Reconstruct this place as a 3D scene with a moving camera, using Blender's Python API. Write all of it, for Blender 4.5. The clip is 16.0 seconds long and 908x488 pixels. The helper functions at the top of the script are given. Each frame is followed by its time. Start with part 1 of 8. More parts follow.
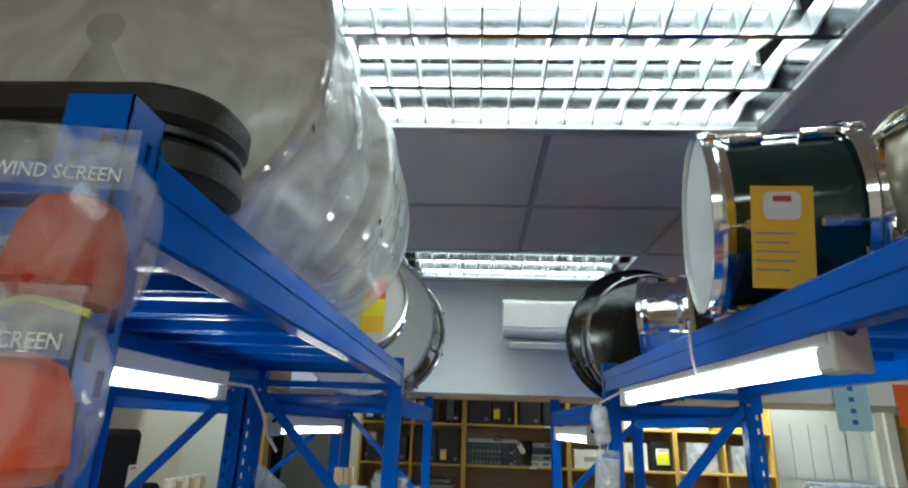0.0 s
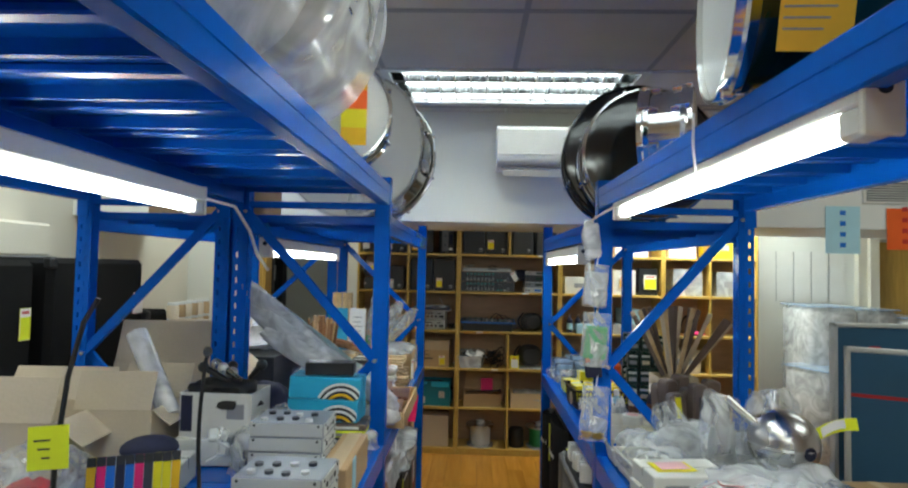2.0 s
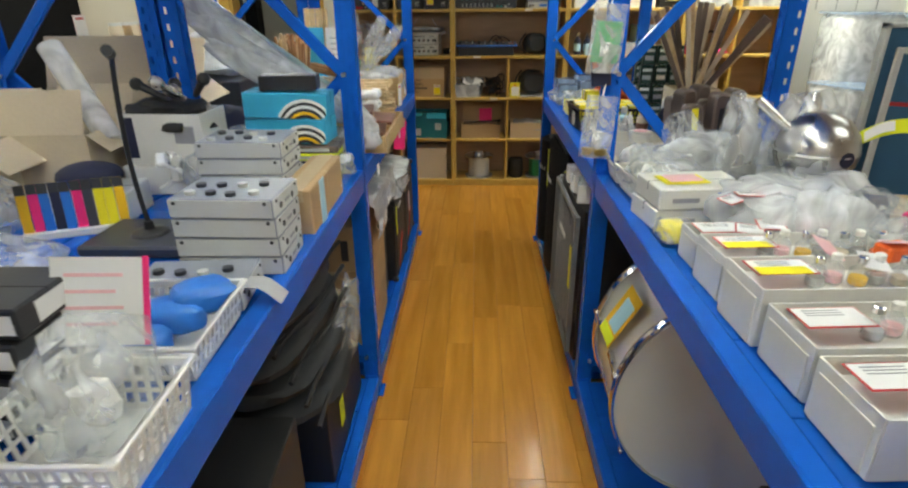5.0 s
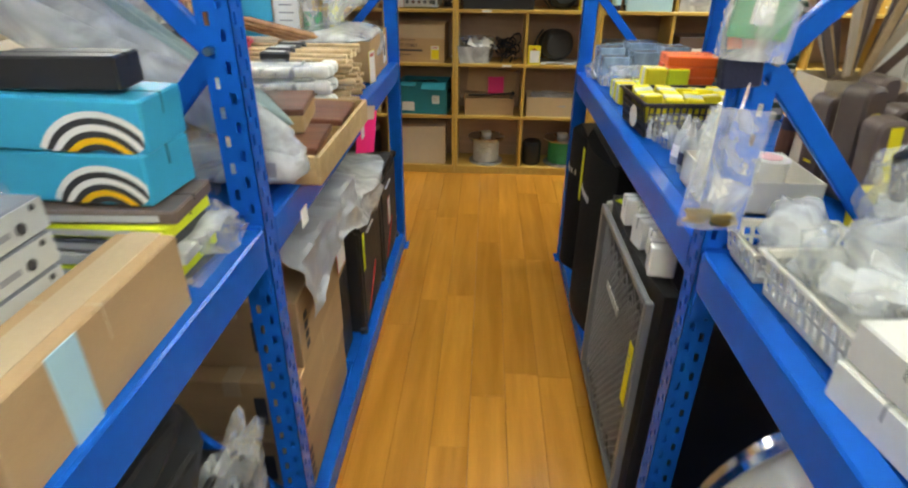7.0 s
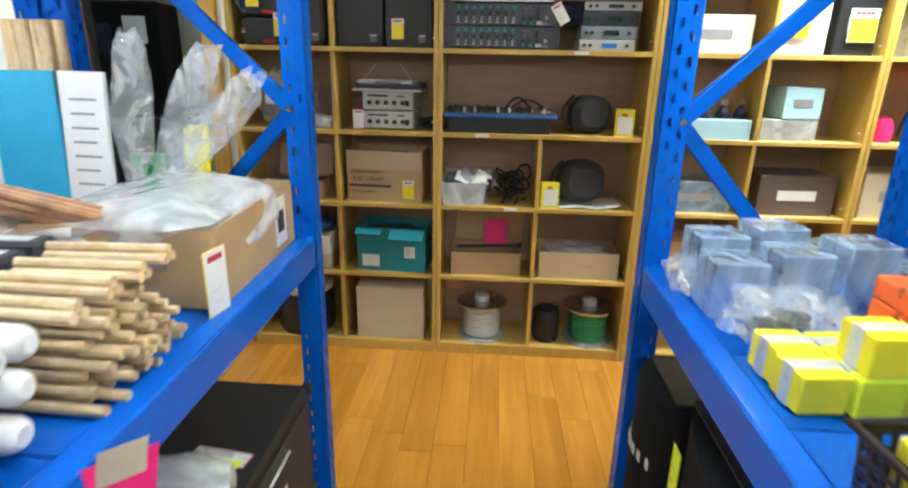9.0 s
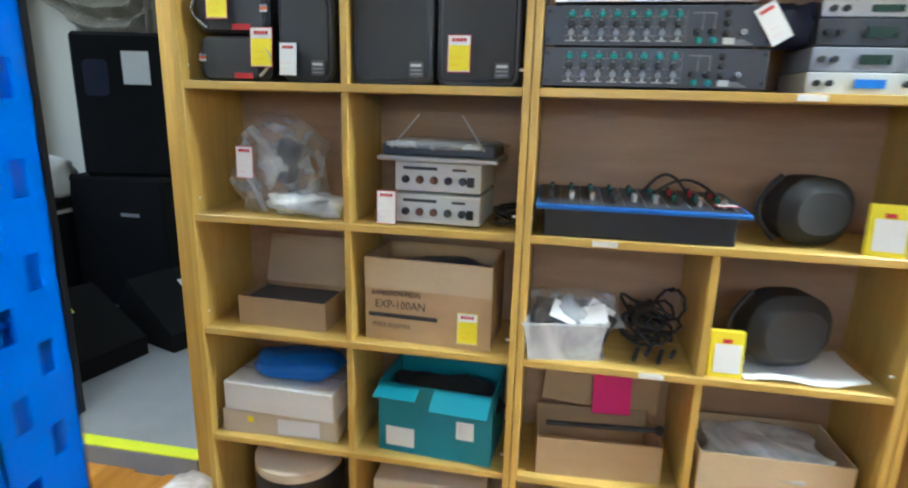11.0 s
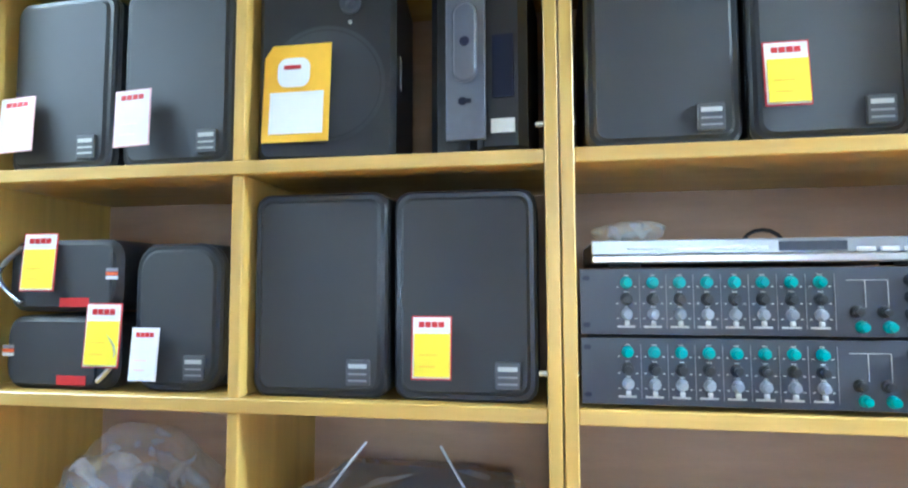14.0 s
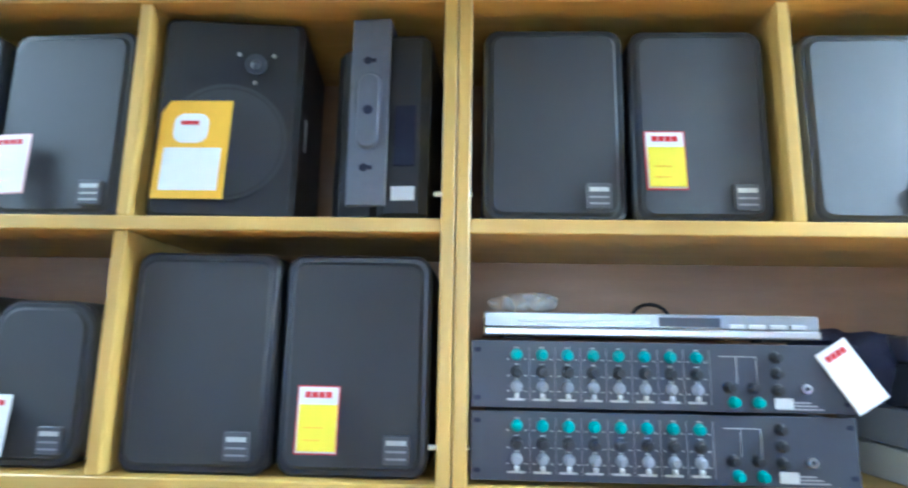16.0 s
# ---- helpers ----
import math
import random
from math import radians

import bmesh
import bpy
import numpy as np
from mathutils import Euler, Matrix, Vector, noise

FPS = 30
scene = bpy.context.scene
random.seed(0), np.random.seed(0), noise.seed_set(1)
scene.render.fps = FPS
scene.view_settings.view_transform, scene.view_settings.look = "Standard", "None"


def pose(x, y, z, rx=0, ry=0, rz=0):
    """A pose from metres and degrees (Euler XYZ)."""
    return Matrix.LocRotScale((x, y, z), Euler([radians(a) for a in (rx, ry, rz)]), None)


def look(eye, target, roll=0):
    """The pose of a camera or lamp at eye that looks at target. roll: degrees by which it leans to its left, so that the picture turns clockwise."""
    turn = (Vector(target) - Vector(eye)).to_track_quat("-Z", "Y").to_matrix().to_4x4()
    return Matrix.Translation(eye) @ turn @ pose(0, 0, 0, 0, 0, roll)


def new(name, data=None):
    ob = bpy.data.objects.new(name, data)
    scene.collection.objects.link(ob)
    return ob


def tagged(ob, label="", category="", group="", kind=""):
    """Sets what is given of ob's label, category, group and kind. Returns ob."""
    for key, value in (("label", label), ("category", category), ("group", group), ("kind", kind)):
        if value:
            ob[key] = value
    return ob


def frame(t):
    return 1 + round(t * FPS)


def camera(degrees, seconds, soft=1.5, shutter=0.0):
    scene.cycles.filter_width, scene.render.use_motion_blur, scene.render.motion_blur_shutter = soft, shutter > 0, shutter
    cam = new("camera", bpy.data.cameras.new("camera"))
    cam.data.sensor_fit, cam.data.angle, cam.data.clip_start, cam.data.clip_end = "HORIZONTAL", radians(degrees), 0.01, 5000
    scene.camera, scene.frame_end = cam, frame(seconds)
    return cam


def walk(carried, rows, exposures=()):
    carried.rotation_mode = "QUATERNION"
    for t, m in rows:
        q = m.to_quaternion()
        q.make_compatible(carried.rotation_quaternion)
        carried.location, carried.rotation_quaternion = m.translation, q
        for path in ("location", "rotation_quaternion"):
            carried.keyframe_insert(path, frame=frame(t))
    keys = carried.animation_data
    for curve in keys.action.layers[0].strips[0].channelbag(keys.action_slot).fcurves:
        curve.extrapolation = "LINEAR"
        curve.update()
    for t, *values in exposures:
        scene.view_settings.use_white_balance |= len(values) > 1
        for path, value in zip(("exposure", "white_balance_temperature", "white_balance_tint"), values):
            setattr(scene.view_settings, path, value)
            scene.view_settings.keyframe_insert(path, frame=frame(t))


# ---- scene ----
cam = camera(77.2, 16.0, soft=2.1, shutter=0.35)
PATH = [
    (0, (-0.038, -0.06, 1.77), (-0.125, 1.841, 2.385), 1.9),
    (0.5, (-0.019, -0.016, 1.758), (-0.104, 1.904, 2.311), 2.0),
    (1, (-0.02, 0.027, 1.728), (-0.101, 1.995, 2.075), 2.0),
    (1.5, (-0.013, 0.054, 1.705), (-0.093, 2.043, 1.903), 1.7),
    (2, (-0.007, 0.066, 1.686), (-0.076, 2.063, 1.769), 1.2),
    (2.5, (0.01, 0.073, 1.659), (-0.049, 2.072, 1.622), 0.6),
    (3, (0.018, 0.077, 1.627), (-0.041, 2.066, 1.43), 0.5),
    (3.5, (0.029, 0.093, 1.608), (-0.038, 2.067, 1.295), 0.3),
    (4, (0.02, 0.126, 1.59), (-0.052, 2.074, 1.145), -0.1),
    (6.3, (0.106, 0.941, 1.48), (0.029, 2.644, 0.434), -0.9),
    (6.5, (0.091, 1.054, 1.474), (-0.005, 2.78, 0.468), -0.6),
    (7, (0.068, 1.331, 1.473), (-0.025, 3.1, 0.546), 0.5),
    (7.5, (0.106, 1.638, 1.461), (0.019, 3.445, 0.608), 1.5),
    (8, (0.105, 1.957, 1.442), (-0.005, 3.797, 0.666), 1.6),
    (8.5, (0.086, 2.291, 1.448), (-0.025, 4.158, 0.74), 1.3),
    (8.7, (0.109, 2.437, 1.448), (-0.006, 4.316, 0.773), 1.2),
    (11, (-0.062, 3.793, 1.438), (-0.405, 5.703, 0.954), 1.5),
    (11.5, (-0.11, 4.061, 1.469), (-0.687, 5.916, 0.992), 1.4),
    (12, (-0.088, 4.267, 1.493), (-0.76, 6.101, 1.061), 0.8),
    (12.5, (-0.076, 4.384, 1.539), (-0.766, 6.231, 1.202), 0.9),
    (13, (-0.09, 4.445, 1.58), (-0.708, 6.339, 1.409), 0.7),
    (13.5, (-0.119, 4.435, 1.621), (-0.522, 6.394, 1.61), -0.1),
    (14, (-0.156, 4.415, 1.635), (-0.474, 6.385, 1.773), -0.2),
    (14.5, (-0.157, 4.405, 1.663), (-0.481, 6.365, 1.888), -0.3),
    (15, (-0.152, 4.393, 1.668), (-0.471, 6.344, 1.976), 0.2),
    (15.5, (-0.149, 4.402, 1.663), (-0.447, 6.348, 2.012), 0.9),
    (16, (-0.112, 4.423, 1.648), (-0.181, 6.392, 1.992), 1.0),
]
walk(cam, [(t, look(eye, target, roll)) for t, eye, target, roll in PATH],
     [(0.0, -0.24, 6550, 2), (2.0, 0.0, 6900, 5), (4.2, 0.3, 7450, 8), (6.5, 0.6, 7750, 9), (8.5, 1.06, 6950, 9), (11.0, 1.7, 5900, 7),
      (12.0, 2.1, 5550, 6), (13.0, 2.3, 5300, 6), (14.5, 2.46, 5000, 5), (16.0, 2.38, 4850, 6)])

# ---- world ----
world = bpy.data.worlds.new("world")
scene.world = world
world.use_nodes = True
wn = world.node_tree
sky = wn.nodes.new("ShaderNodeTexSky")
sky.sky_type, sky.sun_disc, sky.sun_elevation, sky.sun_rotation = "NISHITA", False, radians(40), radians(120)
wn.links.new(sky.outputs[0], wn.nodes["Background"].inputs[0])
wn.nodes["Background"].inputs[1].default_value = 0.12

TUBE_POWER = 40.0
BATTEN_POWER = 25.0


# ---- materials ----
def mat(name, col, rough=0.5, metal=0.0, var=0.15, scale=6.0, bump=0.08, bscale=90.0, coat=0.0, spec=0.5, stretch=(1, 1, 1), rvar=0.15, object_var=0.0):
    """A paint, paper, plastic or metal: two sizes of colour variation, fine relief, uneven gloss."""
    m = bpy.data.materials.new(name)
    m.use_nodes = True
    t = m.node_tree
    b = t.nodes["Principled BSDF"]
    b.inputs["Metallic"].default_value = metal
    b.inputs["Coat Weight"].default_value = coat
    b.inputs["Coat Roughness"].default_value = 0.12
    b.inputs["Specular IOR Level"].default_value = spec
    tc = t.nodes.new("ShaderNodeTexCoord")
    mp = t.nodes.new("ShaderNodeMapping")
    mp.inputs["Scale"].default_value = stretch
    t.links.new(tc.outputs["Object"], mp.inputs["Vector"])
    n1, n2 = t.nodes.new("ShaderNodeTexNoise"), t.nodes.new("ShaderNodeTexNoise")
    n1.inputs["Scale"].default_value, n2.inputs["Scale"].default_value = scale, bscale
    n1.inputs["Detail"].default_value, n2.inputs["Detail"].default_value = 4, 3
    for n in (n1, n2):
        t.links.new(mp.outputs[0], n.inputs["Vector"])
    mix = t.nodes.new("ShaderNodeMath")
    mix.operation = "MULTIPLY_ADD"
    mix.inputs[1].default_value = 0.35
    t.links.new(n2.outputs[0], mix.inputs[0])
    t.links.new(n1.outputs[0], mix.inputs[2])
    ramp = t.nodes.new("ShaderNodeMapRange")
    ramp.inputs["From Min"].default_value, ramp.inputs["From Max"].default_value = 0.4, 0.95
    ramp.inputs["To Min"].default_value, ramp.inputs["To Max"].default_value = 1 - var, 1 + var
    t.links.new(mix.outputs[0], ramp.inputs["Value"])
    hsv = t.nodes.new("ShaderNodeHueSaturation")
    hsv.inputs["Color"].default_value = (*col, 1)
    value = ramp.outputs[0]
    if object_var:
        info = t.nodes.new("ShaderNodeObjectInfo")
        orange = t.nodes.new("ShaderNodeMapRange")
        orange.inputs["To Min"].default_value, orange.inputs["To Max"].default_value = 1 - object_var, 1 + object_var
        t.links.new(info.outputs["Random"], orange.inputs["Value"])
        mul = t.nodes.new("ShaderNodeMath")
        mul.operation = "MULTIPLY"
        t.links.new(value, mul.inputs[0])
        t.links.new(orange.outputs[0], mul.inputs[1])
        value = mul.outputs[0]
    t.links.new(value, hsv.inputs["Value"])
    t.links.new(hsv.outputs[0], b.inputs["Base Color"])
    rr = t.nodes.new("ShaderNodeMapRange")
    rr.inputs["To Min"].default_value, rr.inputs["To Max"].default_value = max(0.02, rough - rvar * rough), min(1, rough + rvar * rough)
    t.links.new(n1.outputs[0], rr.inputs["Value"])
    t.links.new(rr.outputs[0], b.inputs["Roughness"])
    if bump:
        bp = t.nodes.new("ShaderNodeBump")
        bp.inputs["Strength"].default_value, bp.inputs["Distance"].default_value = bump, 0.004
        t.links.new(n2.outputs[0], bp.inputs["Height"])
        t.links.new(bp.outputs[0], b.inputs["Normal"])
    return m


def wood(name, dark, light, rough=0.35, grain=(1.2, 14, 14), coat=0.0, object_var=0.12, bump=0.05):
    """Straight-grained timber or laminate: the grain runs along the first axis."""
    m = mat(name, light, rough, 0, 0.1, 5, bump, 60, coat, stretch=grain, object_var=object_var)
    t = m.node_tree
    hsv = next(n for n in t.nodes if n.type == "HUE_SAT")
    mp = next(n for n in t.nodes if n.type == "MAPPING")
    info = t.nodes.new("ShaderNodeObjectInfo")
    add = t.nodes.new("ShaderNodeVectorMath")
    add.operation = "MULTIPLY_ADD"
    add.inputs[1].default_value, add.inputs[2].default_value = (7, 5, 3), (0, 0, 0)
    t.links.new(info.outputs["Random"], add.inputs[0])
    t.links.new(add.outputs[0], mp.inputs["Location"])
    n = t.nodes.new("ShaderNodeTexNoise")
    n.inputs["Scale"].default_value, n.inputs["Detail"].default_value, n.inputs["Distortion"].default_value = 2.2, 6, 0.6
    t.links.new(mp.outputs[0], n.inputs["Vector"])
    cr = t.nodes.new("ShaderNodeValToRGB")
    cr.color_ramp.elements[0].position, cr.color_ramp.elements[1].position = 0.3, 0.7
    cr.color_ramp.elements[0].color, cr.color_ramp.elements[1].color = (*dark, 1), (*light, 1)
    t.links.new(n.outputs[0], cr.inputs[0])
    t.links.new(cr.outputs[0], hsv.inputs["Color"])
    return m


def glow(name, col, strength):
    m = bpy.data.materials.new(name)
    m.use_nodes = True
    b = m.node_tree.nodes["Principled BSDF"]
    b.inputs["Base Color"].default_value = (0.9, 0.9, 0.9, 1)
    b.inputs["Emission Color"].default_value = (*col, 1)
    b.inputs["Emission Strength"].default_value = strength
    return m


def film_mat(name, col=(0.85, 0.88, 0.9), body=0.3, rough=0.12, scale=9.0):
    """Thin clear plastic: partly seen through, cloudy where it folds."""
    m = mat(name, col, rough, 0, 0.03, scale, 0.25, 14, 0.2, 0.6)
    t = m.node_tree
    b, out = t.nodes["Principled BSDF"], t.nodes["Material Output"]
    tr = t.nodes.new("ShaderNodeBsdfTransparent")
    tr.inputs[0].default_value = (0.97, 0.98, 0.98, 1)
    mx = t.nodes.new("ShaderNodeMixShader")
    n = t.nodes.new("ShaderNodeTexNoise")
    n.inputs["Scale"].default_value, n.inputs["Detail"].default_value, n.inputs["Distortion"].default_value = scale * 1.1, 3, 2.0
    r = t.nodes.new("ShaderNodeMapRange")
    r.inputs["From Min"].default_value, r.inputs["From Max"].default_value = 0.35, 0.7
    r.inputs["To Min"].default_value, r.inputs["To Max"].default_value = max(0.04, body - 0.16), min(1.0, body + 0.2)
    tc = next(x for x in t.nodes if x.type == "TEX_COORD")
    t.links.new(tc.outputs["Object"], n.inputs["Vector"])
    t.links.new(n.outputs[0], r.inputs["Value"])
    t.links.new(r.outputs[0], mx.inputs[0])
    t.links.new(tr.outputs[0], mx.inputs[1])
    t.links.new(b.outputs[0], mx.inputs[2])
    t.links.new(mx.outputs[0], out.inputs["Surface"])
    return m


BLUE = mat("blue_enamel", (0.0004, 0.115, 0.57), 0.2, 0, 0.12, 3, 0.06, 25, 0.0, 0.16)
BLUE_DECK = mat("blue_deck_enamel", (0.0004, 0.1, 0.49), 0.2, 0, 0.14, 2.5, 0.1, 10, 0.0, 0.2, object_var=0.06)
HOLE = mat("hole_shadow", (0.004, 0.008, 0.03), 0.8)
CHROME = mat("chrome", (0.78, 0.78, 0.77), 0.12, 1, 0.06, 10, 0.02, 60)
STEEL = mat("brushed_steel", (0.55, 0.55, 0.55), 0.28, 1, 0.12, 8, 0.05, 120)
ALU = mat("aluminium", (0.62, 0.63, 0.64), 0.35, 1, 0.1, 8, 0.04, 150)
LOUVRE = mat("satin_louvre", (0.72, 0.73, 0.74), 0.38, 0.55, 0.05, 8, 0.02, 60)
TRAY = mat("polished_reflector", (0.2, 0.21, 0.22), 0.15, 1, 0.08, 6, 0.06, 20)
WHITE = mat("white_wall_paint", (0.78, 0.79, 0.76), 0.6, 0, 0.035, 1.5, 0.06, 120)
CREAM = mat("cream_wall_paint", (0.7, 0.66, 0.57), 0.6, 0, 0.05, 1.5, 0.06, 120)
CEIL = mat("ceiling_tile", (0.6, 0.58, 0.54), 0.85, 0, 0.06, 5, 0.5, 160)
TBAR = mat("ceiling_bar", (0.33, 0.33, 0.34), 0.5, 0, 0.06)
WPLASTIC = mat("white_plastic", (0.78, 0.77, 0.73), 0.3, 0, 0.05, 6, 0.03, 80)
IVORY = mat("ivory_plastic", (0.72, 0.69, 0.6), 0.35, 0, 0.06, 6, 0.03, 80)
BLACK = mat("black_plastic", (0.016, 0.017, 0.02), 0.42, 0, 0.2, 7, 0.12, 260)
BLACKSAT = mat("black_satin", (0.02, 0.022, 0.028), 0.3, 0, 0.15, 5, 0.06, 300)
GRILLE = mat("speaker_grille", (0.042, 0.044, 0.048), 0.58, 0.2, 0.12, 3, 0.35, 900)
TOLEX = mat("black_vinyl_covering", (0.014, 0.014, 0.015), 0.5, 0, 0.2, 8, 0.45, 420)
CARPET_BLACK = mat("black_speaker_carpet", (0.008, 0.008, 0.009), 0.92, 0, 0.3, 10, 0.6, 500, spec=0.2)
NYLON = mat("black_nylon", (0.02, 0.022, 0.025), 0.55, 0, 0.25, 9, 0.5, 700)
RUBBER = mat("black_rubber", (0.012, 0.012, 0.013), 0.6)
GREY = mat("grey_steel_paint", (0.25, 0.27, 0.31), 0.4, 0, 0.08, 6, 0.05, 200, object_var=0.08)
MESH = mat("mesh_steel_paint", (0.2, 0.205, 0.215), 0.38, 0.3, 0.08, 6, 0.05, 200)
LIGHTGREY = mat("light_grey_paint", (0.56, 0.57, 0.55), 0.42, 0, 0.06, 6, 0.05, 200)
SLATE = mat("slate_rack_panel", (0.045, 0.05, 0.065), 0.42, 0.1, 0.1, 6, 0.05, 200)
CARD = mat("brown_cardboard", (0.47, 0.31, 0.16), 0.8, 0, 0.12, 5, 0.18, 140, stretch=(1, 1, 3), object_var=0.12)
CARDIN = mat("pale_cardboard", (0.55, 0.42, 0.26), 0.85, 0, 0.1, 5, 0.15, 120)
BUFF = mat("buff_cardboard", (0.6, 0.5, 0.36), 0.8, 0, 0.08, 4, 0.15, 100, object_var=0.06)
PAPER = mat("white_paper", (0.8, 0.8, 0.78), 0.7, 0, 0.04, 8, 0.05, 60)
WBOX = mat("white_carton", (0.74, 0.73, 0.68), 0.55, 0, 0.06, 6, 0.06, 70, object_var=0.05)
YELLOW = mat("yellow_paper", (0.85, 0.72, 0.02), 0.6, 0, 0.05, 8, 0.05, 60)
LEMON = mat("fluorescent_yellow_paper", (0.78, 0.86, 0.03), 0.6, 0, 0.05, 8, 0.05, 60)
AMBER = mat("amber_paper", (0.85, 0.48, 0.015), 0.55, 0, 0.08, 8, 0.05, 60)
PINK = mat("fluorescent_pink_paper", (0.9, 0.02, 0.2), 0.55, 0, 0.06, 8, 0.05, 60)
PALEPINK = mat("pale_pink_paper", (0.85, 0.5, 0.52), 0.6)
RED = mat("red_print", (0.55, 0.02, 0.025), 0.5)
INK = mat("dark_print", (0.03, 0.03, 0.035), 0.6)
GREYINK = mat("grey_print", (0.3, 0.3, 0.32), 0.6)
ORANGE = mat("orange_carton", (0.85, 0.13, 0.02), 0.45, 0, 0.08, 6, 0.05, 80)
FOAM_RED = mat("red_foam", (0.52, 0.055, 0.02), 0.95, 0, 0.15, 20, 0.5, 500)
FOAM_ORANGE = mat("orange_foam", (0.8, 0.085, 0.015), 0.95, 0, 0.12, 20, 0.5, 500)
CYAN = mat("cyan_carton", (0.02, 0.38, 0.62), 0.4, 0, 0.07, 6, 0.05, 80)
TEAL = mat("teal_carton", (0.008, 0.22, 0.28), 0.5, 0, 0.08, 6, 0.08, 80)
BRIGHTBLUE = mat("blue_plastic", (0.01, 0.17, 0.6), 0.35, 0, 0.1, 6, 0.05, 60)
NAVY = mat("navy_cloth", (0.012, 0.016, 0.05), 0.7, 0, 0.25, 10, 0.4, 300)
BROWNCLOTH = mat("brown_cloth", (0.13, 0.05, 0.03), 0.8, 0, 0.25, 10, 0.4, 300)
PALEBLUE = mat("pale_blue_paper", (0.42, 0.68, 0.78), 0.65, 0, 0.05, 8, 0.05, 60)
GREENP = mat("green_print", (0.03, 0.3, 0.1), 0.5, 0, 0.15, 12, 0.05, 60)
LIME = mat("lime_plastic", (0.1, 0.65, 0.06), 0.5)
DARKGREEN = mat("dark_green_tin", (0.018, 0.05, 0.04), 0.28, 0.3, 0.15, 8, 0.05, 60, object_var=0.2)
GREENLACQ = mat("green_drum_lacquer", (0.004, 0.035, 0.035), 0.12, 0.1, 0.2, 5, 0.02, 40, 0.6)
BLACKLACQ = mat("black_drum_lacquer", (0.008, 0.008, 0.01), 0.1, 0, 0.1, 5, 0.02, 40, 0.6)
WHITELACQ = mat("white_drum_wrap", (0.72, 0.7, 0.63), 0.2, 0, 0.05, 5, 0.02, 40, 0.4)
DRUMHEAD = mat("drum_head_film", (0.7, 0.72, 0.7), 0.35, 0, 0.05, 4, 0.05, 300)
CHAMPAGNE = mat("champagne_drum_wrap", (0.5, 0.45, 0.32), 0.25, 0.4, 0.1, 4, 0.02, 40, 0.3)
TEALBAG = mat("grey_green_sleeve", (0.24, 0.34, 0.33), 0.4, 0, 0.22, 7, 0.4, 60)
GREYBAG = mat("grey_plastic_sheet", (0.4, 0.41, 0.43), 0.35, 0, 0.12, 5, 0.35, 30)
GLASS = film_mat("clear_bottle", (0.85, 0.88, 0.88), 0.22, 0.05, 14)
CLEAR = film_mat("clear_film", (0.93, 0.95, 0.96), 0.26, 0.16, 7)
CLOUDY = film_mat("cloudy_film", (0.9, 0.92, 0.94), 0.5, 0.22, 6)
WRAP = film_mat("drum_dust_sheet", (0.96, 0.97, 0.98), 0.46, 0.2, 4)
BLUECLEAR = film_mat("pale_blue_clear_plastic", (0.45, 0.62, 0.85), 0.5, 0.15, 9)
TOTE = film_mat("clear_tote_plastic", (0.75, 0.78, 0.82), 0.55, 0.25, 5)
SHELFWOOD = wood("shelf_laminate", (0.54, 0.34, 0.075), (0.63, 0.42, 0.105), 0.36, (14, 14, 1.2), 0, 0.05)
SHELFBOARD = wood("shelf_board_laminate", (0.54, 0.34, 0.075), (0.65, 0.44, 0.12), 0.36, (1.2, 14, 14), 0, 0.05)
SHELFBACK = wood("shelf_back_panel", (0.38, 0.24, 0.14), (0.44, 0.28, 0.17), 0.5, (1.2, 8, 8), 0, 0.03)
PLANK = wood("floor_plank", (0.48, 0.195, 0.024), (0.61, 0.27, 0.04), 0.24, (7, 0.55, 7), 0.25, 0.1, 0.015)
STICK = wood("pale_maple", (0.55, 0.38, 0.19), (0.7, 0.52, 0.3), 0.5, (14, 2, 14), 0, 0.15)
BROWNSTICK = wood("brown_hickory", (0.3, 0.14, 0.06), (0.48, 0.26, 0.12), 0.5, (14, 14, 2), 0, 0.2)
WALNUT = wood("walnut", (0.11, 0.04, 0.024), (0.22, 0.085, 0.05), 0.32, (1.5, 14, 14), 0.1, 0.1)
MAPLE = wood("light_block_wood", (0.5, 0.33, 0.15), (0.62, 0.44, 0.23), 0.5, (1.5, 14, 14), 0, 0.1)
DOORWOOD = wood("door_jamb_wood", (0.45, 0.27, 0.055), (0.58, 0.36, 0.09), 0.4, (14, 14, 1.2), 0, 0.05)
GREYCARPET = mat("grey_carpet", (0.3, 0.31, 0.33), 0.95, 0, 0.12, 4, 0.6, 400)
PARTITION = mat("blue_partition_fabric", (0.03, 0.11, 0.2), 0.85, 0, 0.1, 4, 0.4, 500)
CURTAIN = mat("striped_curtain_cloth", (0.3, 0.27, 0.22), 0.8, 0, 0.35, 25, 0.3, 200, stretch=(3, 3, 0.3))
TAUPE = mat("taupe_lacquered_wood", (0.14, 0.1, 0.085), 0.4, 0, 0.15, 8, 0.06, 80)
TEALKNOB = mat("teal_knob_cap", (0.005, 0.28, 0.27), 0.4)
BLUERUB = mat("blue_mixer_rim", (0.015, 0.14, 0.5), 0.4)
TUBE = glow("tube_light", (0.88, 0.99, 1.0), TUBE_POWER)
BATTEN = glow("batten_tube_light", (0.9, 0.99, 1.0), BATTEN_POWER)
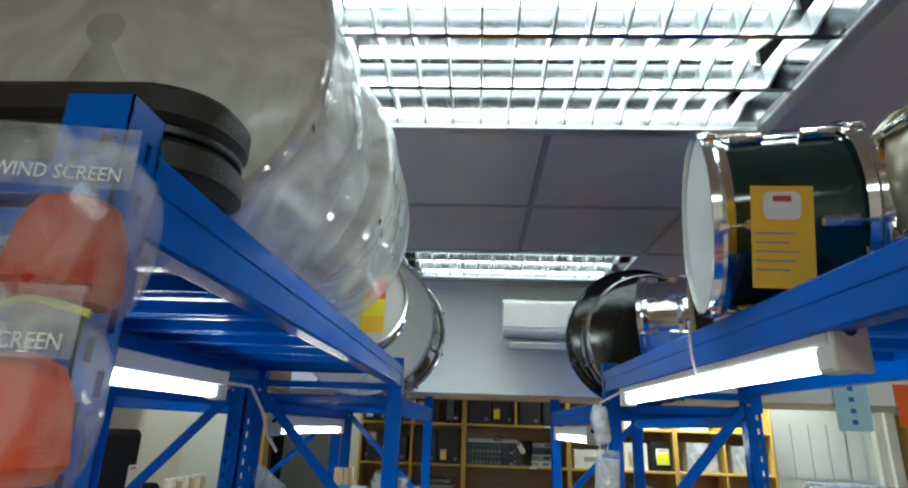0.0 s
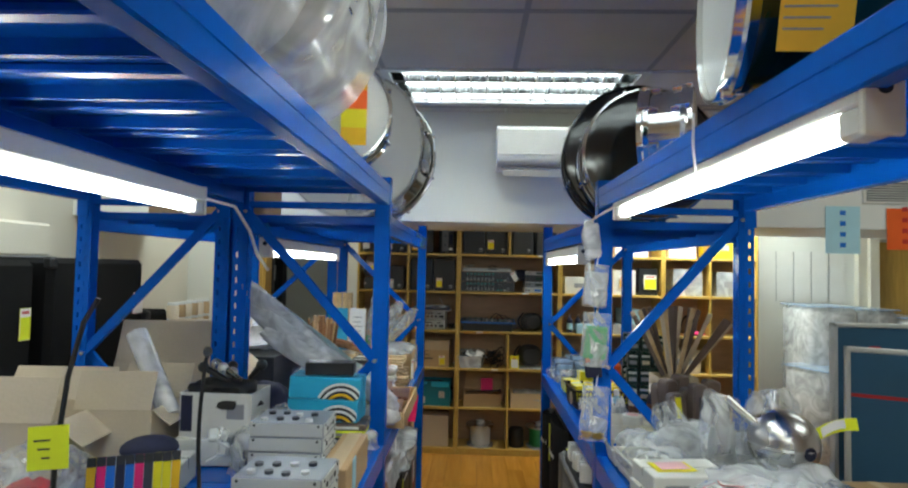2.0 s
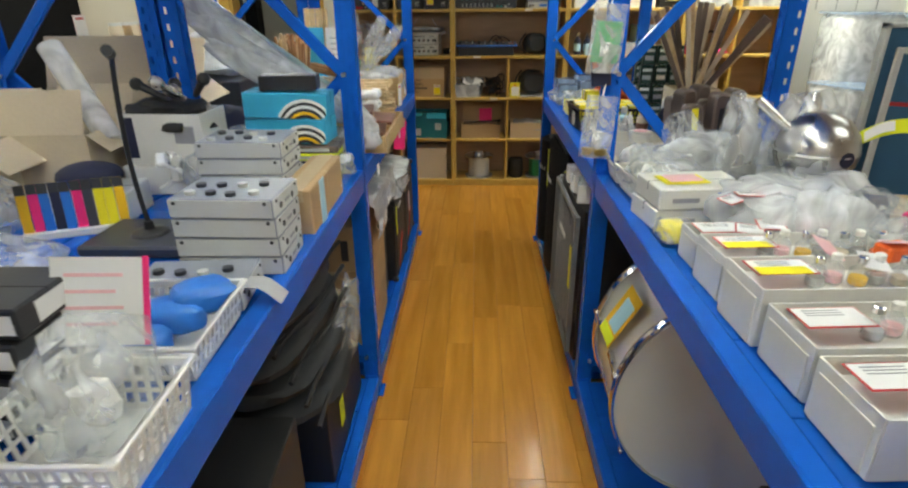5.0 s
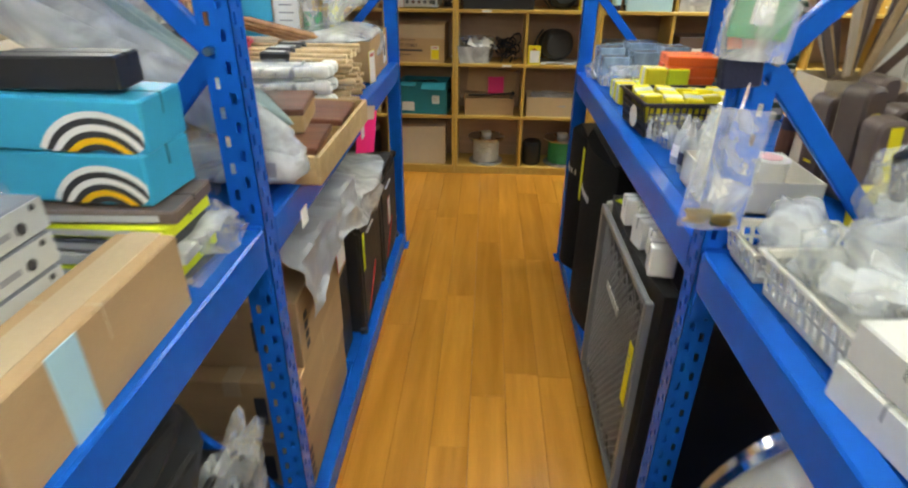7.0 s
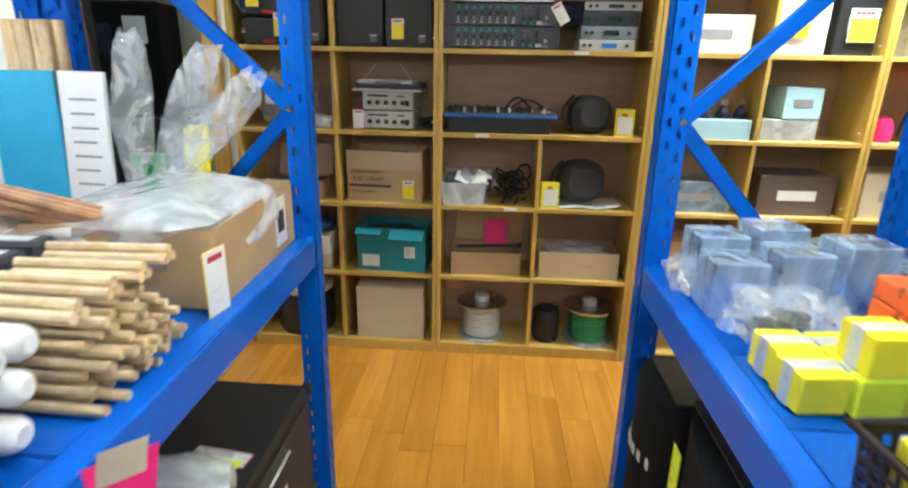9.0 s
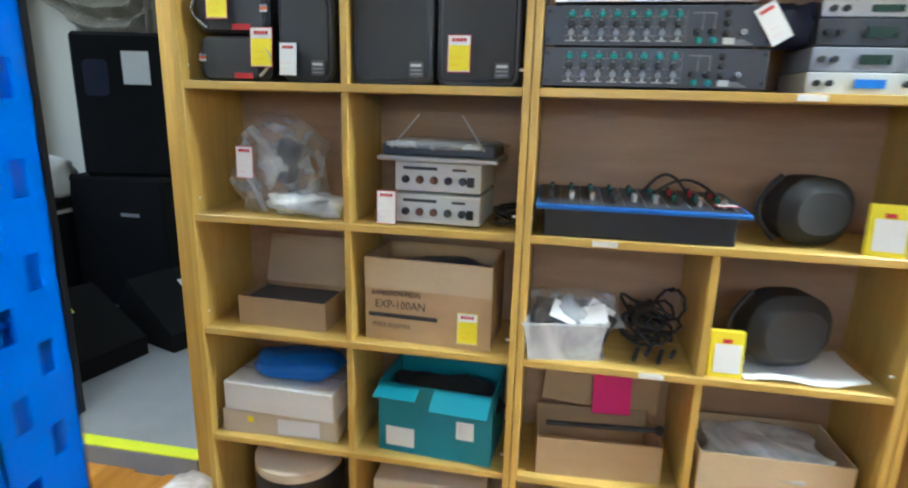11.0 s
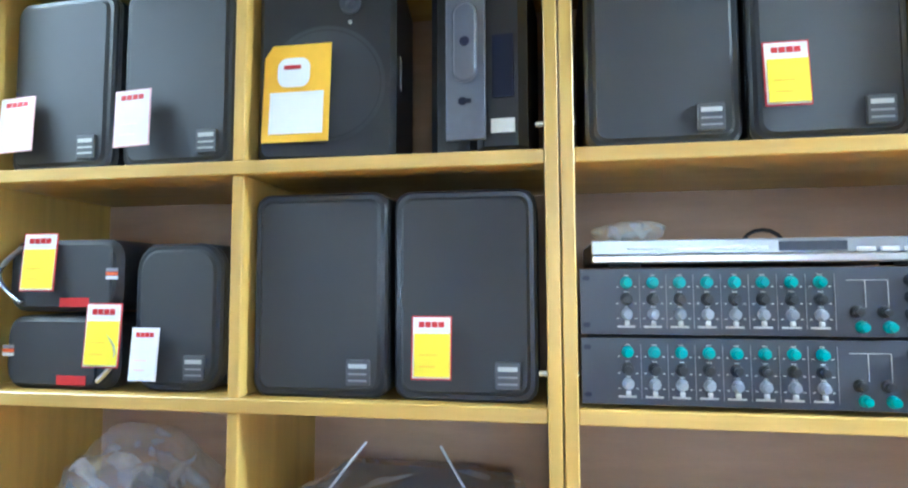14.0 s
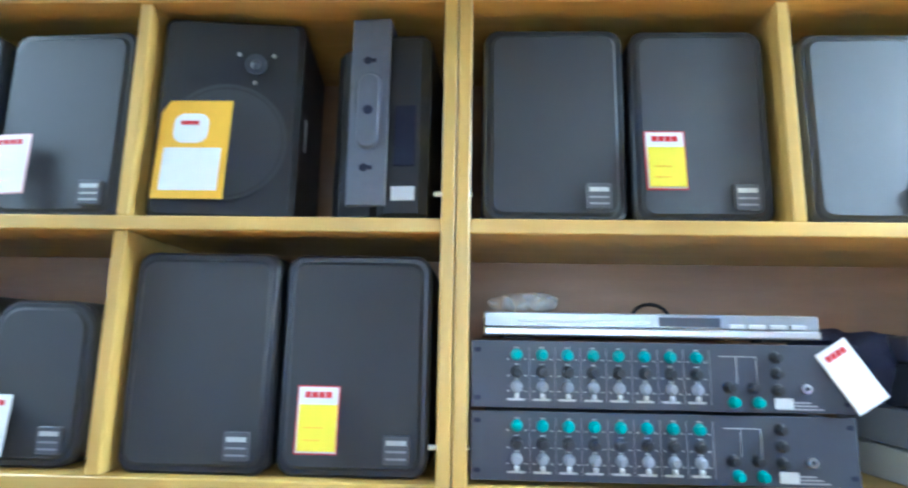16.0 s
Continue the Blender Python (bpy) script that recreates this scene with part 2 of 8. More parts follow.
DAY = glow("daylight_pane", (0.9, 0.97, 1.0), 1.6)


# ---- mesh building ----
class Geo:
    """Collects faces of one part."""

    def __init__(self):
        self.v, self.f = [], []

    def add(self, verts, faces, m=None):
        k = len(self.v)
        self.v += [tuple(m @ Vector(p)) for p in verts] if m else [tuple(p) for p in verts]
        self.f += [tuple(i + k for i in q) for q in faces]
        return self

    def box(self, c, s, bev=0.0, m=None):
        """A box about c with sides s and chamfered edges."""
        h = [a / 2 for a in s]
        b = min([bev] + [a * 0.45 for a in h])
        if b <= 0:
            vs = [(c[0] + x * h[0], c[1] + y * h[1], c[2] + z * h[2]) for x in (-1, 1) for y in (-1, 1) for z in (-1, 1)]
            return self.add(vs, [(0, 1, 3, 2), (4, 6, 7, 5), (0, 4, 5, 1), (2, 3, 7, 6), (0, 2, 6, 4), (1, 5, 7, 3)], m)
        vs, idx = [], {}
        for x in (-1, 1):
            for y in (-1, 1):
                for z in (-1, 1):
                    sg = (x, y, z)
                    for a in range(3):
                        idx[sg, a] = len(vs)
                        vs.append([c[i] + sg[i] * (h[i] if i == a else h[i] - b) for i in range(3)])
        fs = []
        for a in range(3):
            u, w = (a + 1) % 3, (a + 2) % 3
            for s0 in (-1, 1):
                q = []
                for p, r in ((-1, -1), (1, -1), (1, 1), (-1, 1)):
                    sg = [0, 0, 0]
                    sg[a], sg[u], sg[w] = s0, p, r
                    q.append(idx[tuple(sg), a])
                fs.append(q if s0 > 0 else q[::-1])
            for p in (-1, 1):
                for r in (-1, 1):
                    e = []
                    for s0 in (-1, 1):
                        sg = [0, 0, 0]
                        sg[a], sg[u], sg[w] = s0, p, r
                        e.append(tuple(sg))
                    q = [idx[e[0], u], idx[e[1], u], idx[e[1], w], idx[e[0], w]]
                    fs.append(q if p * r < 0 else q[::-1])
        for x in (-1, 1):
            for y in (-1, 1):
                for z in (-1, 1):
                    q = [idx[(x, y, z), a] for a in range(3)]
                    fs.append(q if x * y * z > 0 else q[::-1])
        return self.add(vs, fs, m)

    def span(self, x0, x1, y0, y1, z0, z1, bev=0.0, m=None):
        return self.box(((x0 + x1) / 2, (y0 + y1) / 2, (z0 + z1) / 2), (abs(x1 - x0), abs(y1 - y0), abs(z1 - z0)), bev, m)

    def lathe(self, prof, n=24, m=None, close=True):
        """Turns (radius, height) pairs about the z axis."""
        vs, fs = [], []
        for r, z in prof:
            vs += [(r * math.cos(2 * math.pi * i / n), r * math.sin(2 * math.pi * i / n), z) for i in range(n)]
        for k in range(len(prof) - 1):
            fs += [(k * n + i, k * n + (i + 1) % n, (k + 1) * n + (i + 1) % n, (k + 1) * n + i) for i in range(n)]
        if close:
            fs += [tuple(range(n))[::-1], tuple(range((len(prof) - 1) * n, len(prof) * n))]
        return self.add(vs, fs, m)

    def rod(self, a, b, r, n=10, r2=None):
        a, b = Vector(a), Vector(b)
        m = Matrix.Translation(a) @ (b - a).to_track_quat("Z", "Y").to_matrix().to_4x4()
        return self.lathe([(r, 0), (r if r2 is None else r2, (b - a).length)], n, m)

    def bar(self, a, b, w, d, bev=0.0):
        """A square bar from a to b: w across, d deep."""
        a, b = Vector(a), Vector(b)
        m = Matrix.Translation(a) @ (b - a).to_track_quat("Z", "Y").to_matrix().to_4x4()
        return self.box((0, 0, (b - a).length / 2), (w, d, (b - a).length), bev, m)

    def hose(self, pts, r, n=6):
        pts = [Vector(p) for p in pts]
        vs, side = [], None
        for k, p in enumerate(pts):
            t = (pts[min(k + 1, len(pts) - 1)] - pts[max(k - 1, 0)]).normalized()
            if side is None:
                side = t.orthogonal().normalized()
            side = (side - t * side.dot(t)).normalized()
            up = t.cross(side)
            vs += [p + r * (math.cos(2 * math.pi * i / n) * side + math.sin(2 * math.pi * i / n) * up) for i in range(n)]
        fs = [(k * n + i, k * n + (i + 1) % n, (k + 1) * n + (i + 1) % n, (k + 1) * n + i) for k in range(len(pts) - 1) for i in range(n)]
        return self.add(vs, fs + [tuple(range(n))[::-1], tuple(range((len(pts) - 1) * n, len(pts) * n))])

    def tub(self, w, d, h, t=0.004):
        """An open box in one piece, on its base."""
        o = [(-w / 2, -d / 2), (w / 2, -d / 2), (w / 2, d / 2), (-w / 2, d / 2)]
        q = [(-w / 2 + t, -d / 2 + t), (w / 2 - t, -d / 2 + t), (w / 2 - t, d / 2 - t), (-w / 2 + t, d / 2 - t)]
        vs = [(x, y, 0) for x, y in o] + [(x, y, h) for x, y in o] + [(x, y, h) for x, y in q] + [(x, y, t) for x, y in q]
        fs = [(3, 2, 1, 0), (12, 13, 14, 15)]
        for k in range(3):
            fs += [(4 * k + i, 4 * k + (i + 1) % 4, 4 * k + 4 + (i + 1) % 4, 4 * k + 4 + i) for i in range(4)]
        return self.add(vs, fs)

    def ball(self, c, r, n=16, squash=(1, 1, 1), m=None):
        prof = [(max(1e-4, math.sin(math.pi * k / (n // 2))), -math.cos(math.pi * k / (n // 2))) for k in range(n // 2 + 1)]
        t = Matrix.Translation(c) @ Matrix.Diagonal((r * squash[0], r * squash[1], r * squash[2], 1))
        return self.lathe(prof, n, m @ t if m else t, False)

    def grid(self, fn, nu, nv, m=None):
        vs = [fn(i / nu, j / nv) for i in range(nu + 1) for j in range(nv + 1)]
        return self.add(vs, [(i * (nv + 1) + j, (i + 1) * (nv + 1) + j, (i + 1) * (nv + 1) + j + 1, i * (nv + 1) + j + 1) for i in range(nu) for j in range(nv)], m)

    def crumple(self, c, s, seed=0, rough=0.25, n=20, m=None, flat=True):
        """A creased bag or bundle about c, of size s, that lies flat below."""
        vs, fs = [], []
        o = Vector((seed * 3.7, seed * 1.3, seed * 2.1))
        rows = n // 2
        for k in range(rows + 1):
            ph = math.pi * k / rows
            for i in range(n):
                th = 2 * math.pi * i / n
                d = Vector((math.sin(ph) * math.cos(th), math.sin(ph) * math.sin(th), -math.cos(ph)))
                e = Vector([math.copysign(abs(a) ** 0.75, a) for a in d])
                w = 1 + rough * (noise.noise(d * 1.8 + o) + 0.45 * (0.5 - abs(noise.noise(d * 3.4 + o))) + 0.12 * noise.noise(d * 8 + o))
                p = [c[a] + e[a] * s[a] / 2 * w for a in range(3)]
                if flat:
                    p[2] = max(p[2], c[2] - s[2] / 2 + 0.001 * (i % 3))
                vs.append(p)
        for k in range(rows):
            fs += [(k * n + i, k * n + (i + 1) % n, (k + 1) * n + (i + 1) % n, (k + 1) * n + i) for i in range(n)]
        return self.add(vs, fs, m)

    def mesh(self, name, material, smooth=0.6):
        me = bpy.data.meshes.new(name)
        me.from_pydata(self.v, [], self.f)
        me.materials.append(material)
        me.validate()
        if smooth:
            me.shade_smooth()
            me.set_sharp_from_angle(angle=smooth)
        return me


def part(name, geo, material, parent, label="", m=None, smooth=0.6):
    """Links one part under its thing."""
    ob = new(name, geo if isinstance(geo, bpy.types.Mesh) else geo.mesh(name, material, smooth))
    ob.parent = parent
    if m is not None:
        ob.matrix_basis = m
    return tagged(ob, label)


def thing(name, m, label, category, group=""):
    """An empty at the base of a thing, at the pose m."""
    ob = new(name)
    ob.empty_display_size = 0.05
    ob.matrix_basis = m
    return tagged(ob, label, category, group)


def lump(name, geo, material, label, category, group="", m=None, smooth=0.6, kind=""):
    """A thing of one mesh."""
    ob = new(name, geo.mesh(name, material, smooth))
    if m is not None:
        ob.matrix_basis = m
    return tagged(ob, label, category, group, kind)


def setting(name, geo, material, label, smooth=0.0):
    return lump(name, geo, material, label, name.split("_")[0], kind="structure", smooth=smooth)


# ---- the room ----
GROUND = 0.04  # top of the plank floor
FLOOR_X0, FLOOR_X1, Y_BACK, WALL_Y = -2.75, 4.6, -2.6, 5.46
CEIL_Z, BEAM_Z, BEAM_Y0, BEAM_Y1, LOW_CEIL = 2.73, 1.99, 3.85, 4.75, 2.5
floor = setting("floor", Geo().span(FLOOR_X0, FLOOR_X1, Y_BACK, WALL_Y, -0.1, GROUND - 0.012), SHELFBACK, "dark underlay of the plank floor")
DOOR_X0, DOOR_X1, DOOR_TOP = -2.01, -1.28, 2.08
back = Geo().span(DOOR_X1, FLOOR_X1, WALL_Y, WALL_Y + 0.2, 0, LOW_CEIL).span(FLOOR_X0, DOOR_X0, WALL_Y, WALL_Y + 0.2, 0, LOW_CEIL)
back.span(DOOR_X0, DOOR_X1, WALL_Y, WALL_Y + 0.2, DOOR_TOP, LOW_CEIL)
setting("wall_north", back, WHITE, "white painted wall behind the wooden shelving")
setting("wall_west", Geo().span(FLOOR_X0 - 0.15, FLOOR_X0, Y_BACK, WALL_Y + 0.2, 0, CEIL_Z), CREAM, "cream painted side wall")
setting("wall_east", Geo().span(FLOOR_X1, FLOOR_X1 + 0.15, Y_BACK, WALL_Y + 0.2, 0, CEIL_Z), WHITE, "white painted side wall")
setting("wall_south", Geo().span(FLOOR_X0, FLOOR_X1, Y_BACK - 0.15, Y_BACK, 0, CEIL_Z), CREAM, "cream painted rear wall")
setting("wall_bulkhead", Geo().span(FLOOR_X0, FLOOR_X1, BEAM_Y0, BEAM_Y1, BEAM_Z, CEIL_Z + 0.05, 0.004), WHITE, "white painted ceiling beam across the shop")

# tiled ceiling with openings for the two lights
TILE, TX, TY = 0.69, 0.19, 1.64
LIGHTS = [(-0.50, 0.88, 0.93, 1.64), (-0.50, 0.88, 3.02, 3.62)]
ceil = Geo()
xs = sorted({FLOOR_X0, FLOOR_X1, *[TX + TILE * k for k in range(-4, 7) if FLOOR_X0 < TX + TILE * k < FLOOR_X1]})
ys = sorted({Y_BACK, BEAM_Y0, *[TY + TILE * k for k in range(-6, 4) if Y_BACK < TY + TILE * k < BEAM_Y0], 3.62})
for x0, x1 in zip(xs[:-1], xs[1:]):
    for y0, y1 in zip(ys[:-1], ys[1:]):
        mx, my = (x0 + x1) / 2, (y0 + y1) / 2
        if any(a < mx < b and c < my < d for a, b, c, d in LIGHTS):
            continue
        ceil.span(x0 + 0.008, x1 - 0.008, y0 + 0.008, y1 - 0.008, CEIL_Z, CEIL_Z + 0.02, 0.003)
setting("ceiling", ceil, CEIL, "off-white mineral fibre ceiling tiles")
setting("ceiling_over_shelves", Geo().span(FLOOR_X0, FLOOR_X1, BEAM_Y1, WALL_Y + 0.2, LOW_CEIL, LOW_CEIL + 0.03), CEIL, "low grey mineral fibre ceiling")
bars = Geo()
for x in xs[1:-1]:
    for y0, y1 in ((Y_BACK, 0.93), (1.64, 3.02)) if -0.45 < x < 0.85 else ((Y_BACK, BEAM_Y0),):
        bars.span(x - 0.0125, x + 0.0125, y0, y1, CEIL_Z - 0.004, CEIL_Z + 0.03)
for y in ys[1:-1]:
    for x0, x1 in ((FLOOR_X0, -0.5), (0.88, FLOOR_X1)) if (0.95 < y < 1.6 or 3.1 < y < 3.6) else ((FLOOR_X0, FLOOR_X1),):
        bars.span(x0, x1, y - 0.0125, y + 0.0125, CEIL_Z - 0.006, CEIL_Z + 0.028)
setting("trim_ceiling_grid", bars, TBAR, "grey metal ceiling grid")
lowbars = Geo()
for x in (-1.9, -0.82, 0.3, 1.5, 2.7):
    lowbars.span(x - 0.012, x + 0.012, BEAM_Y1, WALL_Y, LOW_CEIL - 0.005, LOW_CEIL - 0.001)
setting("trim_low_ceiling_grid", lowbars, HOLE, "dark metal ceiling bars over the shelving")
# unseen slab closing the tile gaps; the void's shade is its colour
setting("ceiling_void", Geo().span(FLOOR_X0, FLOOR_X1, Y_BACK, WALL_Y + 0.2, CEIL_Z + 0.2, CEIL_Z + 0.25), HOLE, "unseen slab above the tiles in a shade colour")


def ceiling_light(x0, x1, y0, y1, cells, rows=3):
    """A recessed tube light with a polished louvre."""
    e = thing("ceiling_light", pose((x0 + x1) / 2, (y0 + y1) / 2, CEIL_Z), "recessed fluorescent ceiling light with polished louvre, lit", "ceiling light", "recessed ceiling lights")
    w, d = x1 - x0, y1 - y0
    tray = Geo().span(-w / 2, w / 2, -d / 2, d / 2, 0.165, 0.175)
    for s in (-1, 1):
        tray.span(s * w / 2 - 0.004, s * w / 2 + 0.004, -d / 2, d / 2, 0, 0.165).span(-w / 2, w / 2, s * d / 2 - 0.004, s * d / 2 + 0.004, 0, 0.165)
    part("reflector_tray", tray, TRAY, e)
    rim = Geo()
    for s in (-1, 1):
        rim.span(-w / 2 - 0.02, w / 2 + 0.02, s * d / 2 - 0.022, s * d / 2 + 0.022, -0.012, 0.004, 0.003)
        rim.span(s * w / 2 - 0.022, s * w / 2 + 0.022, -d / 2, d / 2, -0.012, 0.004, 0.003)
    part("frame", rim, ALU, e, "aluminium frame")
    for k in range(rows):
        y = -d / 2 + d * (k + 0.5) / rows
        part("tube", Geo().rod((-w / 2 + 0.06, y, 0.118), (w / 2 - 0.06, y, 0.118), 0.016, 12), TUBE, e, "lit white tube")
        for s in (-1, 1):
            part("tube_holder", Geo().span(s * w / 2 - 0.055, s * w / 2 - 0.02 * s - 0.02, y - 0.02, y + 0.02, 0.09, 0.164, 0.004), WPLASTIC, e)
    for k in range(1, cells):
        x = -w / 2 + w * k / cells
        blade = Geo()
        for j in range(rows):
            a, b = -d / 2 + d * j / rows, -d / 2 + d * (j + 1) / rows
            blade.add([(x - 0.002, a, 0.08), (x + 0.002, a, 0.08), (x - 0.004, a, 0), (x + 0.004, a, 0), (x - 0.002, b, 0.08), (x + 0.002, b, 0.08), (x - 0.004, b, 0), (x + 0.004, b, 0),
                       (x - 0.002, (a + b) / 2, 0.034), (x + 0.002, (a + b) / 2, 0.034)],
                      [(0, 1, 3, 2), (4, 6, 7, 5), (0, 4, 5, 1), (2, 3, 9, 8), (8, 9, 7, 6), (0, 2, 8, 6, 4), (1, 5, 7, 9, 3)])
        part("louvre_blade", blade, LOUVRE, e)
    for j in range(1, rows):
        y = -d / 2 + d * j / rows
        vee = Geo().add([(-w / 2, y - 0.009, 0), (-w / 2, y + 0.009, 0), (-w / 2, y, 0.085), (w / 2, y - 0.009, 0), (w / 2, y + 0.009, 0), (w / 2, y, 0.085)],
                        [(0, 3, 4, 1), (0, 2, 5, 3), (1, 4, 5, 2), (0, 1, 2), (3, 5, 4)])
        part("louvre_rail", vee, TRAY, e)
    return e


for a in LIGHTS:
    ceiling_light(*a, 15)


def unseen_lamp(x, y, watts, z=CEIL_Z, w=1.2, d=0.6):
    """An added fill light with no seen source, framed like the ceiling lights."""
    e = thing("ceiling_light", pose(x, y, z - 0.03), "added fill light in a ceiling frame, source unseen", "ceiling light", "recessed ceiling lights")
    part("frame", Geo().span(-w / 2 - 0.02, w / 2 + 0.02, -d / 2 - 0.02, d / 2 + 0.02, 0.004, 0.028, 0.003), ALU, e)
    data = bpy.data.lights.new("fill_lamp", "AREA")
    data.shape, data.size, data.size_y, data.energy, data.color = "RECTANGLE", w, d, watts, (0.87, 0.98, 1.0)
    ob = new("fill_lamp", data)
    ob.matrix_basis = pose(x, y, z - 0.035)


# unseen lights assumed in parts of the shop that are not entered
for x, y, watts in ((-1.9, 1.2, 19), (2.3, 1.2, 12), (2.6, 2.9, 8), (0.2, -1.4, 40), (-1.9, 3.0, 16)):
    unseen_lamp(x, y, watts)
# added over the shelving to brighten its stock; no fixture seen there
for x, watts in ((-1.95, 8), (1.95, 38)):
    unseen_lamp(x, 4.9, watts, LOW_CEIL, 1.2, 0.22)


# ---- blue racks ----
def punched(g, o, u, w, h, out, th=0.002):
    """A post face of width w along u, pierced by two columns of slots."""
    o, u, out = Vector(o), Vector(u), Vector(out)
    m = Matrix((u, out, Vector((0, 0, 1)))).transposed().to_4x4()
    m.translation = o
    hw, hh, pitch = 0.009, 0.02, 0.05
    edges = [0, 0.3 * w - hw / 2, 0.3 * w + hw / 2, 0.7 * w - hw / 2, 0.7 * w + hw / 2, w]
    for a, b in ((0, 1), (2, 3), (4, 5)):
        g.span(edges[a], edges[b], 0, th, 0, h, 0, m)
    n = int(h / pitch)
    for a, b, shift in ((1, 2, 0.0), (3, 4, 0.025)):
        z = 0
        for k in range(n):
            z1 = k * pitch + 0.015 + shift
            if z1 + hh < h:
                g.span(edges[a], edges[b], 0, th, z, z1, 0, m)
                z = z1 + hh
        g.span(edges[a], edges[b], 0, th, z, h, 0, m)


def post(parent, x, y, h, side):
    """A slotted upright; side: +1 when its aisle face looks to +x."""
    w, d = 0.058, 0.05
    g = Geo()
    xa = x + side * w / 2
    punched(g, (xa - (0.002 if side > 0 else 0), y - d / 2, GROUND + 0.004), (0, 1, 0), d, h - GROUND, (1, 0, 0))
    punched(g, (x - w / 2, y - d / 2, GROUND + 0.004), (1, 0, 0), w, h - GROUND, (0, 1, 0))
    g.span(x - w / 2, x + w / 2, y + d / 2 - 0.002, y + d / 2, GROUND + 0.004, h)
    ob = part("post", g, BLUE, parent)
    part("foot_plate", Geo().span(x - 0.045, x + 0.045, y - 0.04, y + 0.04, GROUND, GROUND + 0.006, 0.002), BLUE, ob)
    return ob


def rack(name, label, x_front, x_back, frames, heights, levels, side, group):
    """Frames along y; levels[bay] lists the tops of the decks."""
    e = thing(name, pose(0, 0, 0), label, "storage rack", group)
    for y, h in zip(frames, heights):
        for x in (x_front, x_back):
            post(e, x - side * 0.029 if x == x_front else x + side * 0.029, y, h, side)
        xf, xb = x_front - side * 0.045, x_back + side * 0.045
        top = h - 0.11
        part("frame_tie", Geo().bar((xf, y, top), (xb, y, top), 0.035, 0.025, 0.003), BLUE, e)
        part("frame_tie", Geo().bar((xf, y, 0.2), (xb, y, 0.2), 0.035, 0.025, 0.003), BLUE, e)
        nodes = [(xb, top - 0.03), (xf, 1.32), (xb, 0.76), (xf, 0.22)]
        for k, (p, q) in enumerate(zip(nodes[:-1], nodes[1:])):
            off = 0.012 if k % 2 else -0.012
            part("brace", Geo().bar((p[0], y + off, p[1]), (q[0], y + off, q[1]), 0.02, 0.036, 0.003), BLUE, e)
        for p in nodes:
            part("bolt", Geo().rod((p[0], y - 0.034, p[1]), (p[0], y + 0.034, p[1]), 0.007, 8), STEEL, e, "zinc-plated bolt")
    for (y0, y1), tops in zip(zip(frames[:-1], frames[1:]), levels):
        a, b = y0 + 0.03, y1 - 0.03
        for z in tops:
            for x in (x_front - side * 0.022, x_back + side * 0.022):
                g = Geo().span(x - 0.02, x + 0.02, a, b, z - 0.078, z - 0.006, 0.004)
                g.span(x - 0.022, x + 0.022, a, b, z - 0.035, z + 0.004, 0.004)
                for yy, s in ((a, 1), (b, -1)):
                    g.span(x - side * 0.004 - 0.022, x - side * 0.004 + 0.022, yy, yy + s * 0.006, z - 0.14, z + 0.01)
                part("beam", g, BLUE, e)
            xa, xb = sorted((x_front - side * 0.046, x_back + side * 0.046))
            n = max(3, round((b - a) / 0.2))
            step = (b - a) / n
            me = Geo().box((0, 0, -0.004), (xb - xa, step - 0.003, 0.008), 0.002)
            for s in (-1, 1):
                me.box((0, s * (step / 2 - 0.004), -0.018), (xb - xa, 0.004, 0.03), 0.001)
            me.box((0, 0, -0.016), (xb - xa, 0.03, 0.016), 0.005)
            me = me.mesh("deck_panel", BLUE_DECK)
            for k in range(n):
                part("deck_panel", me, None, e, "", pose((xa + xb) / 2, a + step * (k + 0.5), z - 0.002))
    return e


LF, LB, RF, RB = -0.335, -0.95, 0.468, 1.06
DECK_L, DECK_R, LOW, TOP1, TOP2 = 1.0, 0.985, 0.125, 2.0, 1.885
NEAR_Y, MID_Y, FAR_Y = 0.38, 2.29, 4.03
rack("storage_rack", "blue enamelled steel longspan rack loaded with percussion stock", LF, LB, (NEAR_Y, MID_Y, FAR_Y), (2.03, 2.03, 1.97), ([LOW, DECK_L, TOP1], [LOW, DECK_L, TOP2]), 1, "blue storage racks")
rack("storage_rack", "blue enamelled steel longspan rack loaded with small accessories", RF, RB, (NEAR_Y, MID_Y, FAR_Y - 0.08), (2.03, 2.03, 1.97), ([LOW, DECK_R, TOP1], [LOW, DECK_R, TOP2]), -1, "blue storage racks")
rack("storage_rack", "blue enamelled steel rack standing back to back with another", -1.58, -0.965, (NEAR_Y, MID_Y, FAR_Y), (2.03, 2.03, 1.97), ([LOW, DECK_L, TOP1], [LOW, 0.9, TOP2]), -1, "blue storage racks")


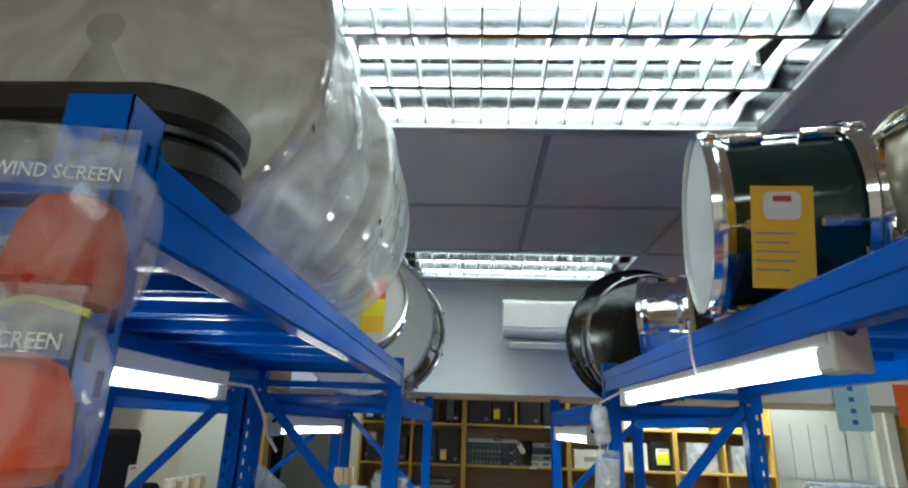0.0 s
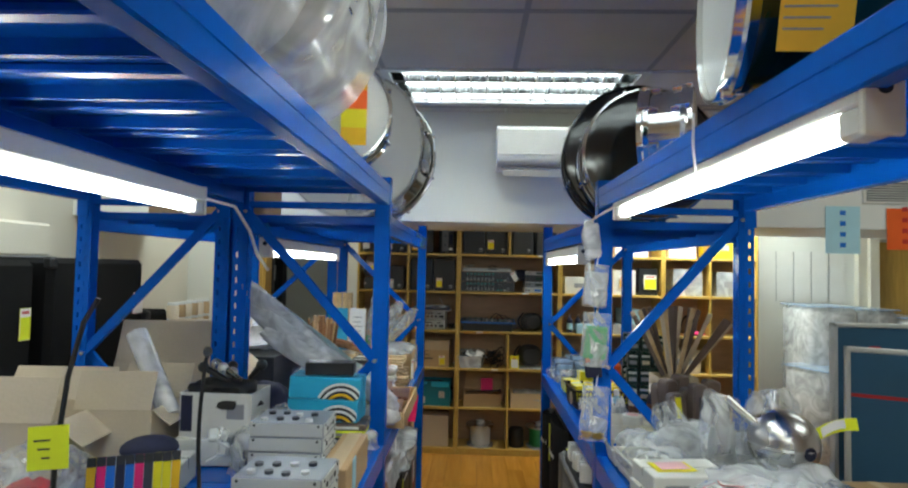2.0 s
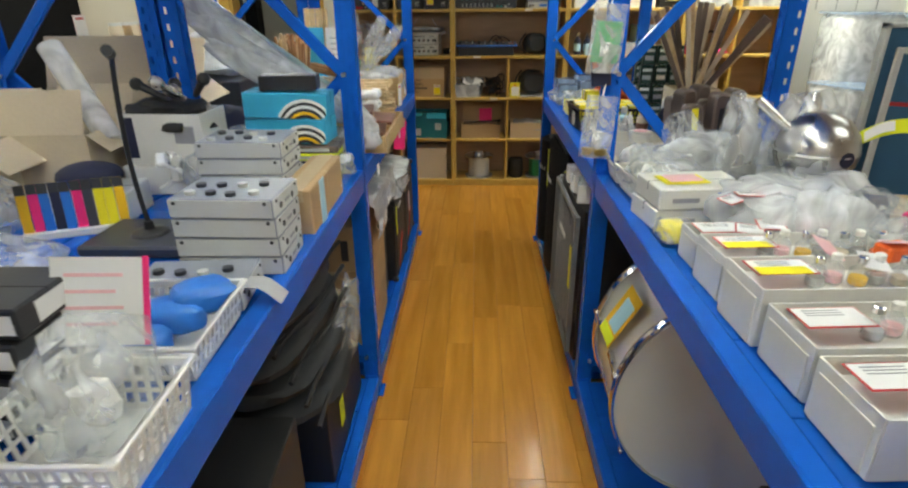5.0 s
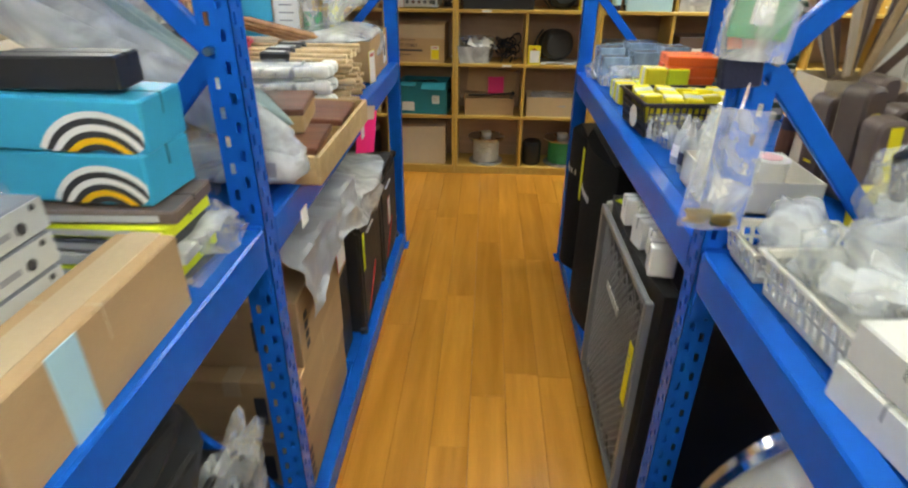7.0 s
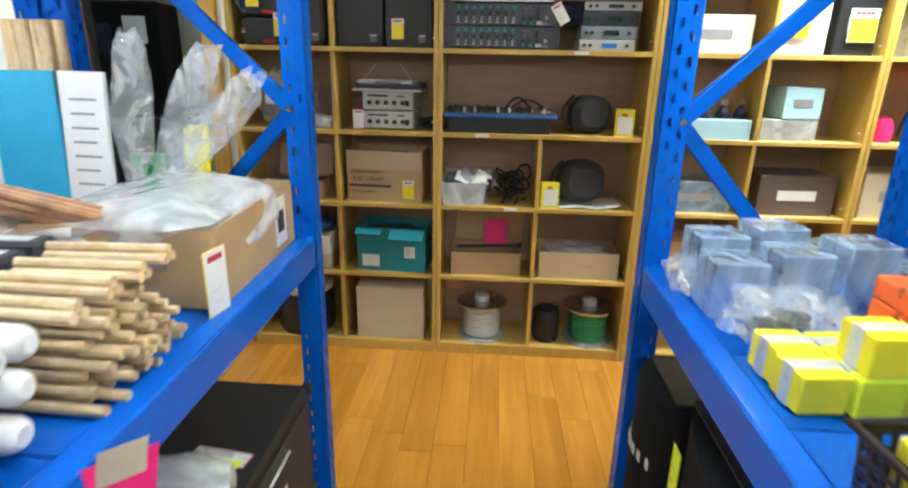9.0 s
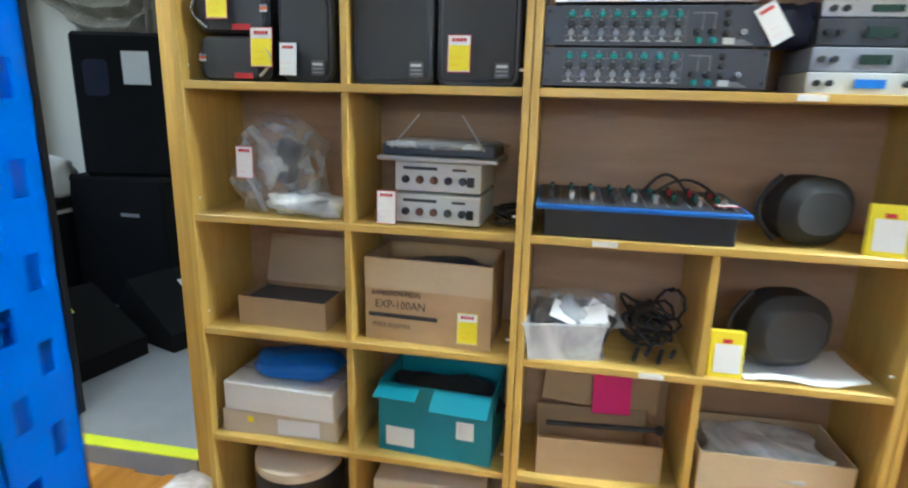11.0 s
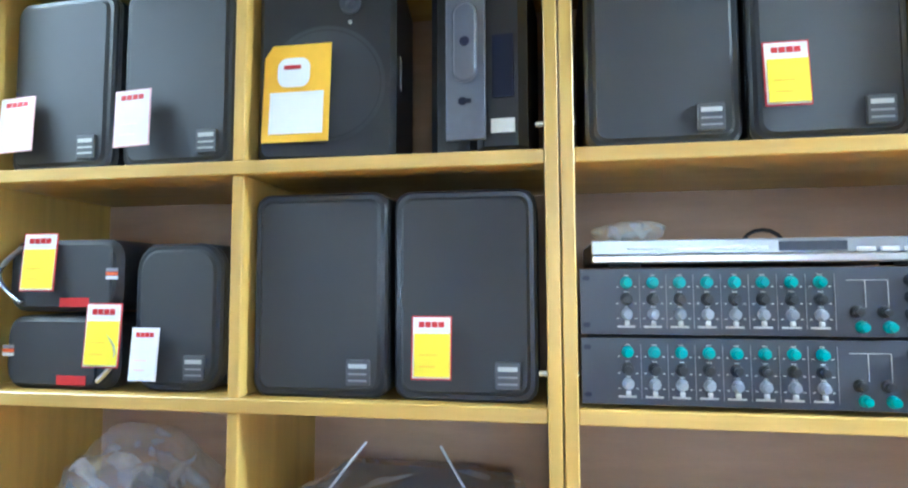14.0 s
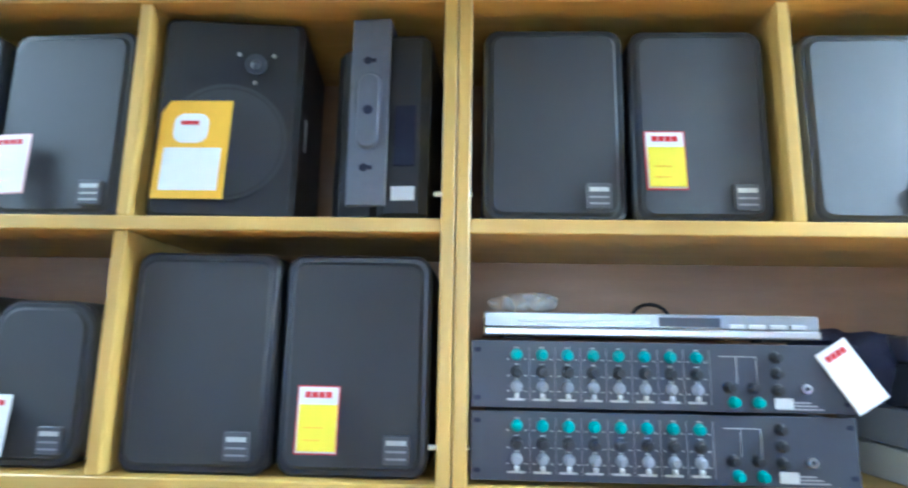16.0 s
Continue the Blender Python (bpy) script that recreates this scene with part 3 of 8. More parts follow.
def batten(x, y0, y1, z, label="white fluorescent batten light under a rack shelf, lit"):
    e = thing("batten_light", pose(x, (y0 + y1) / 2, z), label, "strip light", "batten lights under the racks")
    h = (y1 - y0) / 2
    part("housing", Geo().span(-0.026, 0.026, -h, h, 0.02, 0.065, 0.004), WPLASTIC, e)
    part("tube", Geo().rod((0, -h + 0.05, 0), (0, h - 0.05, 0), 0.015, 14), BATTEN, e, "lit white tube")
    for s in (-1, 1):
        g = Geo().span(-0.027, 0.027, s * h, s * (h + 0.012), -0.022, 0.067, 0.004)
        g.span(-0.022, 0.022, s * (h - 0.05), s * h, -0.02, 0.022, 0.006)
        cap = part("end_cap", g, WPLASTIC, e)
        part("cable_hole", Geo().rod((0, s * (h + 0.0125), 0.04), (0, s * (h + 0.0135), 0.04), 0.01, 12), HOLE, cap)
    return e


batten(0.505, 0.80, 2.06, 1.885)
batten(-0.868, 0.66, 1.795, 1.854)
batten(0.505, 2.75, 3.88, 1.735)
batten(-0.925, 2.55, 3.82, 1.735)
wire = Geo().hose([(-0.868, 1.81, 1.89), (-0.87, 2.08, 1.89), (-0.86, 2.2, 1.81), (-0.85, 2.26, 1.72), (-0.82, 2.3, 1.66)], 0.006)
lump("cable", wire, WPLASTIC, "white light cable clipped along the rack", "cable")
tie = Geo().hose([(0.468, 1.3, 1.9), (0.462, 1.3, 1.96), (0.463, 1.3, 2.03)], 0.003)
lump("cable_tie", tie, WPLASTIC, "white nylon cable tie round the beam", "cable tie")
wire = Geo().hose([(0.5, 2.07, 1.92), (0.47, 2.16, 1.9), (0.445, 2.25, 1.88), (0.44, 2.27, 1.7), (0.445, 2.27, 1.55)], 0.005)
lump("cable", wire, WPLASTIC, "white light cable hanging down the rack post", "cable")


# ---- wooden pigeonhole shelving ----
SY, SD = 5.16, 0.285
LEVELS = [0.095, 0.452, 0.795, 1.125, 1.475, 1.812, 2.15]
BT = 0.02


def shelving(x0, x1, split_rows, label):
    """One unit: sides, boards, back, and a middle divider in the rows named."""
    e = thing("shelving_unit", pose(x0, SY, 0), label, "shelf", "wooden shelving units")
    w = x1 - x0
    for x in (0.009, w - 0.009):
        part("side_panel", Geo().span(x - 0.009, x + 0.009, 0, SD, GROUND, 2.215, 0.0015), SHELFWOOD, e)
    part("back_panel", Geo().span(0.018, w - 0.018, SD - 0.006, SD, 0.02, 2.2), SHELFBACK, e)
    part("plinth", Geo().span(0.018, w - 0.018, 0.004, 0.02, GROUND, 0.075, 0.001), SHELFWOOD, e)
    part("header", Geo().span(0.018, w - 0.018, 0.001, 0.018, 2.15, 2.213, 0.001), SHELFBOARD, e)
    for z in LEVELS:
        part("shelf_board", Geo().span(0.0185, w - 0.0185, 0.003, SD - 0.0065, z - BT, z, 0.0015), SHELFBOARD, e)
    for k in split_rows:
        part("divider", Geo().span(w / 2 - 0.009, w / 2 + 0.009, 0.006, SD - 0.0065, LEVELS[k] + 0.0003, LEVELS[k + 1] - BT - 0.0003, 0.0015), SHELFWOOD, e)
    for k in range(1, 6):
        for x in (0.024, w - 0.024):
            part("shelf_pin", Geo().rod((x - 0.006, 0.03, LEVELS[k] + 0.04), (x - 0.003 if x < w / 2 else x + 0.005, 0.03, LEVELS[k] + 0.04), 0.0035, 8), WPLASTIC, e)
    return e


UX = [-1.047, -0.1375, 0.768, 1.675, 2.50]
shelving(UX[0], UX[1], range(6), "yellow wood laminate pigeonhole shelving unit full of loudspeakers and cartons")
shelving(UX[1] + 0.002, UX[2], (0, 1, 2, 5), "yellow wood laminate shelving unit with mixers and cable reels")
shelving(UX[2] + 0.002, UX[3], range(6), "yellow wood laminate shelving unit with bottled products")
shelving(UX[3] + 0.002, UX[4], range(6), "yellow wood laminate shelving unit part hidden by racks")


def words(text, size, m, material, parent, depth=0.0006, squeeze=1.0, name="lettering"):
    """Lettering in the built-in font, lying in the x-z plane of m."""
    cu = bpy.data.curves.new("letters", "FONT")
    cu.body, cu.size, cu.extrude, cu.align_x, cu.align_y, cu.resolution_u = text, size, depth / 2, "CENTER", "CENTER", 2
    tmp = bpy.data.objects.new("letters", cu)
    me = bpy.data.meshes.new_from_object(tmp)
    bpy.data.objects.remove(tmp)
    me.materials.clear()
    me.materials.append(material)
    me.transform(m @ pose(0, 0, 0, 90) @ Matrix.Diagonal((squeeze, 1, 1, 1)))
    ob = new(name, me)
    ob.parent = parent
    return ob


BADGE = mat("grey_badge_plate", (0.085, 0.09, 0.098), 0.35)
SILVER = mat("dull_silver_front", (0.36, 0.37, 0.38), 0.32, 0.7, 0.08, 8, 0.03, 120)
SIGNBLACK = mat("black_sign_face", (0.02, 0.02, 0.022), 0.4)
for x, w, text in ((-0.8, 0.19, "MICROPHONE"), (-0.385, 0.235, "AUDIO INTERFACE")):
    e = thing("shelf_sign", pose(x, SY - 0.003, 2.139), "black strip sign with yellow capitals taped on the shelf header", "sign", "shelf header signs")
    part("plate", Geo().span(-w / 2, w / 2, -0.003, 0.003, 0, 0.034), SIGNBLACK, e)
    for s in (-1, 1):
        part("tape", Geo().span(s * w / 2 - 0.02, s * w / 2 + 0.02, -0.004, -0.0032, -0.004, 0.04), PAPER, e, "white adhesive tape")
    words(text, 0.022, pose(0, -0.0036, 0.017), YELLOW, e, 0.0006, 0.8)
for x, w, m in ((0.24, 0.22, SIGNBLACK), (0.62, 0.14, RED)):
    e = thing("shelf_sign", pose(x, SY - 0.003, 2.163), "strip sign with unreadable lettering on the shelf header", "sign", "shelf header signs")
    part("plate", Geo().span(-w / 2, w / 2, -0.003, 0.003, 0, 0.034), m, e)
    part("lettering", Geo().span(-w * 0.35, w * 0.35, -0.004, -0.0031, 0.011, 0.024), PAPER, e)


# ---- doorway and the room beyond ----
jamb = Geo().span(DOOR_X0 - 0.003, DOOR_X0 + 0.022, WALL_Y - 0.012, WALL_Y + 0.19, 0, DOOR_TOP, 0.002)
jamb.span(DOOR_X1 - 0.022, DOOR_X1 + 0.003, WALL_Y - 0.012, WALL_Y + 0.19, 0, DOOR_TOP, 0.002)
jamb.span(DOOR_X0, DOOR_X1, WALL_Y - 0.012, WALL_Y + 0.19, DOOR_TOP - 0.022, DOOR_TOP + 0.003, 0.002)
jamb.span(DOOR_X0 - 0.09, DOOR_X0 - 0.004, WALL_Y - 0.02, WALL_Y - 0.001, 0, DOOR_TOP + 0.08, 0.003)
jamb.span(DOOR_X1 + 0.004, DOOR_X1 + 0.06, WALL_Y - 0.02, WALL_Y - 0.001, 0, DOOR_TOP + 0.08, 0.003)
setting("door_1", jamb, DOORWOOD, "yellow wood lined doorway without a leaf")
blackstrip = Geo().span(DOOR_X0 + 0.022, DOOR_X0 + 0.034, WALL_Y + 0.15, WALL_Y + 0.2, 0.12, DOOR_TOP - 0.03)
setting("trim_door_stop", blackstrip, BLACK, "black rubber edge of the doorway")
setting("floor_back_room", Geo().span(-5.9, 0.5, WALL_Y + 0.0, 7.6, 0.0, 0.115), GREYCARPET, "raised grey carpeted floor of the back room")
setting("trim_step_edge", Geo().span(DOOR_X0 + 0.03, DOOR_X1 - 0.03, WALL_Y - 0.006, WALL_Y + 0.05, 0.116, 0.124, 0.002), LEMON, "fluorescent yellow tape on the step edge")
setting("trim_step_riser", Geo().span(DOOR_X0 + 0.03, DOOR_X1 - 0.03, WALL_Y - 0.008, WALL_Y - 0.001, 0.0, 0.114), GREY, "grey metal step riser")
FAR_WALL = 7.6
far = Geo().span(-6.05, -5.9, WALL_Y + 0.2, FAR_WALL + 0.15, 0, 2.6).span(0.5, 0.65, WALL_Y + 0.2, FAR_WALL + 0.15, 0, 2.6)
far.span(-5.9, -4.95, FAR_WALL, FAR_WALL + 0.15, 0, 2.6).span(-4.15, 0.5, FAR_WALL, FAR_WALL + 0.15, 0, 2.6).span(-4.95, -4.15, FAR_WALL, FAR_WALL + 0.15, 0, 0.66).span(-4.95, -4.15, FAR_WALL, FAR_WALL + 0.15, 1.75, 2.6)
setting("wall_back_room", far, CREAM, "cream painted walls of the back room")
setting("ceiling_back_room", Geo().span(-6.05, 0.65, WALL_Y + 0.2, FAR_WALL + 0.15, 2.6, 2.65), WHITE, "plain white ceiling of the back room")
e = tagged(new("window_1"), "white framed window with daylight behind it", "window", kind="structure")
e.matrix_basis = pose(-4.55, FAR_WALL + 0.02, 0.66)
part("pane", Geo().span(-0.39, 0.39, 0.06, 0.066, 0.02, 1.08), DAY, e)
for x in (-0.375, 0.0, 0.375):
    part("window_frame", Geo().span(x - 0.025, x + 0.025, 0.0, 0.09, 0, 1.09, 0.004), WPLASTIC, e)
part("window_sill", Geo().span(-0.5, 0.5, -0.14, 0.1, -0.03, 0.0, 0.006), WPLASTIC, e)


def drape(u, v):
    x = -5.0 + 2.4 * u
    swag = 0.42 * math.sin(math.pi * ((u * 2) % 1)) * v
    return (x, FAR_WALL - 0.12 - 0.03 * math.sin(u * 60) - 0.05 * math.sin(v * 34 + 4 * math.sin(math.pi * ((u * 2) % 1))), 2.5 - 0.32 * v - swag)


def side_drape(x0, z1):
    return lambda u, v: (x0 + 0.3 * u - 0.06 * v * u, FAR_WALL - 0.15 + 0.035 * math.sin(u * 30 + v), 2.4 - (2.4 - z1) * v)


c = thing("curtain", pose(0, 0, 0), "striped grey and beige swagged curtain over a window", "curtain")
part("swag", Geo().grid(drape, 110, 40), CURTAIN, c)
part("side_drape", Geo().grid(side_drape(-5.0, 0.8), 40, 12), CURTAIN, c)
part("side_drape", Geo().grid(side_drape(-4.15, 0.8), 40, 12), CURTAIN, c)
part("side_drape", Geo().grid(side_drape(-2.9, 1.2), 40, 12), CURTAIN, c)
# fill lamps added under the back room ceiling, without any fixture
for x in (-3.6, -1.2):
    data = bpy.data.lights.new("fill_lamp", "AREA")
    data.shape, data.size, data.size_y, data.energy, data.color = "RECTANGLE", 1.2, 0.6, 2.4, (0.87, 0.98, 1.0)
    new("fill_lamp", data).matrix_basis = pose(x, 6.6, 2.59)


# ---- drums ----
def drum(label, m, r, depth, shell, head, lugs=8, head2=None, hoop_mat=CHROME, band=None, strainer=False):
    """A drum whose axis is the local z axis; m places its middle."""
    e = thing("drum", m, label, "drum", "drums on the racks")
    h = depth / 2
    part("shell", Geo().lathe([(r, -h), (r, h)], 56, None, False), shell, e)
    for s in (-1, 1):
        prof = [(0.0005, s * (h + 0.012)), (r * 0.9, s * (h + 0.012)), (r + 0.004, s * (h + 0.008)), (r + 0.005, s * (h - 0.006))]
        part("head", Geo().lathe(prof, 56, None, False), head if s < 0 else (head2 or head), e)
        ring = Geo().lathe([(r + 0.006, s * (h + 0.02)), (r + 0.013, s * (h + 0.02)), (r + 0.012, s * (h + 0.004)), (r + 0.017, s * (h - 0.002)), (r + 0.012, s * (h - 0.018)), (r + 0.006, s * (h - 0.018)), (r + 0.006, s * (h + 0.02))], 56, None, False)
        part("hoop", ring, hoop_mat, e)
    if band:
        for z in band:
            part("band", Geo().lathe([(r + 0.001, z - 0.006), (r + 0.003, z - 0.006), (r + 0.003, z + 0.006), (r + 0.001, z + 0.006)], 56, None, False), CHROME, e)
    for k in range(lugs):
        turn = pose(0, 0, 0, 0, 0, 360 * (k + 0.5) / lugs)
        for s in (-1, 1):
            part("lug", Geo().box((r + 0.009, 0, s * (h * 0.5)), (0.018, 0.02, min(0.07, h * 0.5)), 0.007, turn), CHROME, e, "chrome lug")
            g = Geo().rod(turn @ Vector((r + 0.018, 0, s * h * 0.5)), turn @ Vector((r + 0.018, 0, s * (h + 0.015))), 0.0032, 6)
            g.box((r + 0.018, 0, s * (h + 0.004)), (0.014, 0.014, 0.022), 0.003, turn)
            part("tension_rod", g, CHROME, e)
    return e


def axis_y(x, y, z, turn=0.0, spin=0.0):
    """Pose of a drum that lies on its side with its axis along y."""
    return pose(x, y, z, 90, 0, turn) @ pose(0, 0, 0, 0, 0, spin)


def axis_x(x, y, z, turn=0.0, spin=0.0):
    return pose(x, y, z, 0, 90, turn) @ pose(0, 0, 0, 0, 0, spin)
# top of the left rack
drum("white bass drum wrapped in clear dust sheet", axis_y(-0.625, 0.87, TOP1 + 0.345, 2), 0.32, 0.3, WHITELACQ, DRUMHEAD, 8, band=(-0.1, -0.085, 0.085, 0.1))
drum("white bass drum wrapped in clear dust sheet", axis_y(-0.565, 1.27, TOP1 + 0.325, 3), 0.3, 0.32, WHITELACQ, DRUMHEAD, 8, band=(-0.11, -0.095, 0.095, 0.11))
drum("chrome snare drum with an orange and yellow tag", axis_y(-0.47, 1.94, TOP1 + 0.185, 8), 0.165, 0.15, CHROME, DRUMHEAD, 8, band=(-0.03, 0.0, 0.03))
drum("black bass drum with a large white head", axis_y(-0.545, 2.72, TOP2 + 0.34, -6), 0.315, 0.3, BLACKLACQ, DRUMHEAD, 10, hoop_mat=STEEL)
# top of the right rack
drum("dark green tom drum with chrome hoops and a yellow leaflet", axis_x(0.575, 1.095, TOP1 + 0.205, -12, 20), 0.185, 0.25, GREENLACQ, DRUMHEAD, 6)
drum("black bass drum with chrome fittings lying on the rack", axis_y(0.74, 2.8, TOP2 + 0.335, -4), 0.31, 0.2, BLACKLACQ, DRUMHEAD, 8, head2=BLACKLACQ, hoop_mat=BLACKLACQ)
drum("black tom drum with chrome hoops beside a bass drum", axis_y(0.72, 2.52, TOP2 + 0.285, -4), 0.26, 0.2, BLACKLACQ, DRUMHEAD, 8, head2=BLACKLACQ)
drum("chrome snare drum leaning between two drums", axis_y(0.7, 2.16, TOP1 + 0.185, 66), 0.16, 0.14, CHROME, BUFF, 8, head2=BUFF)
drum("champagne coloured tom drum", axis_y(0.85, 0.78, TOP1 + 0.2, 0), 0.18, 0.26, CHAMPAGNE, DRUMHEAD, 6, hoop_mat=CHAMPAGNE)
# under the right rack
drum("white bass drum with chrome hoops lying under the rack", axis_y(0.8, 1.86, LOW + 0.36, -3, 10), 0.33, 0.36, WHITELACQ, DRUMHEAD, 8)


# ---- small building blocks for stock ----
def rounded(w, h, r, n=5):
    """Outline of a rounded rectangle about the origin."""
    pts = []
    for cx, cz, a0 in ((w / 2 - r, h / 2 - r, 0), (-w / 2 + r, h / 2 - r, 90), (-w / 2 + r, -h / 2 + r, 180), (w / 2 - r, -h / 2 + r, 270)):
        pts += [(cx + r * math.cos(radians(a0 + 90 * k / n)), cz + r * math.sin(radians(a0 + 90 * k / n))) for k in range(n + 1)]
    return pts


def slab(outline, y0, y1, bev=0.003, g=None, m=None):
    """Extrudes an x-z outline along y, with softened edges."""
    g = g or Geo()
    n = len(outline)
    cx, cz = sum(p[0] for p in outline) / n, sum(p[1] for p in outline) / n
    w = max(p[0] for p in outline) - min(p[0] for p in outline)
    h = max(p[1] for p in outline) - min(p[1] for p in outline)

    def ring(y, b):
        return [(cx + (x - cx) * (1 - 2 * b / w), y, cz + (z - cz) * (1 - 2 * b / h)) for x, z in outline]
    vs = ring(y0, bev) + ring(y0 + bev, 0) + ring(y1 - bev, 0) + ring(y1, bev)
    fs = [tuple(range(n)), tuple(range(3 * n, 4 * n))[::-1]]
    for k in range(3):
        fs += [(k * n + (i + 1) % n, k * n + i, (k + 1) * n + i, (k + 1) * n + (i + 1) % n) for i in range(n)]
    return g.add(vs, fs, m)


def price_tag(x, y, z, w=0.055, h=0.085, patch=YELLOW, tilt=4, roll=0, border=RED, label="white price card with red border and yellow patch"):
    e = thing("price_tag", pose(x, y, z, -tilt, roll), label, "price tag", "price cards on the stock")
    part("card", Geo().span(-w / 2, w / 2, -0.0006, 0.0006, 0, h), border, e)
    part("paper", Geo().span(-w / 2 + 0.0018, w / 2 - 0.0018, -0.0012, -0.0007, 0.0018, h - 0.0018), PAPER, e)
    head = Geo()
    for k in range(4):
        head.span(-w * 0.32 + w * 0.165 * k, -w * 0.32 + w * (0.165 * k + 0.14), -0.0018, -0.0013, h * 0.82, h * 0.91)
    part("heading", head, RED, e, smooth=0)
    if patch:
        part("patch", Geo().span(-w / 2 + 0.004, w / 2 - 0.002, -0.0026, -0.0014, 0.004, h * 0.72), patch, e)
    for k in range(2):
        part("writing", Geo().span(-w * 0.3, w * (0.1 + 0.05 * (k % 3)), -0.0032, -0.0027, h * (0.2 + 0.18 * k), h * (0.2 + 0.18 * k) + 0.0012), PALEPINK if patch is None else AMBER, e)
    return e


def flat_tag(x, y, z, w=0.075, h=0.05, turn=0, m1=PAPER, m2=None, label="white price card lying on the cartons", tilt=0):
    """A card that lies flat on stock."""
    e = thing("price_tag", pose(x, y, z, tilt, 0, turn), label, "price tag", "price cards on the stock")
    part("card", Geo().span(-w / 2, w / 2, -h / 2, h / 2, 0, 0.0012), RED if m1 is PAPER else m1, e)
    part("paper", Geo().span(-w / 2 + 0.003, w / 2 - 0.003, -h / 2 + 0.003, h / 2 - 0.003, 0.0014, 0.002), m1, e)
    if m2:
        part("patch", Geo().span(-w / 2 + 0.004, w / 2 - 0.012, -h / 2 - 0.002, -h * 0.05, 0.0022, 0.003), m2, e)
    for k in range(3):
        part("writing", Geo().span(-w * 0.35, w * 0.2, h * (0.05 + 0.12 * k), h * (0.05 + 0.12 * k) + 0.002, 0.0022, 0.0026), GREYINK, e)
    return e


def carton(name, m, s, material, label, group="", tape=None, flaps=False, wall=0.004, bars=(), category="box"):
    """A carton of size s on its base; open with flaps, or shut with tape."""
    e = thing(name, m, label, category, group)
    w, d, h = s
    if flaps:
        part("body", Geo().tub(w, d, h, wall), material, e, smooth=0)
    else:
        part("body", Geo().span(-w / 2, w / 2, -d / 2, d / 2, 0, h, 0.003), material, e, smooth=0)
        part("lid_seam", Geo().span(-w / 2 - 0.0006, w / 2 + 0.0006, -0.001, 0.001, h * 0.6, h + 0.0006), INK if tape is None else tape, e)
    if tape:
        part("tape", Geo().span(-0.022, 0.022, -d / 2 - 0.0008, d / 2 + 0.0008, h * 0.75, h + 0.0012), tape, e, "strip of adhesive tape")
    for x, z, bw, bh, mt in bars:
        part("print", Geo().span(x - bw / 2, x + bw / 2, -d / 2 - 0.0014, -d / 2 - 0.0009, z - bh / 2, z + bh / 2), mt, e)
    return e


def flap(e, w, ln, m, material):
    part("flap", Geo().span(-w / 2, w / 2, 0, ln, -0.002, 0.002, 0.001), material, e, m=m)


def bag(x, y, z, s, seed, material=CLEAR, label="crumpled clear plastic bag of small parts", inside=None, rough=0.3, turn=0, n=26):
    """A crumpled film bag, with its contents inside."""
    e = thing("plastic_bag", pose(x, y, z, 0, 0, turn), label, "plastic bag", "clear plastic bags of accessories")
    part("film", Geo().crumple((0, 0, s[2] / 2), s, seed, rough, n), material, e, smooth=1.1)
    r = random.Random(seed)
    if inside:
        for k in range(3):
            q = Geo().box((0, 0, 0), (s[0] * r.uniform(0.2, 0.4), s[1] * r.uniform(0.2, 0.4), s[2] * r.uniform(0.15, 0.3)), 0.004)
            part("filling", q, inside, e, m=pose(r.uniform(-0.18, 0.18) * s[0], r.uniform(-0.18, 0.18) * s[1], s[2] * r.uniform(0.25, 0.45), r.uniform(-20, 20), r.uniform(-20, 20), r.uniform(0, 180)))
    return e


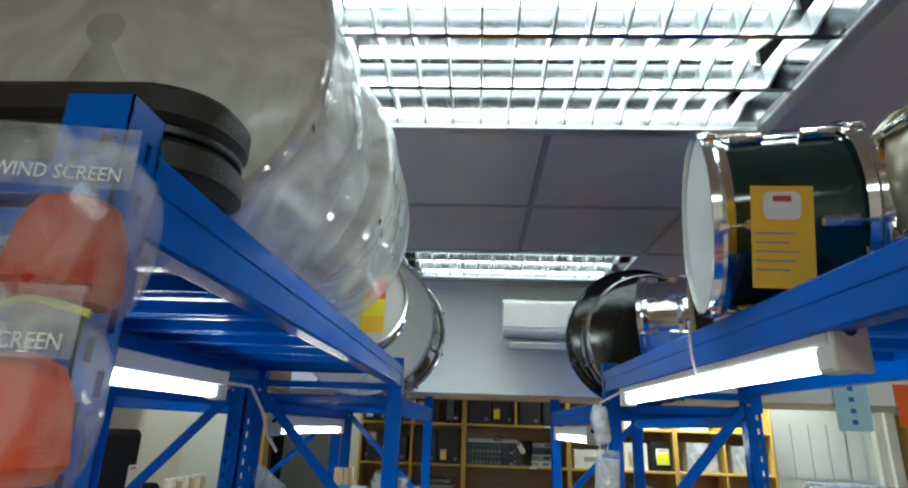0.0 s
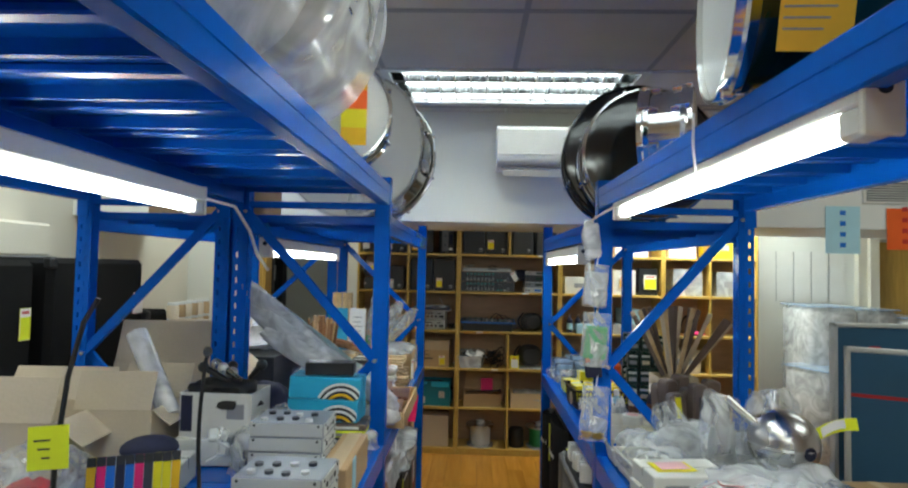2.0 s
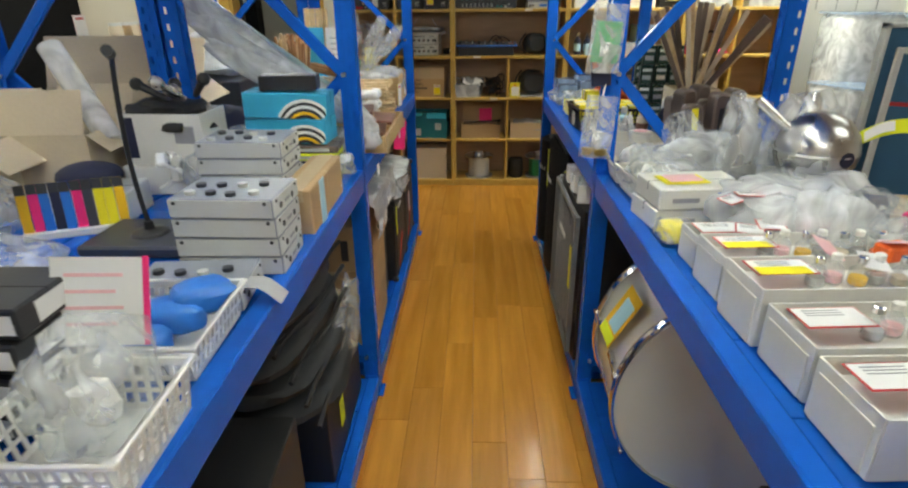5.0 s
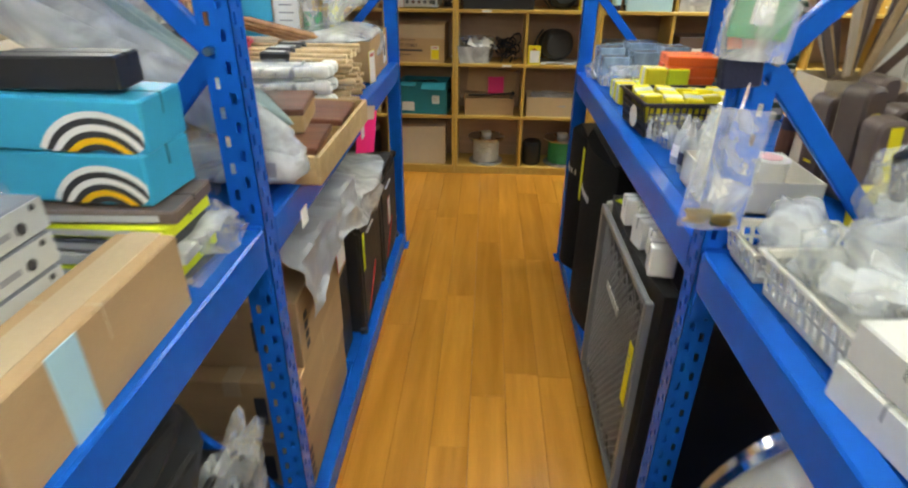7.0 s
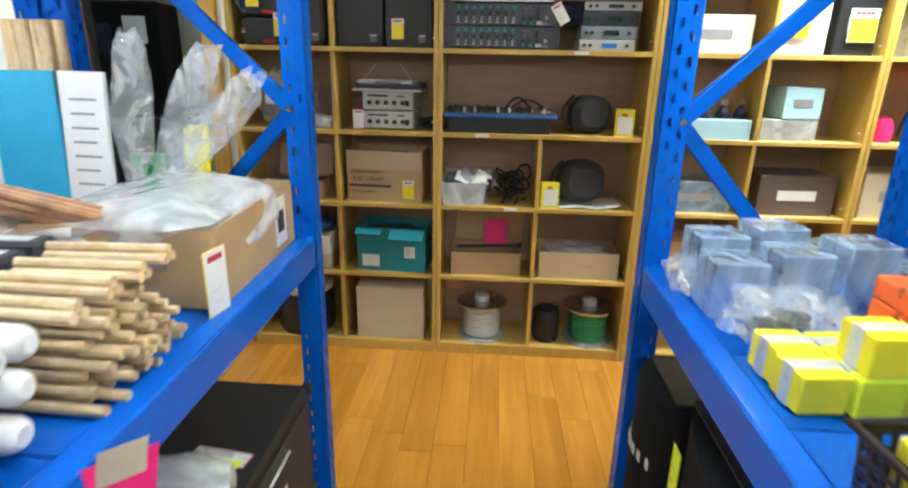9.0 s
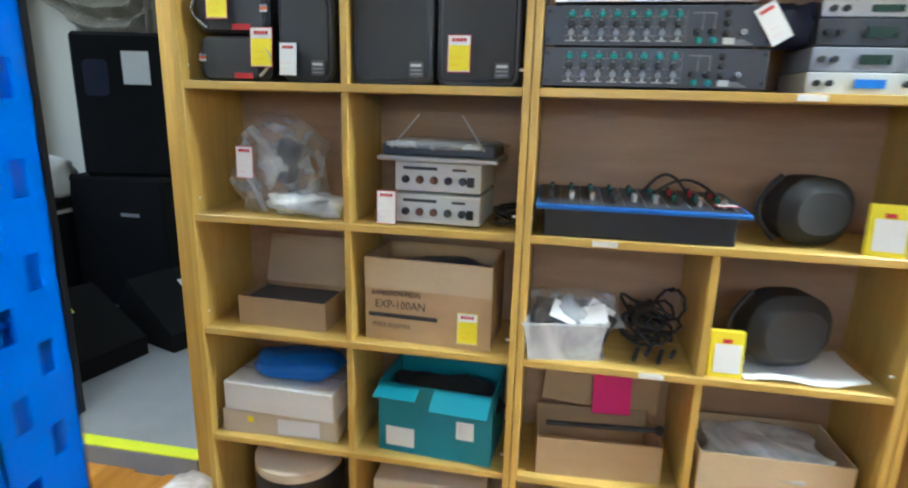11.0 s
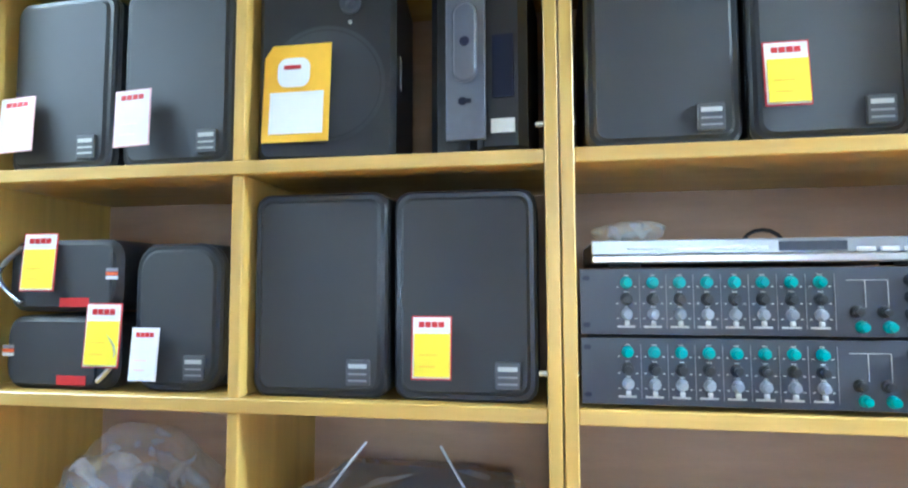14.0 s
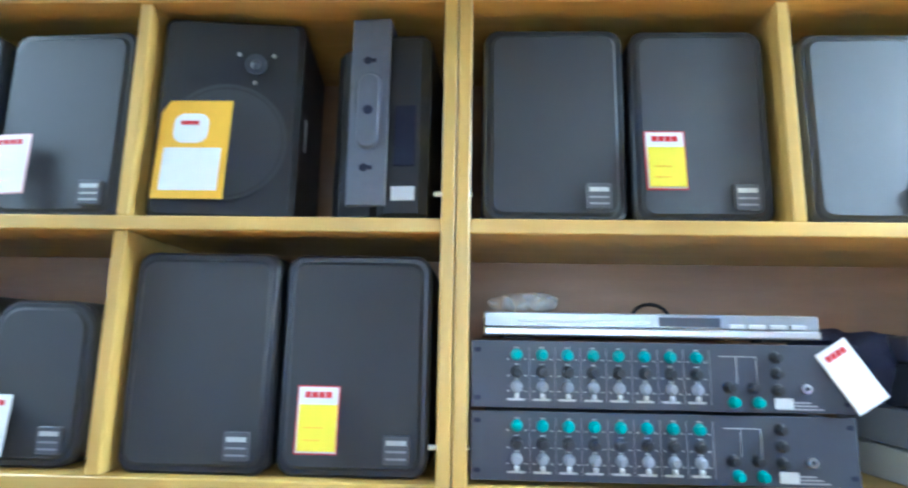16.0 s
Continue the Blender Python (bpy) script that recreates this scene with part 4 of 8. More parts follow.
def basket(x, y, z, w, d, h, material, label, turn=0, slots=True, flare=0.012):
    """A moulded basket with slotted sides and a rim."""
    e = thing("basket", pose(x, y, z, 0, 0, turn), label, "basket", "plastic baskets")
    part("floor", Geo().span(-w / 2, w / 2, -d / 2, d / 2, 0, 0.003), material, e)
    rim = Geo()
    for s in (-1, 1):
        rim.span(-w / 2 - flare - 0.006, w / 2 + flare + 0.006, s * (d / 2 + flare) - 0.005, s * (d / 2 + flare) + 0.005, h - 0.008, h, 0.003)
        rim.span(s * (w / 2 + flare) - 0.005, s * (w / 2 + flare) + 0.005, -d / 2 - flare, d / 2 + flare, h - 0.008, h, 0.003)
    part("rim", rim, material, e)
    for s in (-1, 1):
        for ln, along in ((w, "x"), (d, "y")):
            g = Geo()
            off = (d if along == "x" else w) / 2

            def put(a0, a1, z0, z1):
                o0, o1 = off + flare * z0 / h, off + flare * z1 / h
                t = 0.0025
                q = [(a0, o0, z0), (a1, o0, z0), (a1, o1, z1), (a0, o1, z1), (a0, o0 - t, z0), (a1, o0 - t, z0), (a1, o1 - t, z1), (a0, o1 - t, z1)]
                q = [(a, s * b, c) if along == "x" else (s * b, a, c) for a, b, c in q]
                g.add(q, [(0, 1, 2, 3), (7, 6, 5, 4), (0, 4, 5, 1), (1, 5, 6, 2), (2, 6, 7, 3), (3, 7, 4, 0)])
            if not slots:
                put(-ln / 2, ln / 2, 0, h)
            else:
                rows = max(2, int((h - 0.03) / 0.017))
                cols = max(4, int(ln / 0.018))
                z0, z1 = 0.012, h - 0.014
                dz, dx = (z1 - z0) / rows, ln / cols
                put(-ln / 2, ln / 2, 0, z0)
                put(-ln / 2, ln / 2, z1, h)
                for k in range(cols + 1):
                    a = -ln / 2 + k * dx
                    put(max(-ln / 2, a - 0.0035), min(ln / 2, a + 0.0035), z0, z1)
                for k in range(1, rows):
                    put(-ln / 2, ln / 2, z0 + k * dz - 0.0028, z0 + k * dz + 0.0028)
            part("side", g, material, e, smooth=0)
    return e


# ---- stock on the wooden shelves ----
def wall_speaker(x0, x1, z, h, y=5.185, depth=0.2, r=0.022, turn=0, badge="grey", label="black wall loudspeaker with a ribbed grille on a wooden shelf"):
    w = x1 - x0
    e = thing("loudspeaker", pose((x0 + x1) / 2, y, z, 0, 0, turn), label, "loudspeaker", "wall loudspeakers on the shelves")
    o = [(a, b + h / 2) for a, b in rounded(w, h, r)]
    part("cabinet", slab(o, 0.012, depth, 0.006), BLACK, e)
    o = [(a, b + h / 2) for a, b in rounded(w - 0.02, h - 0.02, r * 0.75)]
    part("front_rim", slab([(a, b + h / 2) for a, b in rounded(w, h, r)], 0.002, 0.013, 0.004), BLACKSAT, e)
    part("grille", slab(o, -0.002, 0.008, 0.004), GRILLE, e)
    if badge:
        b = part("badge", slab([(a + w / 2 - 0.04, c + 0.037) for a, c in rounded(0.034, 0.036, 0.003)], -0.006, -0.001, 0.001), BADGE, e)
        for k, mt in enumerate((GREYINK, GREYINK, PAPER if badge == "white" else GREYINK)):
            part("badge_lettering", Geo().span(w / 2 - 0.053, w / 2 - 0.027, -0.0068, -0.0061, 0.025 + 0.009 * k, (0.0275 if k < 2 else 0.031) + 0.009 * k), LIGHTGREY if (badge == "white" or k == 2) else mt, b)
    return e


ROW = LEVELS
wall_speaker(-1.008, -0.818, ROW[5], 0.283, 5.19, badge="white", turn=-3)
wall_speaker(-0.808, -0.614, ROW[5], 0.286, 5.19, badge="white", turn=-3)
price_tag(-0.975, 5.172, ROW[5] + 0.03, 0.062, 0.09, None, 5, -3, PALEPINK, "white price card with faint red print")
price_tag(-0.77, 5.17, ROW[5] + 0.03, 0.06, 0.09, None, 5, -3, PALEPINK, "white price card with faint red print")

e = thing("loudspeaker", pose(-0.47, 5.19, ROW[5], 0, 0, 6), "black two-way loudspeaker with round tweeter and amber leaflet", "loudspeaker", "wall loudspeakers on the shelves")
o = [(a, b + 0.153) for a, b in rounded(0.205, 0.306, 0.012)]
part("cabinet", slab(o, 0.0, 0.2, 0.008), BLACK, e)
part("woofer_ring", Geo().lathe([(0.086, 0), (0.088, 0.001), (0.085, 0.0014), (0.082, 0.001)], 40, pose(0, -0.0003, 0.115, 90), False), GRILLE, e)
part("woofer", Geo().lathe([(0.08, 0.0012), (0.03, 0.0015), (0.0005, 0.003)], 40, pose(0, -0.0005, 0.115, 90), False), GRILLE, e)
part("tweeter", Geo().lathe([(0.016, 0), (0.016, 0.003), (0.008, 0.001), (0.0005, 0.005)], 24, pose(0.035, -0.0005, 0.235, 90), False), SLATE, e)
for a, b in ((0.01, 0.25), (0.06, 0.25), (0.035, 0.207)):
    part("screw", Geo().rod((a, -0.002, b), (a, 0.001, b), 0.003, 8), ALU, e)
part("serial_label", Geo().span(0.1028, 0.1035, 0.04, 0.055, 0.12, 0.17), PAPER, e)
e = thing("leaflet", pose(-0.51, 5.172, ROW[5] + 0.026, -4), "amber leaflet with white notes leaning on a loudspeaker", "leaflet")
part("sheet", Geo().span(-0.051, 0.051, -0.0006, 0.0006, 0, 0.148), AMBER, e)
part("note", Geo().span(-0.04, 0.042, -0.0016, -0.0008, 0.012, 0.075), PAPER, e)
part("note", slab([(a - 0.005, b + 0.105) for a, b in rounded(0.05, 0.045, 0.015)], -0.0016, -0.0008, 0.0002), PAPER, e)
part("note_print", Geo().span(-0.02, 0.006, -0.0022, -0.0017, 0.11, 0.116), RED, e)

e = thing("loudspeaker", pose(-0.24, 5.19, ROW[5], 0, 0, -4), "black loudspeaker turned round, showing its grey wall bracket", "loudspeaker", "wall loudspeakers on the shelves")
part("cabinet", Geo().span(-0.01, 0.062, 0.0, 0.2, 0, 0.285, 0.012).span(-0.085, -0.012, 0.03, 0.2, 0, 0.28, 0.012), BLACK, e)
BRACKET = mat("blue_grey_bracket_steel", (0.13, 0.14, 0.17), 0.4, 0.2)
br = part("bracket", Geo().span(-0.05, 0.006, -0.012, -0.006, 0.02, 0.3, 0.002).span(-0.05, 0.006, -0.012, 0.1, 0.296, 0.3, 0.001), BRACKET, e, "grey steel wall bracket")
part("bracket_ridge", slab([(a - 0.022, b + 0.158) for a, b in rounded(0.036, 0.115, 0.017)], -0.017, -0.011, 0.004), BRACKET, br)
part("bracket_hole", Geo().rod((-0.022, -0.0178, 0.158), (-0.022, -0.0168, 0.158), 0.007, 12), HOLE, br)
for zz in (0.075, 0.235):
    part("keyhole", Geo().span(-0.032, -0.014, -0.0128, -0.0122, zz - 0.003, zz + 0.003).rod((-0.026, -0.0128, zz), (-0.026, -0.0121, zz), 0.006, 10), HOLE, br)
part("terminal_recess", Geo().span(0.014, 0.044, -0.0015, 0.001, 0.08, 0.17, 0.001), HOLE, e)
part("rating_label", Geo().span(0.012, 0.045, -0.0022, -0.0002, 0.03, 0.05), PAPER, e)

wall_speaker(-0.1, 0.098, ROW[5], 0.287)
wall_speaker(0.107, 0.297, ROW[5], 0.285)
wall_speaker(0.345, 0.53, ROW[5], 0.28)
wall_speaker(0.55, 0.735, ROW[5], 0.28)
price_tag(0.148, 5.172, ROW[5] + 0.044)
wall_speaker(-0.575, -0.375, ROW[4], 0.29)
wall_speaker(-0.365, -0.168, ROW[4], 0.289)
price_tag(-0.31, 5.172, ROW[4] + 0.031)
wall_speaker(-0.775, -0.63, ROW[4], 0.222, 5.195, r=0.04)
price_tag(-0.745, 5.178, ROW[4] + 0.018, 0.045, 0.078, None, 5, 0, PAPER, "plain white price card")
for z, flip in ((ROW[4], 1), (ROW[4] + 0.118, -1)):
    e = thing("loudspeaker", pose(-0.895, 5.19, z), "small black loudspeaker lying on its side with a grey handle", "loudspeaker", "small side-lying loudspeakers")
    part("cabinet", slab([(a, b + 0.056) for a, b in rounded(0.2, 0.112, 0.03)], 0.0, 0.14, 0.008), BLACK, e)
    part("grille", slab([(a - 0.01 * flip, b + 0.056) for a, b in rounded(0.15, 0.098, 0.012)], -0.003, 0.002, 0.002), GRILLE, e)
    part("handle", Geo().hose([(flip * (0.07 + 0.035 * math.sin(math.pi * k / 8)), -0.004 - 0.006 * math.sin(math.pi * k / 8), 0.1 - 0.085 * k / 8) for k in range(9)], 0.004), STEEL, e)
    for k, mt in enumerate((PAPER, ORANGE, GREYINK)):
        part("badge", Geo().span(-0.088 * flip - 0.01, -0.088 * flip + 0.01, -0.0042, -0.0034, 0.05 + 0.006 * k, 0.055 + 0.006 * k), mt, e)
    part("sticker", Geo().span(0.0, 0.05, -0.0045, -0.0036, 0.008, 0.022), RED, e)
price_tag(-0.93, 5.178, ROW[4] + 0.15, 0.06, 0.09)
price_tag(-0.815, 5.178, ROW[4] + 0.036, 0.06, 0.096)


def rack_mixer(x, y, z, label):
    """A 19 inch rack mixer with eight channels of knobs."""
    e = thing("rack_mixer", pose(x, y, z), label, "audio mixer", "rack mixers")
    W, H = 0.478, 0.084
    part("chassis", Geo().span(0.022, W - 0.022, 0.003, 0.2, 0.002, H - 0.002, 0.001), BLACK, e)
    f = part("faceplate", Geo().span(0, W, 0, 0.003, 0, H, 0.0008), SLATE, e)
    knobs = [Geo().lathe([(0.0078, 0), (0.007, 0.004), (0.0056, 0.0045), (0.005, 0.01), (0.0003, 0.0105)], 12, pose(0, 0, 0, 90), False).mesh("knob", mt) for mt in (TEALKNOB, BLACK, GREY)]
    for c in range(8):
        cx = 0.058 + c * 0.0325
        for k, (mi, kz) in enumerate(((0, 0.066), (1, 0.045), (2, 0.026))):
            part("knob", knobs[mi], None, e, "", pose(cx, 0, kz))
        ticks = Geo()
        for kz in (0.066, 0.045, 0.026):
            ticks.span(cx - 0.0125, cx - 0.0095, -0.0006, 0.0002, kz - 0.006, kz - 0.0048).span(cx + 0.0095, cx + 0.0125, -0.0006, 0.0002, kz - 0.006, kz - 0.0048).span(cx - 0.003, cx + 0.003, -0.0006, 0.0002, kz + 0.0088, kz + 0.0098)
        part("tick_marks", ticks, LIGHTGREY, f, smooth=0)
        part("scale_line", Geo().span(cx + 0.016, cx + 0.0166, -0.0006, 0.0002, 0.008, 0.076), GREYINK, f)
        part("legend", Geo().span(cx - 0.012, cx + 0.01, -0.0006, 0.0002, 0.009, 0.0115), LIGHTGREY, f)
        part("jack", Geo().span(cx - 0.003, cx + 0.003, -0.004, 0.0002, 0.012, 0.018, 0.001), LIGHTGREY, f)
    for kx, kz, mi in ((0.325, 0.03, 1), (0.355, 0.03, 1), (0.33, 0.012, 0), (0.36, 0.012, 0), (0.385, 0.068, 1), (0.385, 0.048, 1), (0.385, 0.028, 1)):
        part("knob", knobs[mi], None, e, "", pose(kx, 0, kz))
    part("scale_line", Geo().span(0.315, 0.36, -0.0006, 0.0002, 0.068, 0.0687).span(0.335, 0.3356, -0.0006, 0.0002, 0.035, 0.068).span(0.36, 0.3606, -0.0006, 0.0002, 0.035, 0.068), LIGHTGREY, f)
    part("socket", Geo().lathe([(0.006, 0), (0.006, 0.004), (0.003, 0.004), (0.003, 0.001)], 14, pose(0.42, 0, 0.03, 90), False), ALU, e)
    for k in range(3):
        part("legend", Geo().span(0.385, 0.44 - 0.008 * k, -0.0006, 0.0002, 0.004 + 0.004 * k, 0.006 + 0.004 * k), GREYINK, f)
    part("logo", Geo().span(0.38, 0.403, -0.0007, 0.0002, 0.005, 0.018), LIGHTGREY, f)
    for a in (0.008, W - 0.008):
        for b in (0.012, 0.072):
            part("rack_slot", slab([(a + p, b + q) for p, q in rounded(0.009, 0.006, 0.0025, 3)], -0.0006, 0.0002, 0.0001), HOLE, f)
    return e


rack_mixer(-0.113, 5.172, ROW[4] + 0.006, "slate coloured rack mixer with teal capped knobs")
rack_mixer(-0.113, 5.171, ROW[4] + 0.094, "slate coloured rack mixer stacked on another")
e = thing("disc_player", pose(0.118, 5.176, ROW[4] + 0.181), "slim silver disc player on top of the mixers", "disc player")
part("chassis", Geo().span(-0.213, 0.213, 0.007, 0.2, 0.004, 0.0335, 0.002), SILVER, e)
part("front", Geo().span(-0.215, 0.215, 0, 0.006, 0.015, 0.034, 0.002), SILVER, e)
part("front_strip", Geo().span(-0.215, 0.215, -0.004, 0.006, 0.004, 0.0145, 0.002), ALU, e, "polished lower strip")
part("tray", Geo().span(-0.17, 0.0, -0.002, 0.001, 0.021, 0.0245, 0.001), LIGHTGREY, e)
part("display", Geo().span(0.012, 0.09, -0.0012, 0.001, 0.018, 0.03, 0.001), SLATE, e)
for k in range(4):
    part("button", Geo().span(0.1 + 0.026 * k, 0.12 + 0.026 * k, -0.003, 0.001, 0.016, 0.022, 0.001), LIGHTGREY, e)
for a in (-0.17, 0.17):
    part("foot", Geo().span(a - 0.02, a + 0.02, 0.02, 0.05, 0, 0.005), RUBBER, e)
bag(-0.04, 5.25, ROW[4] + 0.216, (0.09, 0.06, 0.03), 3, CLEAR, "folded clear plastic bag on the disc player")
part("cable_end", Geo().hose([(0.05 + 0.03 * math.cos(math.pi * k / 8), 0.16, 0.033 + 0.025 * math.sin(math.pi * k / 8)) for k in range(9)], 0.003), RUBBER, e)
price_tag(0.385, 5.165, ROW[4] + 0.105, 0.045, 0.085, None, 4, -32, PAPER, "plain white card hanging aslant from the mixers")
stack = ((0.0, 0.045, LIGHTGREY, "light grey receiver unit with blue display"), (0.047, 0.05, GREY, "grey tuner unit with a green display"), (0.1, 0.055, SLATE, "dark half rack unit"), (0.158, 0.035, ALU, "silver half rack unit wrapped in film"))
for dz, hh, mt, lb in stack:
    e = thing("half_rack_unit", pose(0.565 + dz * 0.1, 5.185 + dz * 0.1, ROW[4] + dz), lb, "audio unit", "stacked half rack units")
    part("chassis", Geo().span(-0.115, 0.115, 0.003, 0.17, 0, hh, 0.002), mt, e)
    part("display", Geo().span(-0.02, 0.04, -0.001, 0.004, hh * 0.3, hh * 0.7), BRIGHTBLUE if mt is LIGHTGREY else DARKGREEN, e)
    for a in (-0.095, -0.07, 0.08):
        part("knob", Geo().rod((a, -0.006, hh / 2), (a, 0.004, hh / 2), 0.007, 12), BLACK, e)
lump("cloth", Geo().crumple((0.43, 5.3, ROW[4] + 0.15), (0.12, 0.12, 0.1), 8, 0.4), NAVY, "dark rag stuffed between audio units", "cloth")

# third row
e = bag(-0.83, 5.29, ROW[3], (0.25, 0.16, 0.24), 21, CLEAR, "microphone parts in a clear bag on the shelf", None, 0.4, n=36)
part("filling", Geo().box((-0.03, 0, 0.14), (0.07, 0.05, 0.12), 0.01, pose(0, 0, 0, 0, 20)).box((0.05, -0.02, 0.06), (0.1, 0.05, 0.03), 0.01, pose(0, 0, 0, 0, 25)), SLATE, e, "dark plastic fittings")
lump("plastic_bag", Geo().crumple((-0.735, 5.24, ROW[3] + 0.03), (0.21, 0.11, 0.06), 5, 0.35, 26), CLOUDY, "white leaflet bag spilling over the shelf edge", "plastic bag", "clear plastic bags of accessories", smooth=1.1)
price_tag(-0.89, 5.195, ROW[3] + 0.1, 0.05, 0.085, None, 3, 0, RED, "white price card with red border")
for k in range(2):
    z = ROW[3] + 0.003 + k * 0.083
    e = thing("amplifier", pose(-0.362, 5.2, z, 0, 0, -3), "light grey mixer amplifier with five knobs", "amplifier", "stacked small amplifiers")
    part("case", Geo().span(-0.113, 0.113, 0, 0.2, 0.003, 0.079, 0.003), LIGHTGREY, e)
    part("front", Geo().span(-0.11, 0.11, -0.002, 0.001, 0.006, 0.076, 0.001), LIGHTGREY, e)
    for j, mt in enumerate((BLACK, BROWNCLOTH, BROWNCLOTH, SLATE, SLATE)):
        part("knob", Geo().lathe([(0.009, 0), (0.008, 0.012), (0.0003, 0.012)], 14, pose(-0.083 + 0.0375 * j, -0.002, 0.033, 90), False), mt, e)
        part("knob_scale", Geo().lathe([(0.0105, 0), (0.0105, 0.0012), (0.009, 0.0012)], 14, pose(-0.083 + 0.0375 * j, -0.002, 0.033, 90), False), INK, e)
    part("switch", Geo().span(0.078, 0.096, -0.006, 0, 0.02, 0.044, 0.002), BLACK, e)
    part("lettering", Geo().span(-0.09, 0.0, -0.0026, -0.0019, 0.058, 0.066).span(0.04, 0.075, -0.0026, -0.0019, 0.058, 0.064), INK, e)
    for a in (-0.09, 0.09):
        part("foot", Geo().span(a - 0.01, a + 0.01, 0.02, 0.04, 0, 0.004), RUBBER, e)
e = thing("wireless_receiver", pose(-0.362, 5.19, ROW[3] + 0.167, 0, 0, -3), "dark wireless receiver with two thin raised aerials", "receiver")
part("case", Geo().span(-0.145, 0.145, 0.0, 0.16, 0.012, 0.045, 0.005), SLATE, e)
part("film", Geo().crumple((0.0, 0.08, 0.04), (0.31, 0.19, 0.03), 9, 0.25, 26), CLEAR, e, "clear plastic wrapping", smooth=1.1)
part("tray", Geo().span(-0.155, 0.155, -0.012, 0.16, 0, 0.011, 0.004), ALU, e)
for s in (-1, 1):
    part("aerial", Geo().rod((s * 0.12, 0.0, 0.03), (s * 0.055, 0.03, 0.115), 0.002, 6), ALU, e)
price_tag(-0.49, 5.176, ROW[3] + 0.004, 0.052, 0.086, None, 3, 0, RED, "white price card with red border")
coil = Geo()
for k in range(5):
    coil.hose([(-0.19 + 0.03 * math.cos(a * 0.5 + k), 5.28 + 0.05 * math.sin(a * 0.5), ROW[3] + 0.012 + 0.009 * k) for a in range(13)], 0.004)
lump("cable", coil, RUBBER, "coiled black power lead beside the amplifiers", "cable")

e = thing("desk_mixer", pose(0.135, 5.175, ROW[3]), "compact mixing desk in black case with blue edge and faders", "audio mixer")
part("case", Geo().span(-0.225, 0.22, 0.004, 0.22, 0.0, 0.07, 0.003), BLACK, e)
part("panel", Geo().span(-0.245, 0.245, -0.012, 0.24, 0.07, 0.082, 0.004, pose(0, 0, 0, 3)), BLUERUB, e, "blue rim")
part("control_surface", Geo().span(-0.235, 0.235, -0.004, 0.235, 0.0825, 0.084, 0.001, pose(0, 0, 0, 3)), SLATE, e)
rk = random.Random(5)
for k in range(9):
    x = -0.21 + 0.05 * k
    part("fader", Geo().span(x - 0.006, x + 0.006, 0.02 + rk.uniform(0, 0.03), 0.04 + rk.uniform(0, 0.03), 0.085, 0.108, 0.002), STEEL if k % 3 else BLACK, e)
    for j in range(4):
        part("knob", Geo().lathe([(0.006, 0), (0.005, 0.016), (0.0003, 0.016)], 10, pose(x, 0.085 + 0.035 * j, 0.088 + 0.0018 * j), False), (TEALKNOB, BLACK, RED if k > 5 else TEALKNOB, BLACK)[j], e)
    part("scale_line", Geo().span(x + 0.022, x + 0.0228, 0.0, 0.22, 0.086, 0.0872, 0, pose(0, 0, 0, 3)), LIGHTGREY, e)
part("lead", Geo().hose([(0.02 + 0.12 * k / 10, 0.17, 0.09 + 0.055 * math.sin(math.pi * k / 10)) for k in range(11)], 0.004), RUBBER, e)
part("lead", Geo().hose([(0.04 + 0.17 * k / 10, 0.15, 0.09 + 0.045 * math.sin(math.pi * k / 10)) for k in range(11)], 0.004), RUBBER, e)
flat_tag(0.33, 5.2, ROW[3] + 0.093, 0.05, 0.03, 3, PAPER, None, "small white card on the mixing desk")


def stand_bag(x, y, z, r, label):
    e = thing("round_case", pose(x, y, z, 0, 0, 12), label, "case", "round black cases")
    part("body", slab([(a, b + r) for a, b in rounded(2 * r, 2 * r * 0.88, r * 0.78, 8)], 0.0, 0.13, 0.03), NYLON, e)
    part("strap", Geo().hose([(-r * 0.9 - 0.05 * math.sin(math.pi * k / 10), 0.05, r * 1.9 - r * 1.7 * k / 10) for k in range(11)], 0.007), RUBBER, e)
    part("zip", Geo().hose([(r * 0.97 * math.cos(t * math.pi / 12), 0.06, r + r * 0.86 * math.sin(t * math.pi / 12)) for t in range(25)], 0.004), RUBBER, e)
    return e


stand_bag(0.545, 5.21, ROW[3] - 0.005, 0.09, "black padded headphone case with a carry strap")
stand_bag(0.53, 5.2, ROW[2] + 0.012, 0.105, "round black speaker case lying on white paper")
lump("paper_sheet", Geo().grid(lambda u, v: (0.42 + 0.28 * u, 5.175 + 0.2 * v, ROW[2] + 0.004 + 0.008 * math.sin(5 * u + 2 * v) ** 2 + 0.05 * max(0, u - 0.75)), 12, 8), PAPER, "creased white paper under a round case", "paper")
for x, z, t in ((0.67, ROW[3], -12), (0.375, ROW[2], 0)):
    e = thing("leaflet_box", pose(x, 5.18, z, -6, 0, t), "yellow and white packet with a red mark", "packet", "yellow packets on the shelves")
    part("packet", Geo().span(-0.04, 0.04, 0, 0.02, 0, 0.118, 0.002), YELLOW, e)
    part("note", Geo().span(-0.028, 0.034, -0.0012, -0.0003, 0.012, 0.085), PAPER, e)
    part("note_print", Geo().span(-0.012, 0.01, -0.002, -0.0013, 0.088, 0.098), RED, e)

# fourth row
e = carton("carton", pose(-0.81, 5.29, ROW[2], 0, 0, -2), (0.27, 0.16, 0.085), CARD, "open flat brown carton holding a dark instrument case", "cartons on the shelves", flaps=True)
